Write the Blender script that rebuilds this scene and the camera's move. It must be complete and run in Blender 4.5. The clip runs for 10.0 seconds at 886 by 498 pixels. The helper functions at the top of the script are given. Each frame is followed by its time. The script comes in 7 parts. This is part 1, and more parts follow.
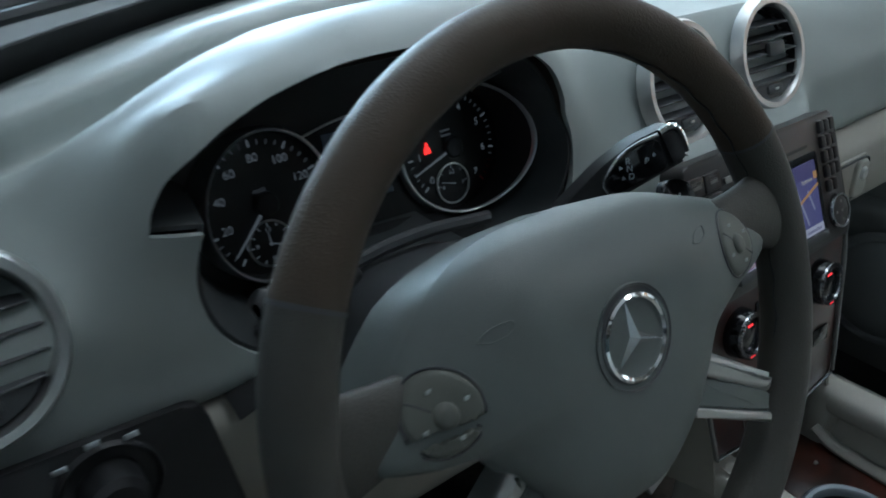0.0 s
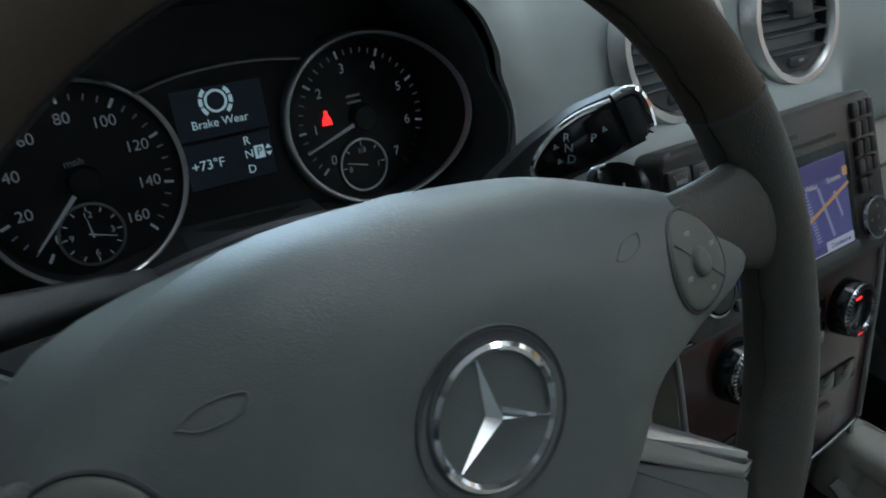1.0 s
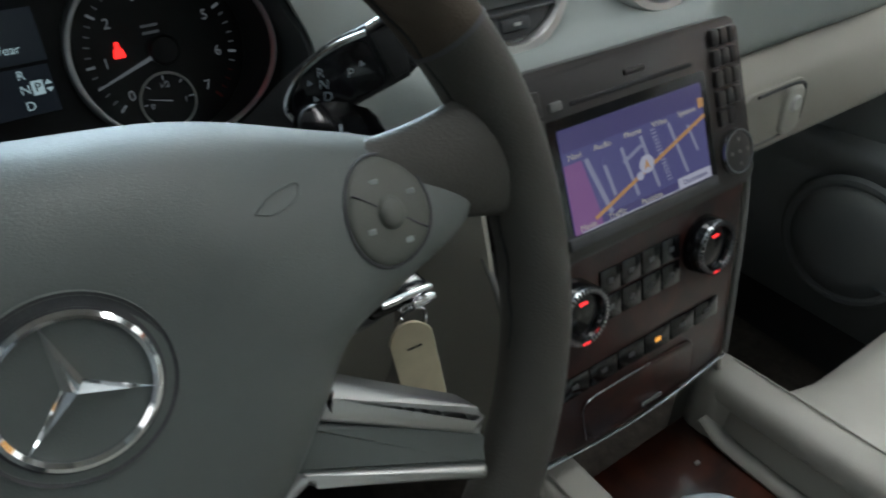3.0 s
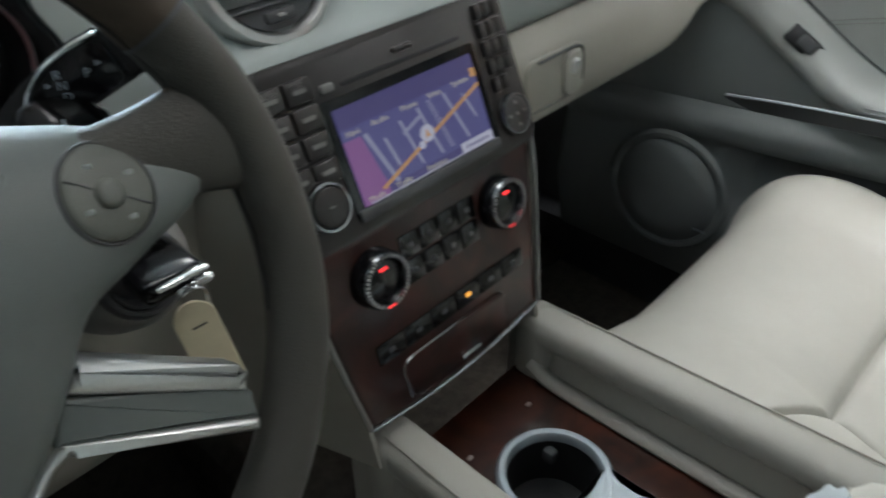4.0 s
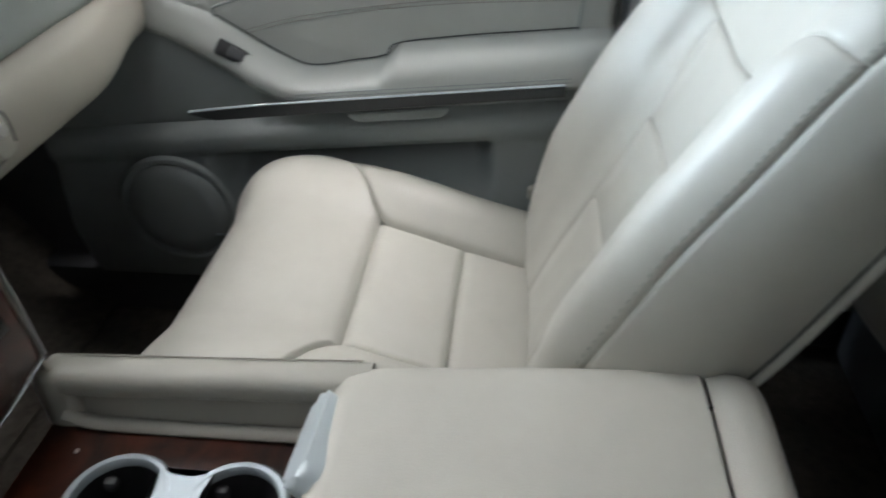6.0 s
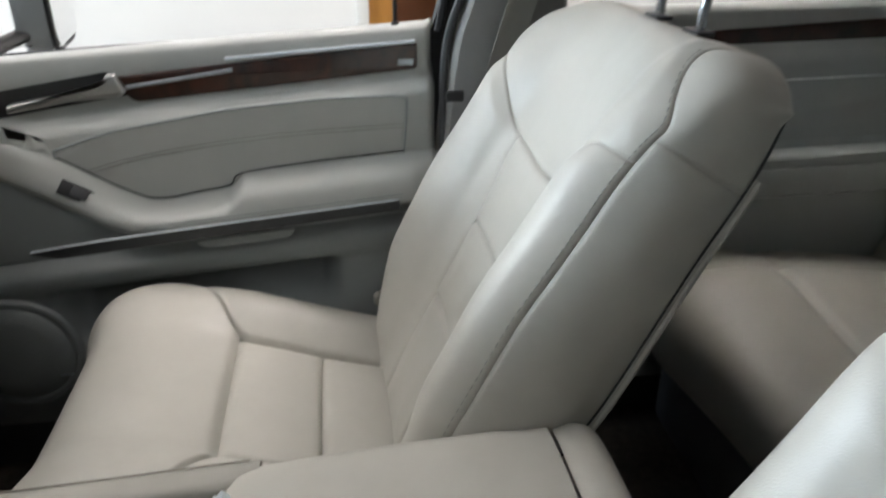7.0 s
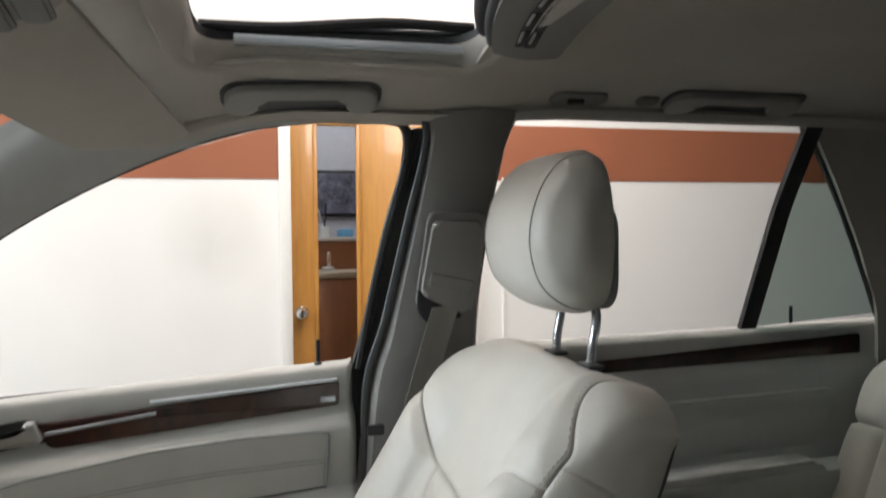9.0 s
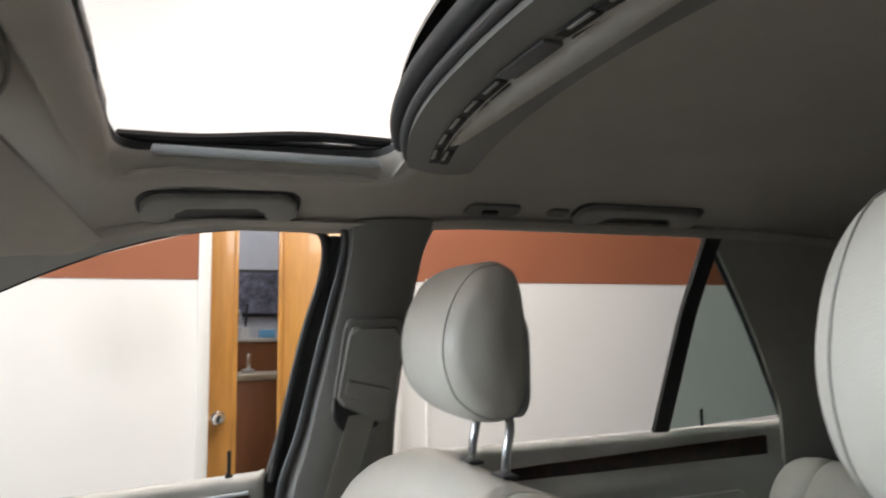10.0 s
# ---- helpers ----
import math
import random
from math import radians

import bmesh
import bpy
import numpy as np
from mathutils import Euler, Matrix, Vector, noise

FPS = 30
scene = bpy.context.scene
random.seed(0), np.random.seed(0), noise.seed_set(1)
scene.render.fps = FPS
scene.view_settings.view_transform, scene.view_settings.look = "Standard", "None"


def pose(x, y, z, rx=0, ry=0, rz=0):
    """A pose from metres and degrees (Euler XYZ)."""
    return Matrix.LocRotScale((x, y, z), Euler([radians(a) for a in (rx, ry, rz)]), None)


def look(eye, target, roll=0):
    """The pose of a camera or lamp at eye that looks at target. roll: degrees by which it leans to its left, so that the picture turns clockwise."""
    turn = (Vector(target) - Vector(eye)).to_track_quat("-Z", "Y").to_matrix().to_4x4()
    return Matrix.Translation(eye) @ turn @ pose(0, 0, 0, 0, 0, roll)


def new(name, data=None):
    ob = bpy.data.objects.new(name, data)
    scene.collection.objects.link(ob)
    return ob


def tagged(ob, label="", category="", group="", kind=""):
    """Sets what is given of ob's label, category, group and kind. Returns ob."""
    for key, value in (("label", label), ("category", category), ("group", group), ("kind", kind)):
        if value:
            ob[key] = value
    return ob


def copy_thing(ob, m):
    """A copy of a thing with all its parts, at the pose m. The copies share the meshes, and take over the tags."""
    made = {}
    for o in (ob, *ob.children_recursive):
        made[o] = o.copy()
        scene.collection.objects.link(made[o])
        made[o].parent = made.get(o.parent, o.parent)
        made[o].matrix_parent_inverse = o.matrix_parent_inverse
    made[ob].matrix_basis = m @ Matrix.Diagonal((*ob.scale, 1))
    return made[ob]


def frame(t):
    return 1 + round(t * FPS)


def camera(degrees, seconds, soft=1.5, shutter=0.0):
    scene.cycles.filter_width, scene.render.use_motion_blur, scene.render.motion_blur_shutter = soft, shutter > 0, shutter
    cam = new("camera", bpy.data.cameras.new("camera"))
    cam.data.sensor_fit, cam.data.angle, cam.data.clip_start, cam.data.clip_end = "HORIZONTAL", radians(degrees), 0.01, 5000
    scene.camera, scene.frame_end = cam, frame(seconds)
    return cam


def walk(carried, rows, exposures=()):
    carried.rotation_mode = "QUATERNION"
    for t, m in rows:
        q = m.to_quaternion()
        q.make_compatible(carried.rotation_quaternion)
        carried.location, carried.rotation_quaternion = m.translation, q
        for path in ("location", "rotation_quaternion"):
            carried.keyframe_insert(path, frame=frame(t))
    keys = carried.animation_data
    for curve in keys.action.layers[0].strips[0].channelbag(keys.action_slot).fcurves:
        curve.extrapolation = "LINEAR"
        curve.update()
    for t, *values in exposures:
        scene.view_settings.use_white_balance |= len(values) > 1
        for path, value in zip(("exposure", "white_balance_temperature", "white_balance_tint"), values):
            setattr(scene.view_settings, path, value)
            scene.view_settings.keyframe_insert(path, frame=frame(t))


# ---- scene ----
# ---------------------------------------------------------------- camera and walk
cam = camera(61.4, 10.0, 1.8, 0.5)
PATH = [
    (0, pose(-0.6473, 0.2244, 0.9923, 60.29, -0.22, -38.40)),
    (0.3, pose(-0.5991, 0.2473, 0.9690, 60.48, -0.50, -38.34)),
    (0.5, pose(-0.5625, 0.2624, 0.9552, 60.06, -0.61, -37.87)),
    (1, pose(-0.5022, 0.2714, 0.9284, 59.73, -0.72, -35.04)),
    (1.5, pose(-0.4690, 0.2537, 0.9223, 58.91, -0.12, -32.31)),
    (2, pose(-0.4335, 0.2430, 0.9183, 57.13, -0.24, -31.50)),
    (3.3, pose(-0.3937, 0.2086, 0.9292, 53.84, -0.70, -38.30)),
    (3.5, pose(-0.3868, 0.1905, 0.9310, 53.84, -0.37, -40.03)),
    (4, pose(-0.3775, 0.1586, 0.9308, 54.05, 0.43, -47.45)),
    (4.5, pose(-0.3743, 0.1192, 0.9353, 54.08, 0.91, -55.99)),
    (5, pose(-0.3892, 0.0796, 0.9544, 53.78, 0.79, -65.82)),
    (5.5, pose(-0.4022, 0.0353, 0.9741, 53.63, 0.74, -74.96)),
    (6, pose(-0.4098, 0.0044, 0.9779, 54.64, 1.23, -83.76)),
    (6.2, pose(-0.4223, -0.0045, 0.9970, 55.05, 1.30, -87.28)),
    (7.3, pose(-0.5296, 0.0481, 1.0105, 67.80, -0.43, -101.16)),
    (7.5, pose(-0.5284, 0.0470, 1.0133, 70.57, 0.01, -102.13)),
    (8, pose(-0.5416, 0.0448, 1.0188, 77.23, 0.40, -103.13)),
    (8.5, pose(-0.5608, 0.0466, 1.0243, 83.38, 0.51, -103.70)),
    (9, pose(-0.5729, 0.0418, 1.0328, 88.63, 0.58, -104.16)),
    (9.5, pose(-0.5831, 0.0376, 1.0382, 93.06, 0.69, -105.54)),
    (10, pose(-0.5927, 0.0306, 1.0476, 96.06, 0.62, -109.72)),
]
walk(cam, PATH, [(0, -0.28, 5350, 6), (2, -0.14, 5700, 7), (3.5, 0.11, 5950, 9), (5.5, 0.32, 6000, 11), (7.5, -0.11, 6550, 17), (10, -0.17, 6800, 18)])


# ---------------------------------------------------------------- world and lights
world = bpy.data.worlds.new("sky")
scene.world = world
world.use_nodes = True
wn = world.node_tree.nodes
sky = wn.new("ShaderNodeTexSky")
sky.sky_type = "NISHITA"
sky.sun_disc = False
sky.sun_elevation = radians(38)
sky.sun_rotation = radians(120)
wn["Background"].inputs["Strength"].default_value = 0.12
world.node_tree.links.new(sky.outputs["Color"], wn["Background"].inputs["Color"])


def area_lamp(name, m, sx, sy, power, color):
    data = bpy.data.lights.new(name, "AREA")
    data.shape, data.size, data.size_y = "RECTANGLE", sx, sy
    data.energy, data.color = power, color
    ob = new(name, data)
    ob.matrix_world = m
    return ob


# cool lamp added for daylight from ahead of the car, through an unseen gate
area_lamp("added_front_daylight", look((0.9, 5.2, 2.10), (0.0, 0.2, 0.9)), 2.4, 1.2, 250, (0.72, 0.87, 0.945))
# unseen lamps added under the ceiling, over the passenger side, to brighten wall and cabin
# the last one leans in at the driver's side to lift the left dash
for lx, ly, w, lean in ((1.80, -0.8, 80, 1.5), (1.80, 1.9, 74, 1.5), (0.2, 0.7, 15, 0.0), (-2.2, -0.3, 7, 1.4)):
    area_lamp("added_ceiling_lamp", look((lx, ly, 2.72), (lx + lean, ly, 0)), 0.6, 2.2, w, (1.0, 0.95, 0.88))
# and one over the office
area_lamp("office_tubes", look((3.3, -0.2, 2.6), (3.3, -0.2, 0)), 0.6, 0.6, 22, (0.95, 0.97, 1.0))


# ---------------------------------------------------------------- mesh helpers
ORIGIN = {}
XC = -0.013


def foot_y(x):
    """Where the windscreen stands on the dash."""
    return 1.061 - 0.744 * min(abs(x - XC), 0.60) ** 2


def thing(name, at, label, category, group="", kind=""):
    ob = new(name)
    ob.empty_display_size = 0.02
    ob.location = at
    ORIGIN[ob.name] = Vector(at)
    return tagged(ob, label, category, group, kind)


def finish(bm, me, smooth, angle):
    bmesh.ops.recalc_face_normals(bm, faces=bm.faces)
    bm.to_mesh(me)
    bm.free()
    if smooth:
        me.polygons.foreach_set("use_smooth", [True] * len(me.polygons))
        me.set_sharp_from_angle(angle=radians(angle))


def part(name, bm, material, parent, label="", smooth=True, angle=40, subdiv=0):
    o = ORIGIN[parent.name]
    bmesh.ops.translate(bm, verts=bm.verts, vec=-o)
    me = bpy.data.meshes.new(name)
    finish(bm, me, smooth, angle)
    me.materials.append(material)
    ob = new(name, me)
    ob.parent = parent
    ORIGIN[ob.name] = o
    if subdiv:
        mod = ob.modifiers.new("subdiv", "SUBSURF")
        mod.levels = mod.render_levels = subdiv
    return tagged(ob, label)


def solid(name, bm, material, label="", category="", kind="structure", smooth=True, angle=40, at=None, group=""):
    """A top-level object of one mesh."""
    c = Vector(at) if at else sum((v.co for v in bm.verts), Vector()) / len(bm.verts)
    bmesh.ops.translate(bm, verts=bm.verts, vec=-c)
    me = bpy.data.meshes.new(name)
    finish(bm, me, smooth, angle)
    me.materials.append(material)
    ob = new(name, me)
    ob.location = c
    ORIGIN[ob.name] = c
    return tagged(ob, label, category, group, kind)


def lerp(a, b, t):
    return a + (b - a) * t


def smoothstep(a, b, x):
    t = min(1.0, max(0.0, (x - a) / (b - a)))
    return t * t * (3 - 2 * t)


def spline(pts, t):
    """A Catmull-Rom curve through pts, t from 0 to 1, evenly by point."""
    n = len(pts) - 1
    s = min(max(t, 0.0), 1.0) * n
    i = min(int(s), n - 1)
    f = s - i
    p1, p2 = Vector(pts[i]), Vector(pts[i + 1])
    p0 = Vector(pts[i - 1]) if i else p1 * 2 - p2
    p3 = Vector(pts[i + 2]) if i + 2 <= n else p2 * 2 - p1
    return 0.5 * (2 * p1 + (p2 - p0) * f + (2 * p0 - 5 * p1 + 4 * p2 - p3) * f * f + (3 * p1 - p0 - 3 * p2 + p3) * f ** 3)


def grid(fn, nu, nv, wrap_u=False, wrap_v=False):
    """A sheet of quads from fn(u, v), both 0 to 1."""
    bm = bmesh.new()
    cu, cv = (nu if wrap_u else nu + 1), (nv if wrap_v else nv + 1)
    vs = [[bm.verts.new(fn(i / nu, j / nv)) for j in range(cv)] for i in range(cu)]
    for i in range(nu):
        for j in range(nv):
            a, b = vs[i][j], vs[(i + 1) % cu][j]
            c, d = vs[(i + 1) % cu][(j + 1) % cv], vs[i][(j + 1) % cv]
            bm.faces.new((a, b, c, d))
    return bm


def thick(bm, d):
    """Give a sheet a thickness d against its normals."""
    bmesh.ops.recalc_face_normals(bm, faces=bm.faces)
    bmesh.ops.solidify(bm, geom=bm.faces[:], thickness=d)
    return bm


def join(*bms):
    out = bms[0]
    for b in bms[1:]:
        me = bpy.data.meshes.new("tmp")
        b.to_mesh(me)
        b.free()
        out.from_mesh(me)
        bpy.data.meshes.remove(me)
    return out


def moved(bm, m):
    bmesh.ops.transform(bm, matrix=m, verts=bm.verts)
    return bm


def rbox(c, s, r=0.004, seg=2, m=None):
    """A box with rounded edges; c centre, s full sizes."""
    bm = bmesh.new()
    bmesh.ops.create_cube(bm, size=1)
    bmesh.ops.scale(bm, vec=s, verts=bm.verts)
    if r > 0:
        bmesh.ops.bevel(bm, geom=bm.edges[:], offset=min(r, min(s) * 0.49), segments=seg, profile=0.5, affect="EDGES")
    if m is not None:
        bmesh.ops.transform(bm, matrix=m, verts=bm.verts)
    bmesh.ops.translate(bm, vec=c, verts=bm.verts)
    return bm


def prism(poly, d, m=None, r=0.0, seg=2):
    """A flat outline (x, y) with thickness d along z from 0, edges rounded by r."""
    bm = bmesh.new()
    lo = [bm.verts.new((x, y, 0)) for x, y in poly]
    hi = [bm.verts.new((x, y, d)) for x, y in poly]
    n = len(poly)
    bm.faces.new(lo[::-1])
    bm.faces.new(hi)
    for i in range(n):
        bm.faces.new((lo[i], lo[(i + 1) % n], hi[(i + 1) % n], hi[i]))
    if r:
        top = [e for e in bm.edges if e.verts[0].co.z > d * 0.5 and e.verts[1].co.z > d * 0.5]
        bmesh.ops.bevel(bm, geom=top, offset=r, segments=seg, profile=0.5, affect="EDGES")
    if m is not None:
        bmesh.ops.transform(bm, matrix=m, verts=bm.verts)
    return bm


def rounded(w, h, r, n=5, cx=0.0, cy=0.0):
    """The outline of a rounded rectangle."""
    out = []
    for k, (sx, sy) in enumerate(((1, 1), (-1, 1), (-1, -1), (1, -1))):
        for i in range(n + 1):
            a = radians(90 * k + 90 * i / n)
            out.append((cx + sx * (w / 2 - r) + r * math.cos(a), cy + sy * (h / 2 - r) + r * math.sin(a)))
    return out


def basis(o, x, y):
    """The matrix with origin o, local x along x, local y near y."""
    x = Vector(x).normalized()
    z = x.cross(Vector(y)).normalized()
    y = z.cross(x)
    m = Matrix((x, y, z)).transposed().to_4x4()
    m.translation = o
    return m


def lathe(profile, m=None, seg=32, start=0.0, sweep=360.0):
    """Turn (radius, height) round z."""
    full = abs(sweep - 360) < 0.1
    n = len(profile) - 1

    def fn(u, v):
        a = radians(start + sweep * u)
        r, h = profile[min(int(round(v * n)), n)]
        return (r * math.cos(a), r * math.sin(a), h)
    bm = grid(fn, seg, n, wrap_u=full)
    bmesh.ops.remove_doubles(bm, verts=bm.verts, dist=1e-6)
    if m is not None:
        bmesh.ops.transform(bm, matrix=m, verts=bm.verts)
    return bm


def tube(pts, r, seg=8, closed=False, flat=1.0, n=None, radii=None):
    """A round bar along a smooth path. flat: squeezes it along its second axis."""
    n = n or max(8, (len(pts) - 1) * 6)
    loop = list(pts) + [pts[0]] if closed else list(pts)
    path = [spline(loop, i / n) for i in range(n if closed else n + 1)]
    if closed:
        k = len(path)
    else:
        k = len(path)
    bm = bmesh.new()
    rings, up = [], None
    for i, p in enumerate(path):
        q0 = path[i - 1] if (i or closed) else p
        q1 = path[(i + 1) % k] if (i < k - 1 or closed) else p
        t = (q1 - q0).normalized()
        if up is None:
            up = Vector((0, 0, 1)) if abs(t.z) < 0.9 else Vector((0, 1, 0))
        side = t.cross(up).normalized()
        up = side.cross(t)
        rr = r if radii is None else lerp(radii[0], radii[1], i / (k - 1))
        rings.append([bm.verts.new(p + (side * math.cos(a) + up * math.sin(a) * flat) * rr)
                      for a in (2 * math.pi * j / seg for j in range(seg))])
    for i in range(k if closed else k - 1):
        a, b = rings[i], rings[(i + 1) % k]
        for j in range(seg):
            bm.faces.new((a[j], a[(j + 1) % seg], b[(j + 1) % seg], b[j]))
    if not closed:
        bm.faces.new(rings[0][::-1])
        bm.faces.new(rings[-1])
    return bm


def box(x0, x1, y0, y1, z0, z1, r=0.0, seg=2):
    return rbox(((x0 + x1) / 2, (y0 + y1) / 2, (z0 + z1) / 2), (x1 - x0, y1 - y0, z1 - z0), r, seg)


def letters(body, size, m, depth=0.0003, align="CENTER"):
    """Lettering as a mesh, lying in the xy plane of m."""
    cu = bpy.data.curves.new("letters", "FONT")
    cu.body, cu.size, cu.extrude = body, size, depth
    cu.align_x, cu.align_y = align, "CENTER"
    ob = bpy.data.objects.new("letters", cu)
    me = bpy.data.meshes.new_from_object(ob)
    bm = bmesh.new()
    bm.from_mesh(me)
    bpy.data.objects.remove(ob)
    bpy.data.meshes.remove(me)
    bpy.data.curves.remove(cu)
    bmesh.ops.transform(bm, matrix=m, verts=bm.verts)
    return bm


# ---------------------------------------------------------------- materials


def material(name, base, rough=0.5, metal=0.0, vary=0.08, scale=14.0, bump=0.05, bump_scale=500.0, spec=0.5, coat=0.0, dist=0.0006, glow=None, power=0.0, stretch=None):
    """A surface: base colour with blotches at two sizes, uneven gloss and a fine grain."""
    m = bpy.data.materials.new(name)
    m.use_nodes = True
    nt = m.node_tree
    n, ln = nt.nodes, nt.links
    b = n["Principled BSDF"]
    b.inputs["Metallic"].default_value = metal
    b.inputs["Specular IOR Level"].default_value = spec
    b.inputs["Coat Weight"].default_value = coat
    b.inputs["Coat Roughness"].default_value = 0.06
    tc = n.new("ShaderNodeTexCoord")
    mp = n.new("ShaderNodeMapping")
    if stretch:
        mp.inputs["Scale"].default_value = stretch
    ln.new(tc.outputs["Object"], mp.inputs["Vector"])
    big = n.new("ShaderNodeTexNoise")
    big.inputs["Scale"].default_value = scale
    big.inputs["Detail"].default_value = 6
    big.inputs["Roughness"].default_value = 0.65
    ln.new(mp.outputs["Vector"], big.inputs["Vector"])
    ramp = n.new("ShaderNodeValToRGB")
    ramp.color_ramp.elements[0].position = 0.3
    ramp.color_ramp.elements[1].position = 0.7
    ramp.color_ramp.elements[0].color = (*[c * (1 - vary) for c in base], 1)
    ramp.color_ramp.elements[1].color = (*[min(1, c * (1 + vary)) for c in base], 1)
    ln.new(big.outputs["Fac"], ramp.inputs["Fac"])
    ln.new(ramp.outputs["Color"], b.inputs["Base Color"])
    rr = n.new("ShaderNodeMapRange")
    rr.inputs["To Min"].default_value = max(0.0, rough - 0.06)
    rr.inputs["To Max"].default_value = min(1.0, rough + 0.06)
    ln.new(big.outputs["Fac"], rr.inputs["Value"])
    ln.new(rr.outputs["Result"], b.inputs["Roughness"])
    if bump:
        fine = n.new("ShaderNodeTexNoise")
        fine.inputs["Scale"].default_value = bump_scale
        fine.inputs["Detail"].default_value = 3
        ln.new(mp.outputs["Vector"], fine.inputs["Vector"])
        bp = n.new("ShaderNodeBump")
        bp.inputs["Strength"].default_value = bump
        bp.inputs["Distance"].default_value = dist
        ln.new(fine.outputs["Fac"], bp.inputs["Height"])
        ln.new(bp.outputs["Normal"], b.inputs["Normal"])
    if glow:
        b.inputs["Emission Color"].default_value = (*glow, 1)
        b.inputs["Emission Strength"].default_value = power
    return m


def leather(name, base, rough=0.42, pebble=700.0, strength=0.25, spec=0.5):
    """Coated hide: pebbled grain from cells, soft creases, slightly worn gloss."""
    m = material(name, base, rough, vary=0.05, scale=9.0, bump=0.0, spec=spec)
    nt = m.node_tree
    n, ln = nt.nodes, nt.links
    tc = n.new("ShaderNodeTexCoord")
    cell = n.new("ShaderNodeTexVoronoi")
    cell.inputs["Scale"].default_value = pebble
    ln.new(tc.outputs["Object"], cell.inputs["Vector"])
    crease = n.new("ShaderNodeTexNoise")
    crease.inputs["Scale"].default_value = 30.0
    crease.inputs["Detail"].default_value = 4
    ln.new(tc.outputs["Object"], crease.inputs["Vector"])
    b1 = n.new("ShaderNodeBump")
    b1.inputs["Strength"].default_value = strength
    b1.inputs["Distance"].default_value = 0.0006
    ln.new(cell.outputs["Distance"], b1.inputs["Height"])
    b2 = n.new("ShaderNodeBump")
    b2.inputs["Strength"].default_value = 0.26
    b2.inputs["Distance"].default_value = 0.002
    ln.new(crease.outputs["Fac"], b2.inputs["Height"])
    ln.new(b1.outputs["Normal"], b2.inputs["Normal"])
    ln.new(b2.outputs["Normal"], n["Principled BSDF"].inputs["Normal"])
    return m


def burl(name, dark, light, rough=0.16, coat=0.8):
    """Lacquered burl veneer: swirled figure under a clear coat."""
    m = bpy.data.materials.new(name)
    m.use_nodes = True
    n, ln = m.node_tree.nodes, m.node_tree.links
    b = n["Principled BSDF"]
    b.inputs["Roughness"].default_value = rough + 0.15
    b.inputs["Coat Weight"].default_value = coat
    b.inputs["Specular IOR Level"].default_value = 0.2 + 0.4 * coat
    b.inputs["Coat Roughness"].default_value = rough * 0.5
    tc = n.new("ShaderNodeTexCoord")
    warp = n.new("ShaderNodeTexNoise")
    warp.inputs["Scale"].default_value = 18.0
    warp.inputs["Detail"].default_value = 5
    warp.inputs["Distortion"].default_value = 1.8
    ln.new(tc.outputs["Object"], warp.inputs["Vector"])
    fine = n.new("ShaderNodeTexNoise")
    fine.inputs["Scale"].default_value = 120.0
    fine.inputs["Detail"].default_value = 6
    ln.new(warp.outputs["Color"], fine.inputs["Vector"])
    mix = n.new("ShaderNodeMix")
    mix.data_type = "FLOAT"
    mix.inputs["Factor"].default_value = 0.35
    ln.new(warp.outputs["Fac"], mix.inputs["A"])
    ln.new(fine.outputs["Fac"], mix.inputs["B"])
    ramp = n.new("ShaderNodeValToRGB")
    ramp.color_ramp.elements[0].position = 0.36
    ramp.color_ramp.elements[0].color = (*dark, 1)
    ramp.color_ramp.elements[1].position = 0.66
    ramp.color_ramp.elements[1].color = (*light, 1)
    ln.new(mix.outputs["Result"], ramp.inputs["Fac"])
    ln.new(ramp.outputs["Color"], b.inputs["Base Color"])
    return m


def glass(name, tint, rough=0.0):
    m = bpy.data.materials.new(name)
    m.use_nodes = True
    b = m.node_tree.nodes["Principled BSDF"]
    b.inputs["Base Color"].default_value = (*tint, 1)
    b.inputs["Transmission Weight"].default_value = 1.0
    b.inputs["Roughness"].default_value = rough
    b.inputs["IOR"].default_value = 1.05
    return m


LEATHER = leather("grey_leather", (0.46, 0.445, 0.40))
LEATHER_BACK = leather("rear_leather", (0.46, 0.43, 0.38))
DASH = material("dash_vinyl", (0.285, 0.312, 0.298), 0.55, vary=0.05, bump=0.22, bump_scale=900, scale=6)
DASH_LOW = material("dash_vinyl_light", (0.285, 0.268, 0.232), 0.55, vary=0.05, bump=0.5, bump_scale=900, scale=6)
DOOR_VINYL = material("door_vinyl", (0.45, 0.46, 0.44), 0.5, vary=0.05, bump=0.5, bump_scale=900, scale=6)
# lower door: slightly darker vinyl, mostly its shade put into the colour
DOOR_LOW = material("door_vinyl_darkened", (0.27, 0.29, 0.288), 0.6, vary=0.06, bump=0.5, bump_scale=800, scale=6)
CONSOLE = material("console_vinyl", (0.35, 0.335, 0.295), 0.5, vary=0.05, bump=0.4, bump_scale=900, scale=7)
RIM = leather("wheel_rim_leather", (0.066, 0.050, 0.036), 0.6, 900, 0.3, 0.22)
GRIP = leather("wheel_grip_leather", (0.060, 0.057, 0.049), 0.5, 900, 0.3, 0.3)
HUB = material("airbag_cover", (0.112, 0.125, 0.117), 0.46, vary=0.05, bump=0.22, bump_scale=1500, scale=8)
BLACK = material("black_plastic", (0.012, 0.012, 0.013), 0.5, vary=0.2, bump=0.2, bump_scale=700)
LINING = material("hood_lining_grey", (0.050, 0.055, 0.056), 0.8, vary=0.1, bump=0.3, bump_scale=800)
BLACK_MATT = material("black_matt", (0.013, 0.013, 0.014), 0.8, vary=0.2, bump=0.3, bump_scale=700)
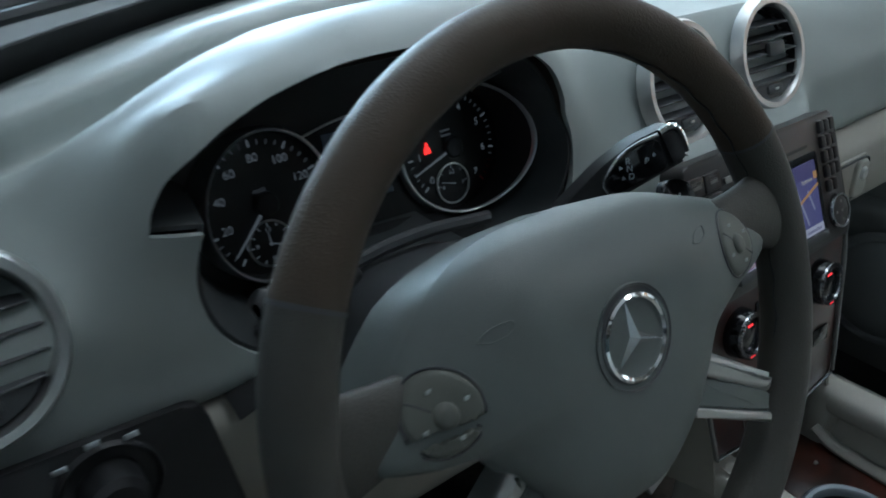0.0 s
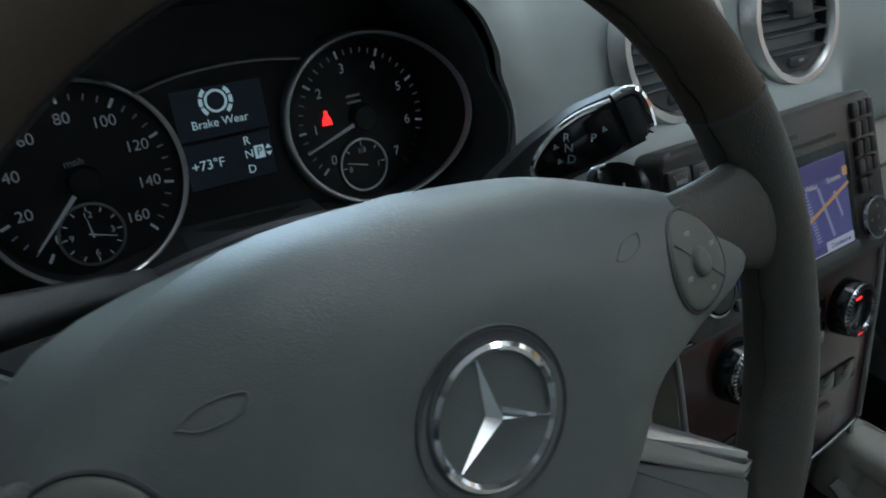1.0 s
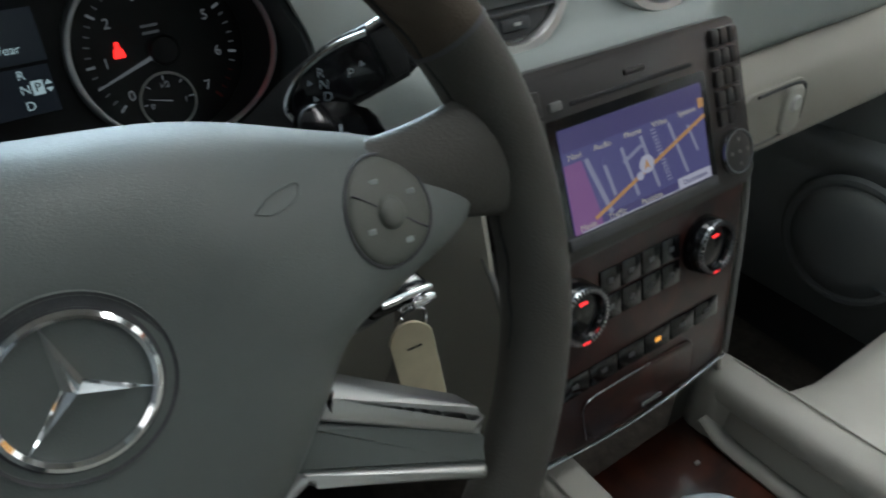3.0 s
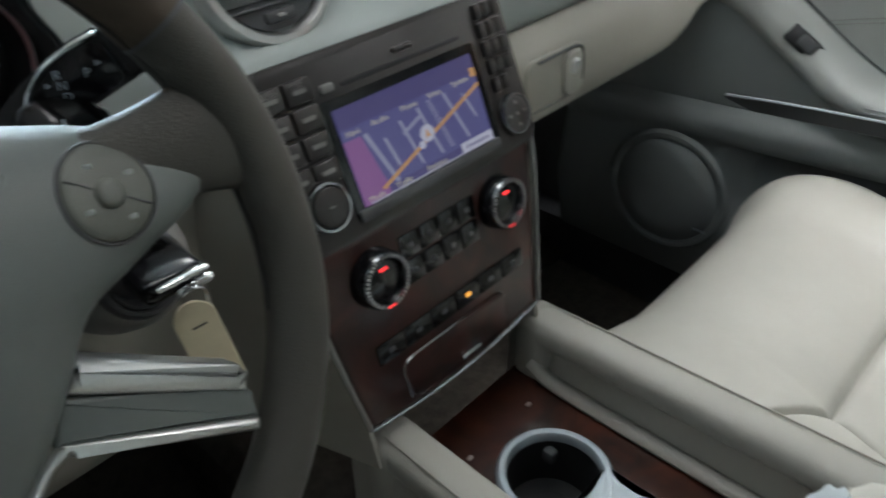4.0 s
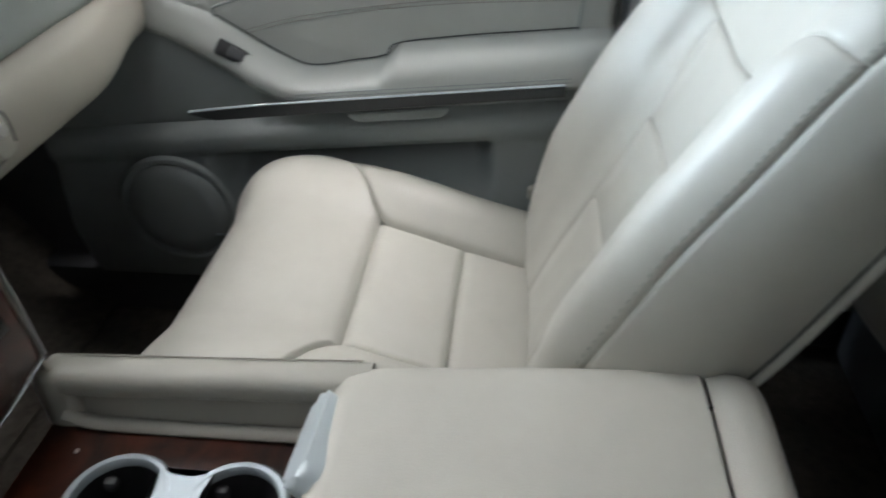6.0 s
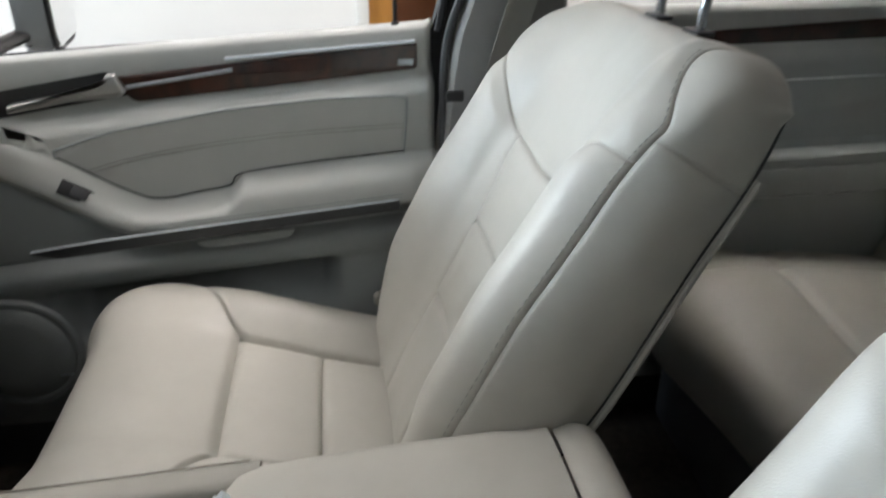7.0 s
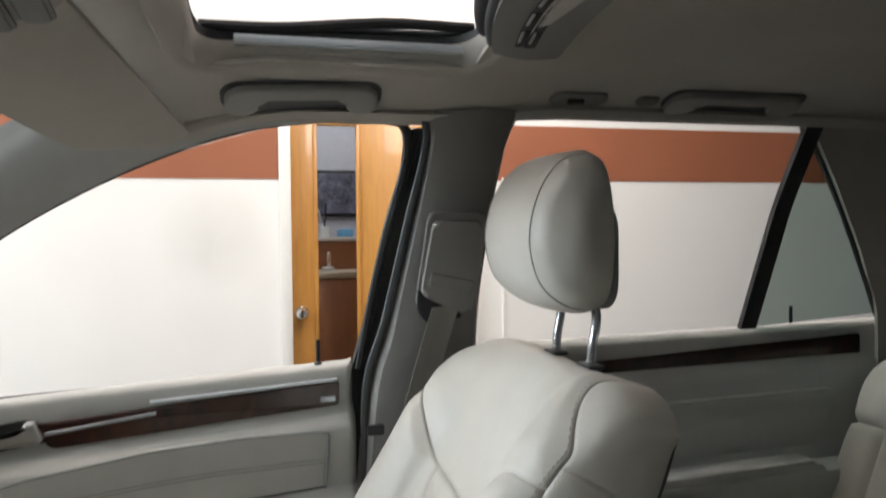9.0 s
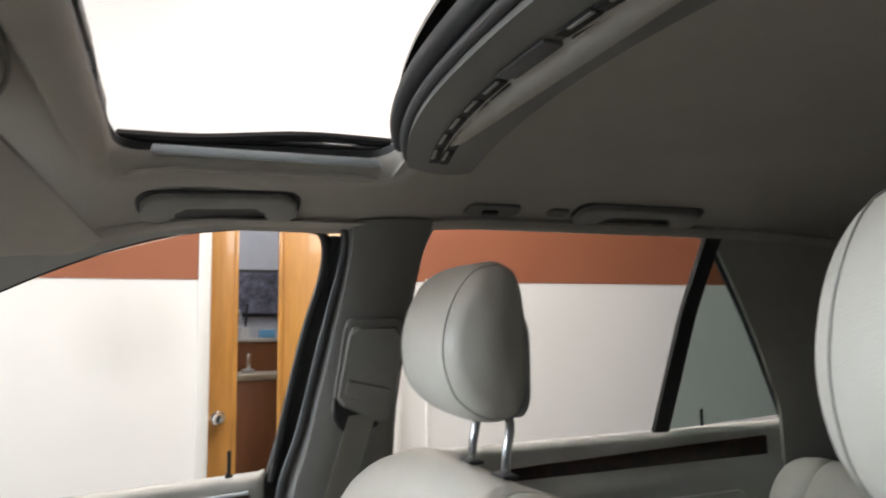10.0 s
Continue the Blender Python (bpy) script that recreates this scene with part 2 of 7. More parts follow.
PIANO = material("gloss_black", (0.006, 0.006, 0.007), 0.12, vary=0.2, bump=0.0)
DARK_GREY = material("dark_grey_plastic", (0.05, 0.052, 0.055), 0.5, vary=0.12, bump=0.3, bump_scale=800)
RUBBER = material("rubber_seal", (0.015, 0.016, 0.018), 0.6, vary=0.2, bump=0.3, bump_scale=300)
CHROME = material("chrome", (0.82, 0.83, 0.84), 0.08, 1.0, vary=0.03, bump=0.0)
SEAM = material("seam_thread", (0.30, 0.29, 0.265), 0.7, vary=0.06)
# chrome toned down so that its reflections stay dim
DARK_CHROME = material("dark_chrome", (0.42, 0.43, 0.45), 0.16, 1.0, vary=0.06, bump=0.0)
SATIN = material("satin_silver", (0.58, 0.58, 0.57), 0.34, 1.0, vary=0.05, bump=0.15, bump_scale=1400)
BRUSHED = material("brushed_silver", (0.56, 0.61, 0.66), 0.34, 0.9, vary=0.04, bump=0.1, bump_scale=900)
CUP_PLATE = material("cup_plate_silver", (0.40, 0.45, 0.49), 0.42, 0.45, vary=0.04, bump=0.1, bump_scale=900)
LATCH = material("pale_silver_paint", (0.60, 0.66, 0.70), 0.32, 0.2, vary=0.04, bump=0.1, bump_scale=900)
BURL = burl("burl_wood", (0.008, 0.003, 0.002), (0.068, 0.016, 0.007))
BURL_DARK = burl("burl_wood_dark", (0.006, 0.0025, 0.002), (0.050, 0.011, 0.006), 0.18, 0.35)
HEADLINER = material("headliner_cloth", (0.40, 0.375, 0.34), 0.95, vary=0.05, scale=5, bump=0.8, bump_scale=1300, spec=0.1)
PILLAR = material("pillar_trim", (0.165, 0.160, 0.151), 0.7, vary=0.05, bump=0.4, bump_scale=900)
CARPET = material("carpet", (0.075, 0.066, 0.056), 0.98, vary=0.3, scale=60, bump=1.0, bump_scale=900, spec=0.1, dist=0.003)
WEBBING = material("belt_webbing", (0.185, 0.178, 0.160), 0.8, vary=0.06, bump=0.8, bump_scale=1200, stretch=(1, 1, 0.15))
GLASS = glass("clear_glass", (0.96, 0.985, 0.97))
TINTED = glass("privacy_glass", (0.36, 0.44, 0.42))
SHADED = glass("shaded_glass", (0.93, 0.955, 0.945))
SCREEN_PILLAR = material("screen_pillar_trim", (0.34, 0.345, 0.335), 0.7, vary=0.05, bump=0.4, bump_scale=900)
MIRROR = material("mirror_glass", (0.9, 0.91, 0.92), 0.02, 1.0, vary=0.0, bump=0.0)
WHITE_WALL = material("white_wall_paint", (0.86, 0.85, 0.83), 0.6, vary=0.03, scale=2.0, bump=0.3, bump_scale=120, dist=0.002)
BROWN_WALL = material("brown_wall_paint", (0.34, 0.115, 0.058), 0.6, vary=0.06, scale=3.0, bump=0.3, bump_scale=120, dist=0.002)
CEILING_PAINT = material("ceiling_paint", (0.85, 0.84, 0.82), 0.8, vary=0.03, scale=2.0, bump=0.4, bump_scale=60, dist=0.003)
CONCRETE = material("concrete_floor", (0.27, 0.26, 0.245), 0.55, vary=0.2, scale=2.5, bump=0.5, bump_scale=40, dist=0.002)


# ---------------------------------------------------------------- the workshop round the car
WX = 2.69
GZ = -0.42
CZ = 2.78
solid("ground", box(-3.6, WX + 1.6, -5.2, 5.6, GZ - 0.1, GZ), CONCRETE, "worn grey concrete workshop floor", "floor")
solid("ceiling", box(-3.6, WX + 1.6, -5.2, 5.6, CZ, CZ + 0.1), CEILING_PAINT, "plain white painted workshop ceiling", "ceiling")


# for walls out of view, kept grey to cut light bounced into the car
GREY_WALL = material("grey_wall_paint", (0.26, 0.255, 0.25), 0.7, vary=0.05, scale=2.0, bump=0.3, bump_scale=120, dist=0.002)


def wall(name, x0, x1, y0, y1, label, paint=WHITE_WALL):
    return solid(name, box(x0, x1, y0, y1, GZ, CZ), paint, label, "wall", smooth=False)


DY0, DY1, DTOP = -0.93, -0.075, 1.62
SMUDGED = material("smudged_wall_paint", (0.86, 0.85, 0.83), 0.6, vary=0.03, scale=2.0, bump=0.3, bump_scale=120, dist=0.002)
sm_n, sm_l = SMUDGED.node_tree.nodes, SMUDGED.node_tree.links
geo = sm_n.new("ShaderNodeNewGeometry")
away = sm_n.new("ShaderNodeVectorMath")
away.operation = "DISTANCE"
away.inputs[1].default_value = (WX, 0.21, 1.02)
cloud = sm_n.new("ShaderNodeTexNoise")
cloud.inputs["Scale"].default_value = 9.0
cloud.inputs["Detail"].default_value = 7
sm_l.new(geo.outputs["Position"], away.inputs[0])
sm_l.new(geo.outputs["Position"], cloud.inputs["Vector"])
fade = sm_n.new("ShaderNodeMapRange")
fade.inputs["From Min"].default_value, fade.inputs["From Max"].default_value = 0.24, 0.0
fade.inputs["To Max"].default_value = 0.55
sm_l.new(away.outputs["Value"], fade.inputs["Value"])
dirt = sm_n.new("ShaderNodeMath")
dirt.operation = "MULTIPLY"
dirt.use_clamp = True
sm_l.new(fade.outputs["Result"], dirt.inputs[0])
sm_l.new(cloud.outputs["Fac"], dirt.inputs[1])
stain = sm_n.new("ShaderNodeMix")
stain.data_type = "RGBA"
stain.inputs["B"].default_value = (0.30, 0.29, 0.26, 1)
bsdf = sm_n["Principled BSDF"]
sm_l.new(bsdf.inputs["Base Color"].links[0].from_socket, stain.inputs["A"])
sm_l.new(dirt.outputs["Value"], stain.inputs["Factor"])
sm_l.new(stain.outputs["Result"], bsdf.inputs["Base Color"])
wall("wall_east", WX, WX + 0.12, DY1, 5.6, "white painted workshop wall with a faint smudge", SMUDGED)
wall("wall_east_rear", WX, WX + 0.12, -5.2, DY0, "white painted workshop wall panel")
solid("wall_east_over_door", box(WX, WX + 0.12, DY0, DY1, DTOP, CZ), WHITE_WALL, "white wall above the wooden door", "wall", smooth=False)
wall("wall_south", -3.6, WX, -5.3, -5.2, "unseen rear workshop wall, grey to cut bounced light", GREY_WALL)
wall("wall_west", -3.7, -3.6, -5.2, 5.6, "unseen workshop wall on the driver's side, grey to cut bounced light", GREY_WALL)
solid("wall_north_lintel", box(-3.6, WX, 5.6, 5.7, 2.7, CZ), WHITE_WALL, "white wall over the unseen front opening", "wall", smooth=False)
for gx0, gx1 in ((-3.6, -1.4), (2.2, WX)):
    solid("wall_north", box(gx0, gx1, 5.6, 5.7, GZ, 2.7), WHITE_WALL, "white wall beside the unseen front opening", "wall", smooth=False)
for y0, y1 in ((DY1 + 0.016, 5.6), (-5.2, DY0 - 0.016)):
    solid("wall_stripe", box(WX - 0.004, WX, y0, y1, 1.282 if y0 > 0 else 1.262, 1.555 if y0 > 0 else 1.515), BROWN_WALL, "reddish brown painted band along the white wall", "wall", smooth=False)
# a panel joint in the wall behind the car
solid("wall_joint", box(WX - 0.006, WX, -0.965 - 0.105, -0.955 - 0.105, GZ, 1.275), WHITE_WALL, "thin upright joint strip in the white wall", "trim", smooth=False)

# the office door
DOOR_WOOD = material("oak_veneer", (0.50, 0.235, 0.055), 0.35, vary=0.16, scale=9.0, bump=0.15, bump_scale=200, stretch=(1, 5.0, 0.5), coat=0.3)
DOOR_FRAME = material("door_frame_paint", (0.78, 0.77, 0.74), 0.4, vary=0.03, bump=0.1, bump_scale=200)
door = thing("office_door", (WX + 0.03, (DY0 + DY1) / 2, GZ), "honey-coloured wooden office door with a narrow glass pane", "door", kind="structure")
for y0, y1 in ((DY1 - 0.036, DY1 + 0.014), (DY0 - 0.014, DY0 + 0.036)):
    part("door_jamb", box(WX - 0.018, WX + 0.12, y0, y1, GZ, DTOP, 0.004), DOOR_FRAME, door, "white painted door jamb")
part("door_head", box(WX - 0.018, WX + 0.12, DY0 + 0.036, DY1 - 0.036, DTOP - 0.05, DTOP, 0.004), DOOR_FRAME, door, "white painted door head")
LY0, LY1, LZ0, LZ1 = -0.405, -0.213, 0.15, 1.50
dx0, dx1 = WX + 0.02, WX + 0.065
part("stile", box(dx0, dx1, LY1, DY1 - 0.038, GZ + 0.01, DTOP - 0.052, 0.002), DOOR_WOOD, door)
part("stile", box(dx0, dx1, DY0 + 0.038, LY0, GZ + 0.01, DTOP - 0.052, 0.002), DOOR_WOOD, door)
part("rail", box(dx0, dx1, LY0, LY1, LZ1, DTOP - 0.052, 0.002), DOOR_WOOD, door)
part("rail", box(dx0, dx1, LY0, LY1, GZ + 0.01, LZ0, 0.002), DOOR_WOOD, door)
for y0, y1 in ((LY1 - 0.012, LY1 + 0.006), (LY0 - 0.006, LY0 + 0.012)):
    part("bead", box(dx0 - 0.008, dx0 + 0.006, y0, y1, LZ0, LZ1, 0.003), DOOR_WOOD, door, "moulded wooden glazing bead")
pane = part("pane", box(dx0 + 0.018, dx0 + 0.024, LY0, LY1, LZ0, LZ1), GLASS, door, "clear glass pane", smooth=False)
pane.visible_shadow = False
knob = lathe([(0.0, 0.062), (0.016, 0.06), (0.026, 0.048), (0.026, 0.04), (0.012, 0.03), (0.011, 0.012), (0.03, 0.008), (0.031, 0.0)], basis((dx0, -0.152, 0.684), (0, 1, 0), (0, 0, -1)), 24)
part("knob", knob, CHROME, door, "polished steel door knob")
# what stands behind the pane
solid("office_wall", box(WX + 1.45, WX + 1.6, -2.6, 2.0, GZ, CZ), material("office_paint", (0.42, 0.43, 0.48), 0.7), "blue-grey office wall behind the door", "wall", smooth=False)
solid("office_wall_side", box(WX + 0.12, WX + 1.45, -2.6, -2.5, GZ, CZ), WHITE_WALL, "white office side wall", "wall", smooth=False)
solid("office_wall_side", box(WX + 0.12, WX + 1.45, 1.9, 2.0, GZ, CZ), WHITE_WALL, "white office side wall", "wall", smooth=False)
shelf = thing("reception_counter", (WX + 0.7, -0.36, GZ), "brown reception counter with small things on it", "counter")
COUNTER = material("brown_laminate", (0.23, 0.085, 0.035), 0.4, vary=0.12, scale=5, stretch=(1, 6, 1))
part("front", box(WX + 0.55, WX + 1.0, -1.0, 0.4, GZ, 0.80, 0.004), COUNTER, shelf)
part("counter_top", box(WX + 0.53, WX + 1.02, -1.0, 0.4, 0.80, 0.83, 0.004), material("laminate_top", (0.35, 0.30, 0.24), 0.3), shelf)
part("upper_front", box(WX + 0.85, WX + 1.0, -1.0, 0.4, 0.83, 0.985, 0.004), COUNTER, shelf)
part("ledge", box(WX + 0.82, WX + 1.06, -1.0, 0.4, 0.985, 1.005, 0.004), material("ledge_top", (0.45, 0.43, 0.40), 0.3), shelf)
pic = thing("framed_picture", (WX + 1.44, -0.42, 1.24), "dark blue-grey framed picture on the office wall", "picture")
part("frame", box(WX + 1.425, WX + 1.45, -0.75, -0.15, 1.13, 1.42, 0.004), BLACK, pic)
part("print", box(WX + 1.42, WX + 1.426, -0.73, -0.17, 1.15, 1.40), material("picture_print", (0.085, 0.09, 0.13), 0.4, vary=0.9, scale=22, bump=0), pic, "blurred dark print")
pens = thing("pen_cup", (WX + 0.93, -0.335, 1.005), "small cup of pens on the counter ledge", "pen cup")
part("cup", lathe([(0.0, 0.0), (0.03, 0.0), (0.032, 0.06), (0.029, 0.06), (0.027, 0.006), (0.0, 0.006)], Matrix.Translation((WX + 0.93, -0.335, 1.005)), 20), material("clear_plastic", (0.6, 0.62, 0.62), 0.15), pens)
part("pen", tube([(WX + 0.93, -0.33, 1.012), (WX + 0.94, -0.345, 1.19)], 0.006, 8), BLACK, pens)
part("pen", tube([(WX + 0.925, -0.34, 1.012), (WX + 0.92, -0.30, 1.16)], 0.006, 8), BRUSHED, pens)
tis = thing("tissue_box", (WX + 0.93, -0.44, 1.005), "small light blue box on the counter ledge", "box")
part("carton", box(WX + 0.89, WX + 0.97, -0.49, -0.41, 1.006, 1.05, 0.004), material("blue_card", (0.10, 0.30, 0.50), 0.6), tis)
stand = thing("card_holder", (WX + 0.70, -0.33, 0.83), "clear card holder with silver clips", "holder")
part("base", box(WX + 0.66, WX + 0.74, -0.36, -0.30, 0.831, 0.85, 0.004), BRUSHED, stand)
part("clip", box(WX + 0.69, WX + 0.71, -0.345, -0.325, 0.85, 0.93, 0.004), CHROME, stand)


# ---------------------------------------------------------------- the car's shell


def side_x(z):
    """How far the side of the body stands from the middle, by height."""
    return 0.76 - 0.30 * max(0.0, z - 0.80) - 0.16 * max(0.0, z - 1.08)


solid("car_floor", join(box(-0.78, 0.78, -2.1, 1.15, -0.04, 0.0), box(-0.13, 0.11, -2.1, 1.1, 0.0, 0.14, 0.04)), CARPET, "dark grey carpeted car floor with a centre tunnel", "car floor", smooth=False)
solid("firewall", box(-0.78, 0.78, 1.1, 1.15, -0.04, 0.80), CARPET, "dark carpeted bulkhead of the footwell", "bulkhead", smooth=False)
# footwell slope
toe = grid(lambda u, v: (lerp(-0.76, 0.76, u), lerp(0.82, 1.1, v), 0.01 + 0.32 * v * v), 4, 8)
solid("toe_board", thick(toe, 0.01), CARPET, "dark carpet rising under the pedals", "carpet")
for s in (-1, 1):
    solid("door_sill", box(*sorted((s * 0.70, s * 0.80)), -1.5, 1.0, -0.06, 0.10, 0.02), DARK_GREY, "dark plastic door sill trim", "sill")
    solid("kick_panel", box(*sorted((s * 0.755, s * 0.80)), 0.80, 1.12, 0.0, 0.80, 0.01), DARK_GREY, "dark plastic footwell side panel", "trim")


def roof_z(x, y):
    a = abs(x - XC) / 0.62
    z = 1.315 - 0.055 * a ** 2 - lerp(0.045, 0.022, smoothstep(-0.30, -0.44, y)) * a ** 8
    if y > 0.02:
        z -= 0.16 * (y - 0.02)
    if y < -0.9:
        z -= 0.09 * (y + 0.9) ** 2
    return z


HOLE = (-0.50, 0.474, -0.27, 0.115)


def hole_ring(off, n=12, r=0.05):
    x0, x1, y0, y1 = HOLE
    w, h = x1 - x0 + 2 * off, y1 - y0 + 2 * off
    return rounded(w, h, r + off, n, (x0 + x1) / 2, (y0 + y1) / 2)


def headliner():
    x0, x1, y0, y1 = HOLE
    xs = [lerp(-0.635, x0, k / 8) for k in range(8)] + [lerp(x0, x1, k / 16) for k in range(17)] + [lerp(x1, 0.615, k / 8) for k in range(1, 9)]
    ys = [lerp(-2.05, y0, k / 30) for k in range(30)] + [lerp(y0, y1, k / 8) for k in range(9)] + [lerp(y1, 0.30, k / 8) for k in range(1, 9)]
    bm = bmesh.new()
    def edge_in(x, y):
        # the cloth narrows towards the windscreen
        return math.copysign(min(abs(x), 0.615 - 0.36 * max(0.0, y - 0.10)), x) if abs(x) > 0.50 else x
    vs = [[bm.verts.new((edge_in(x, y), y, roof_z(edge_in(x, y), y))) for y in ys] for x in xs]
    for i in range(len(xs) - 1):
        for j in range(len(ys) - 1):
            cx, cy = (xs[i] + xs[i + 1]) / 2, (ys[j] + ys[j + 1]) / 2
            if x0 < cx < x1 and y0 < cy < y1:
                continue
            bm.faces.new((vs[i][j], vs[i + 1][j], vs[i + 1][j + 1], vs[i][j + 1]))
    return thick(bm, 0.006)


solid("headliner", headliner(), HEADLINER, "beige-grey woven cloth car headliner", "headliner", kind="structure", angle=60)


def hole_lip():
    prof = [(0.034, -0.004), (0.030, -0.010), (0.020, -0.011), (0.008, -0.004), (0.0, 0.008), (-0.003, 0.016), (-0.003, 0.024)]
    rs = [hole_ring(o) for o, _ in prof]
    n = len(rs[0])

    def fn(u, v):
        k = int(round(v * (len(prof) - 1)))
        x, y = rs[k][int(round(u * n)) % n]
        return (x, y, roof_z(x, y) + prof[k][1])
    return grid(fn, n, len(prof) - 1, wrap_u=True)


solid("sunroof_surround", hole_lip(), HEADLINER, "padded cloth lip round the open sunroof", "sunroof surround")
# outer roof skin with the same hole
ROOF_PAINT = material("outer_roof_paint", (0.30, 0.31, 0.32), 0.3, 0.3, vary=0.03, bump=0.0, coat=0.5)


def roof_skin():
    x0, x1, y0, y1 = HOLE
    xs = [-0.70, -0.62, -0.54, x0, -0.2, 0.0, 0.2, x1, 0.52, 0.60, 0.68]
    ys = [-2.1, -1.7, -1.3, -0.9, -0.6, y0, -0.1, y1, 0.2, 0.34]
    bm = bmesh.new()
    vs = [[bm.verts.new((x, y, roof_z(max(-0.63, min(0.61, x)), y) + 0.045)) for y in ys] for x in xs]
    for i in range(len(xs) - 1):
        for j in range(len(ys) - 1):
            if x0 < (xs[i] + xs[i + 1]) / 2 < x1 and y0 < (ys[j] + ys[j + 1]) / 2 < y1:
                continue
            bm.faces.new((vs[i][j], vs[i + 1][j], vs[i + 1][j + 1], vs[i][j + 1]))
    return thick(bm, 0.003)


solid("outer_roof", roof_skin(), ROOF_PAINT, "silver painted outer roof panel", "roof")

# pillars, both sides alike
W_EDGE = [(0.765, 0.80, 0.79), (0.735, 0.60, 0.90), (0.70, 0.423, 1.035), (0.662, 0.247, 1.131), (0.640, 0.08, 1.195), (0.628, -0.05, 1.216)]
S_EDGE = [(0.715, 0.90, 0.84), (0.685, 0.74, 0.96), (0.645, 0.53, 1.10), (0.605, 0.36, 1.20), (0.585, 0.25, 1.245), (0.575, 0.10, 1.262)]


def a_pillar(s):
    def fn(u, v):
        p, q = spline(W_EDGE, v), spline(S_EDGE, v)
        w = p.lerp(q, u)
        w.x -= 0.030 * math.sin(math.pi * u)
        w.x = s * w.x if s > 0 else s * w.x + 2 * XC * 0
        return w
    return thick(grid(fn, 10, 30), 0.01)


for s in (-1, 1):
    solid("windscreen_pillar", a_pillar(s), SCREEN_PILLAR, "grey windscreen pillar trim", "pillar trim")


def cant_rail(s):
    """Cloth from the liner's edge down to the tops of the side windows."""
    def fn(u, v):
        y = lerp(0.14, -2.0, v)
        a = Vector((0.600, y, roof_z(0.605, y) + 0.003))
        zt = 1.216 + 0.006 * smoothstep(-0.3, -0.45, y) if y < -0.05 else 1.220 - 0.16 * (y + 0.05) - 0.25 * max(0.0, y - 0.08)
        if y < -0.95:
            zt -= 0.10 * (y + 0.95) ** 2
        b = Vector((side_x(zt) - 0.012, y, zt))
        p = a.lerp(b, u)
        p.x -= 0.010 * math.sin(math.pi * u)
        p.x *= s
        return p
    return thick(grid(fn, 6, 40), 0.006)


for s in (-1, 1):
    solid("roof_side_trim", cant_rail(s), HEADLINER, "cloth trim above the side windows", "headliner")


def b_pillar(s):
    f = [(0.690, -0.105, 0.30), (0.712, -0.145, 0.72), (0.690, -0.178, 0.86), (0.655, -0.216, 1.045), (0.618, -0.236, 1.17), (0.598, -0.232, 1.225)]
    r = [(0.690, -0.330, 0.30), (0.712, -0.338, 0.72), (0.690, -0.334, 0.86), (0.655, -0.344, 1.045), (0.618, -0.364, 1.17), (0.598, -0.385, 1.232)]

    def fn(u, v):
        p = spline(f, v).lerp(spline(r, v), u)
        p.x -= 0.022 * math.sin(math.pi * u) ** 0.6
        if u < 0.01 or u > 0.99:
            p.x += 0.02
        p.x *= s
        return p
    return thick(grid(fn, 12, 30), 0.008)


for s in (-1, 1):
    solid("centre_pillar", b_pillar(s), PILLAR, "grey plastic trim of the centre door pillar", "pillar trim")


for s in (-1, 1):
    core = grid(lambda u, v, s=s: (s * (side_x(lerp(0.06, 1.22, v)) + 0.022), lerp(-0.116 - 0.255 * max(0.0, lerp(0.06, 1.22, v) - 0.76), -0.330 - 0.10 * max(0.0, lerp(0.06, 1.22, v) - 0.76), u), lerp(0.06, 1.22, v)), 4, 24)
    solid("pillar_core", thick(core, 0.02), RUBBER, "dark painted steel behind the pillar trim", "pillar")


def c_pillar(s):
    f = [(0.70, -1.17, 0.30), (0.735, -1.232, 0.80), (0.70, -1.168, 0.95), (0.66, -1.068, 1.10), (0.628, -0.975, 1.225)]

    def fn(u, v):
        p = spline(f, v).lerp(Vector((0.62, -2.0, lerp(0.3, 1.2, v))), u)
        p.x *= s
        return p
    return thick(grid(fn, 8, 20), 0.01)


for s in (-1, 1):
    solid("rear_pillar", c_pillar(s), HEADLINER, "cloth-covered rear pillar trim", "pillar trim")
# plain panels out of view, added to keep light from flooding in
solid("side_light_block", box(-0.82, -0.755, -0.33, 0.84, 0.0, 0.775, 0.02), DOOR_LOW, "unseen plain panel beside the driver, added to block light", "car side")
solid("side_light_block", box(-0.80, -0.72, -2.04, -0.33, 0.0, 0.825, 0.02), DOOR_LOW, "unseen plain panel behind the driver, added to block light", "car side")
for s in (-1, 1):
    solid("cargo_side", box(*sorted((s * 0.72, s * 0.78)), -2.04, -1.28, 0.0, 0.86, 0.02), DARK_GREY, "dark trim beside the load floor", "trim")
solid("tailgate", box(-0.66, 0.66, -2.06, -2.02, 0.0, 1.25), DARK_GREY, "dark inside of the tailgate", "tailgate", smooth=False)

# windscreen with its cowl
def screen_glass(u, v):
    x = lerp(-0.70, 0.70, u)
    k = 1 - (x / 0.70) ** 2
    lo = Vector((x * 1.0, foot_y(x) - 0.010, 0.835))
    hi = Vector((x * 0.84, 0.27 + 0.05 * k, 1.235 + 0.02 * k))
    p = lo.lerp(hi, v)
    p.z += 0.03 * math.sin(math.pi * v)
    return p


ws = solid("windscreen", thick(grid(screen_glass, 24, 16), 0.004), GLASS, "clear laminated windscreen", "windscreen")
ws.visible_shadow = False


def ceramic(u, v):
    return screen_glass(u, 0.075 * v) + Vector((0, -0.006, -0.003))


solid("windscreen_border", thick(grid(ceramic, 24, 2), 0.002), BLACK_MATT, "black border at the foot of the windscreen", "windscreen border")


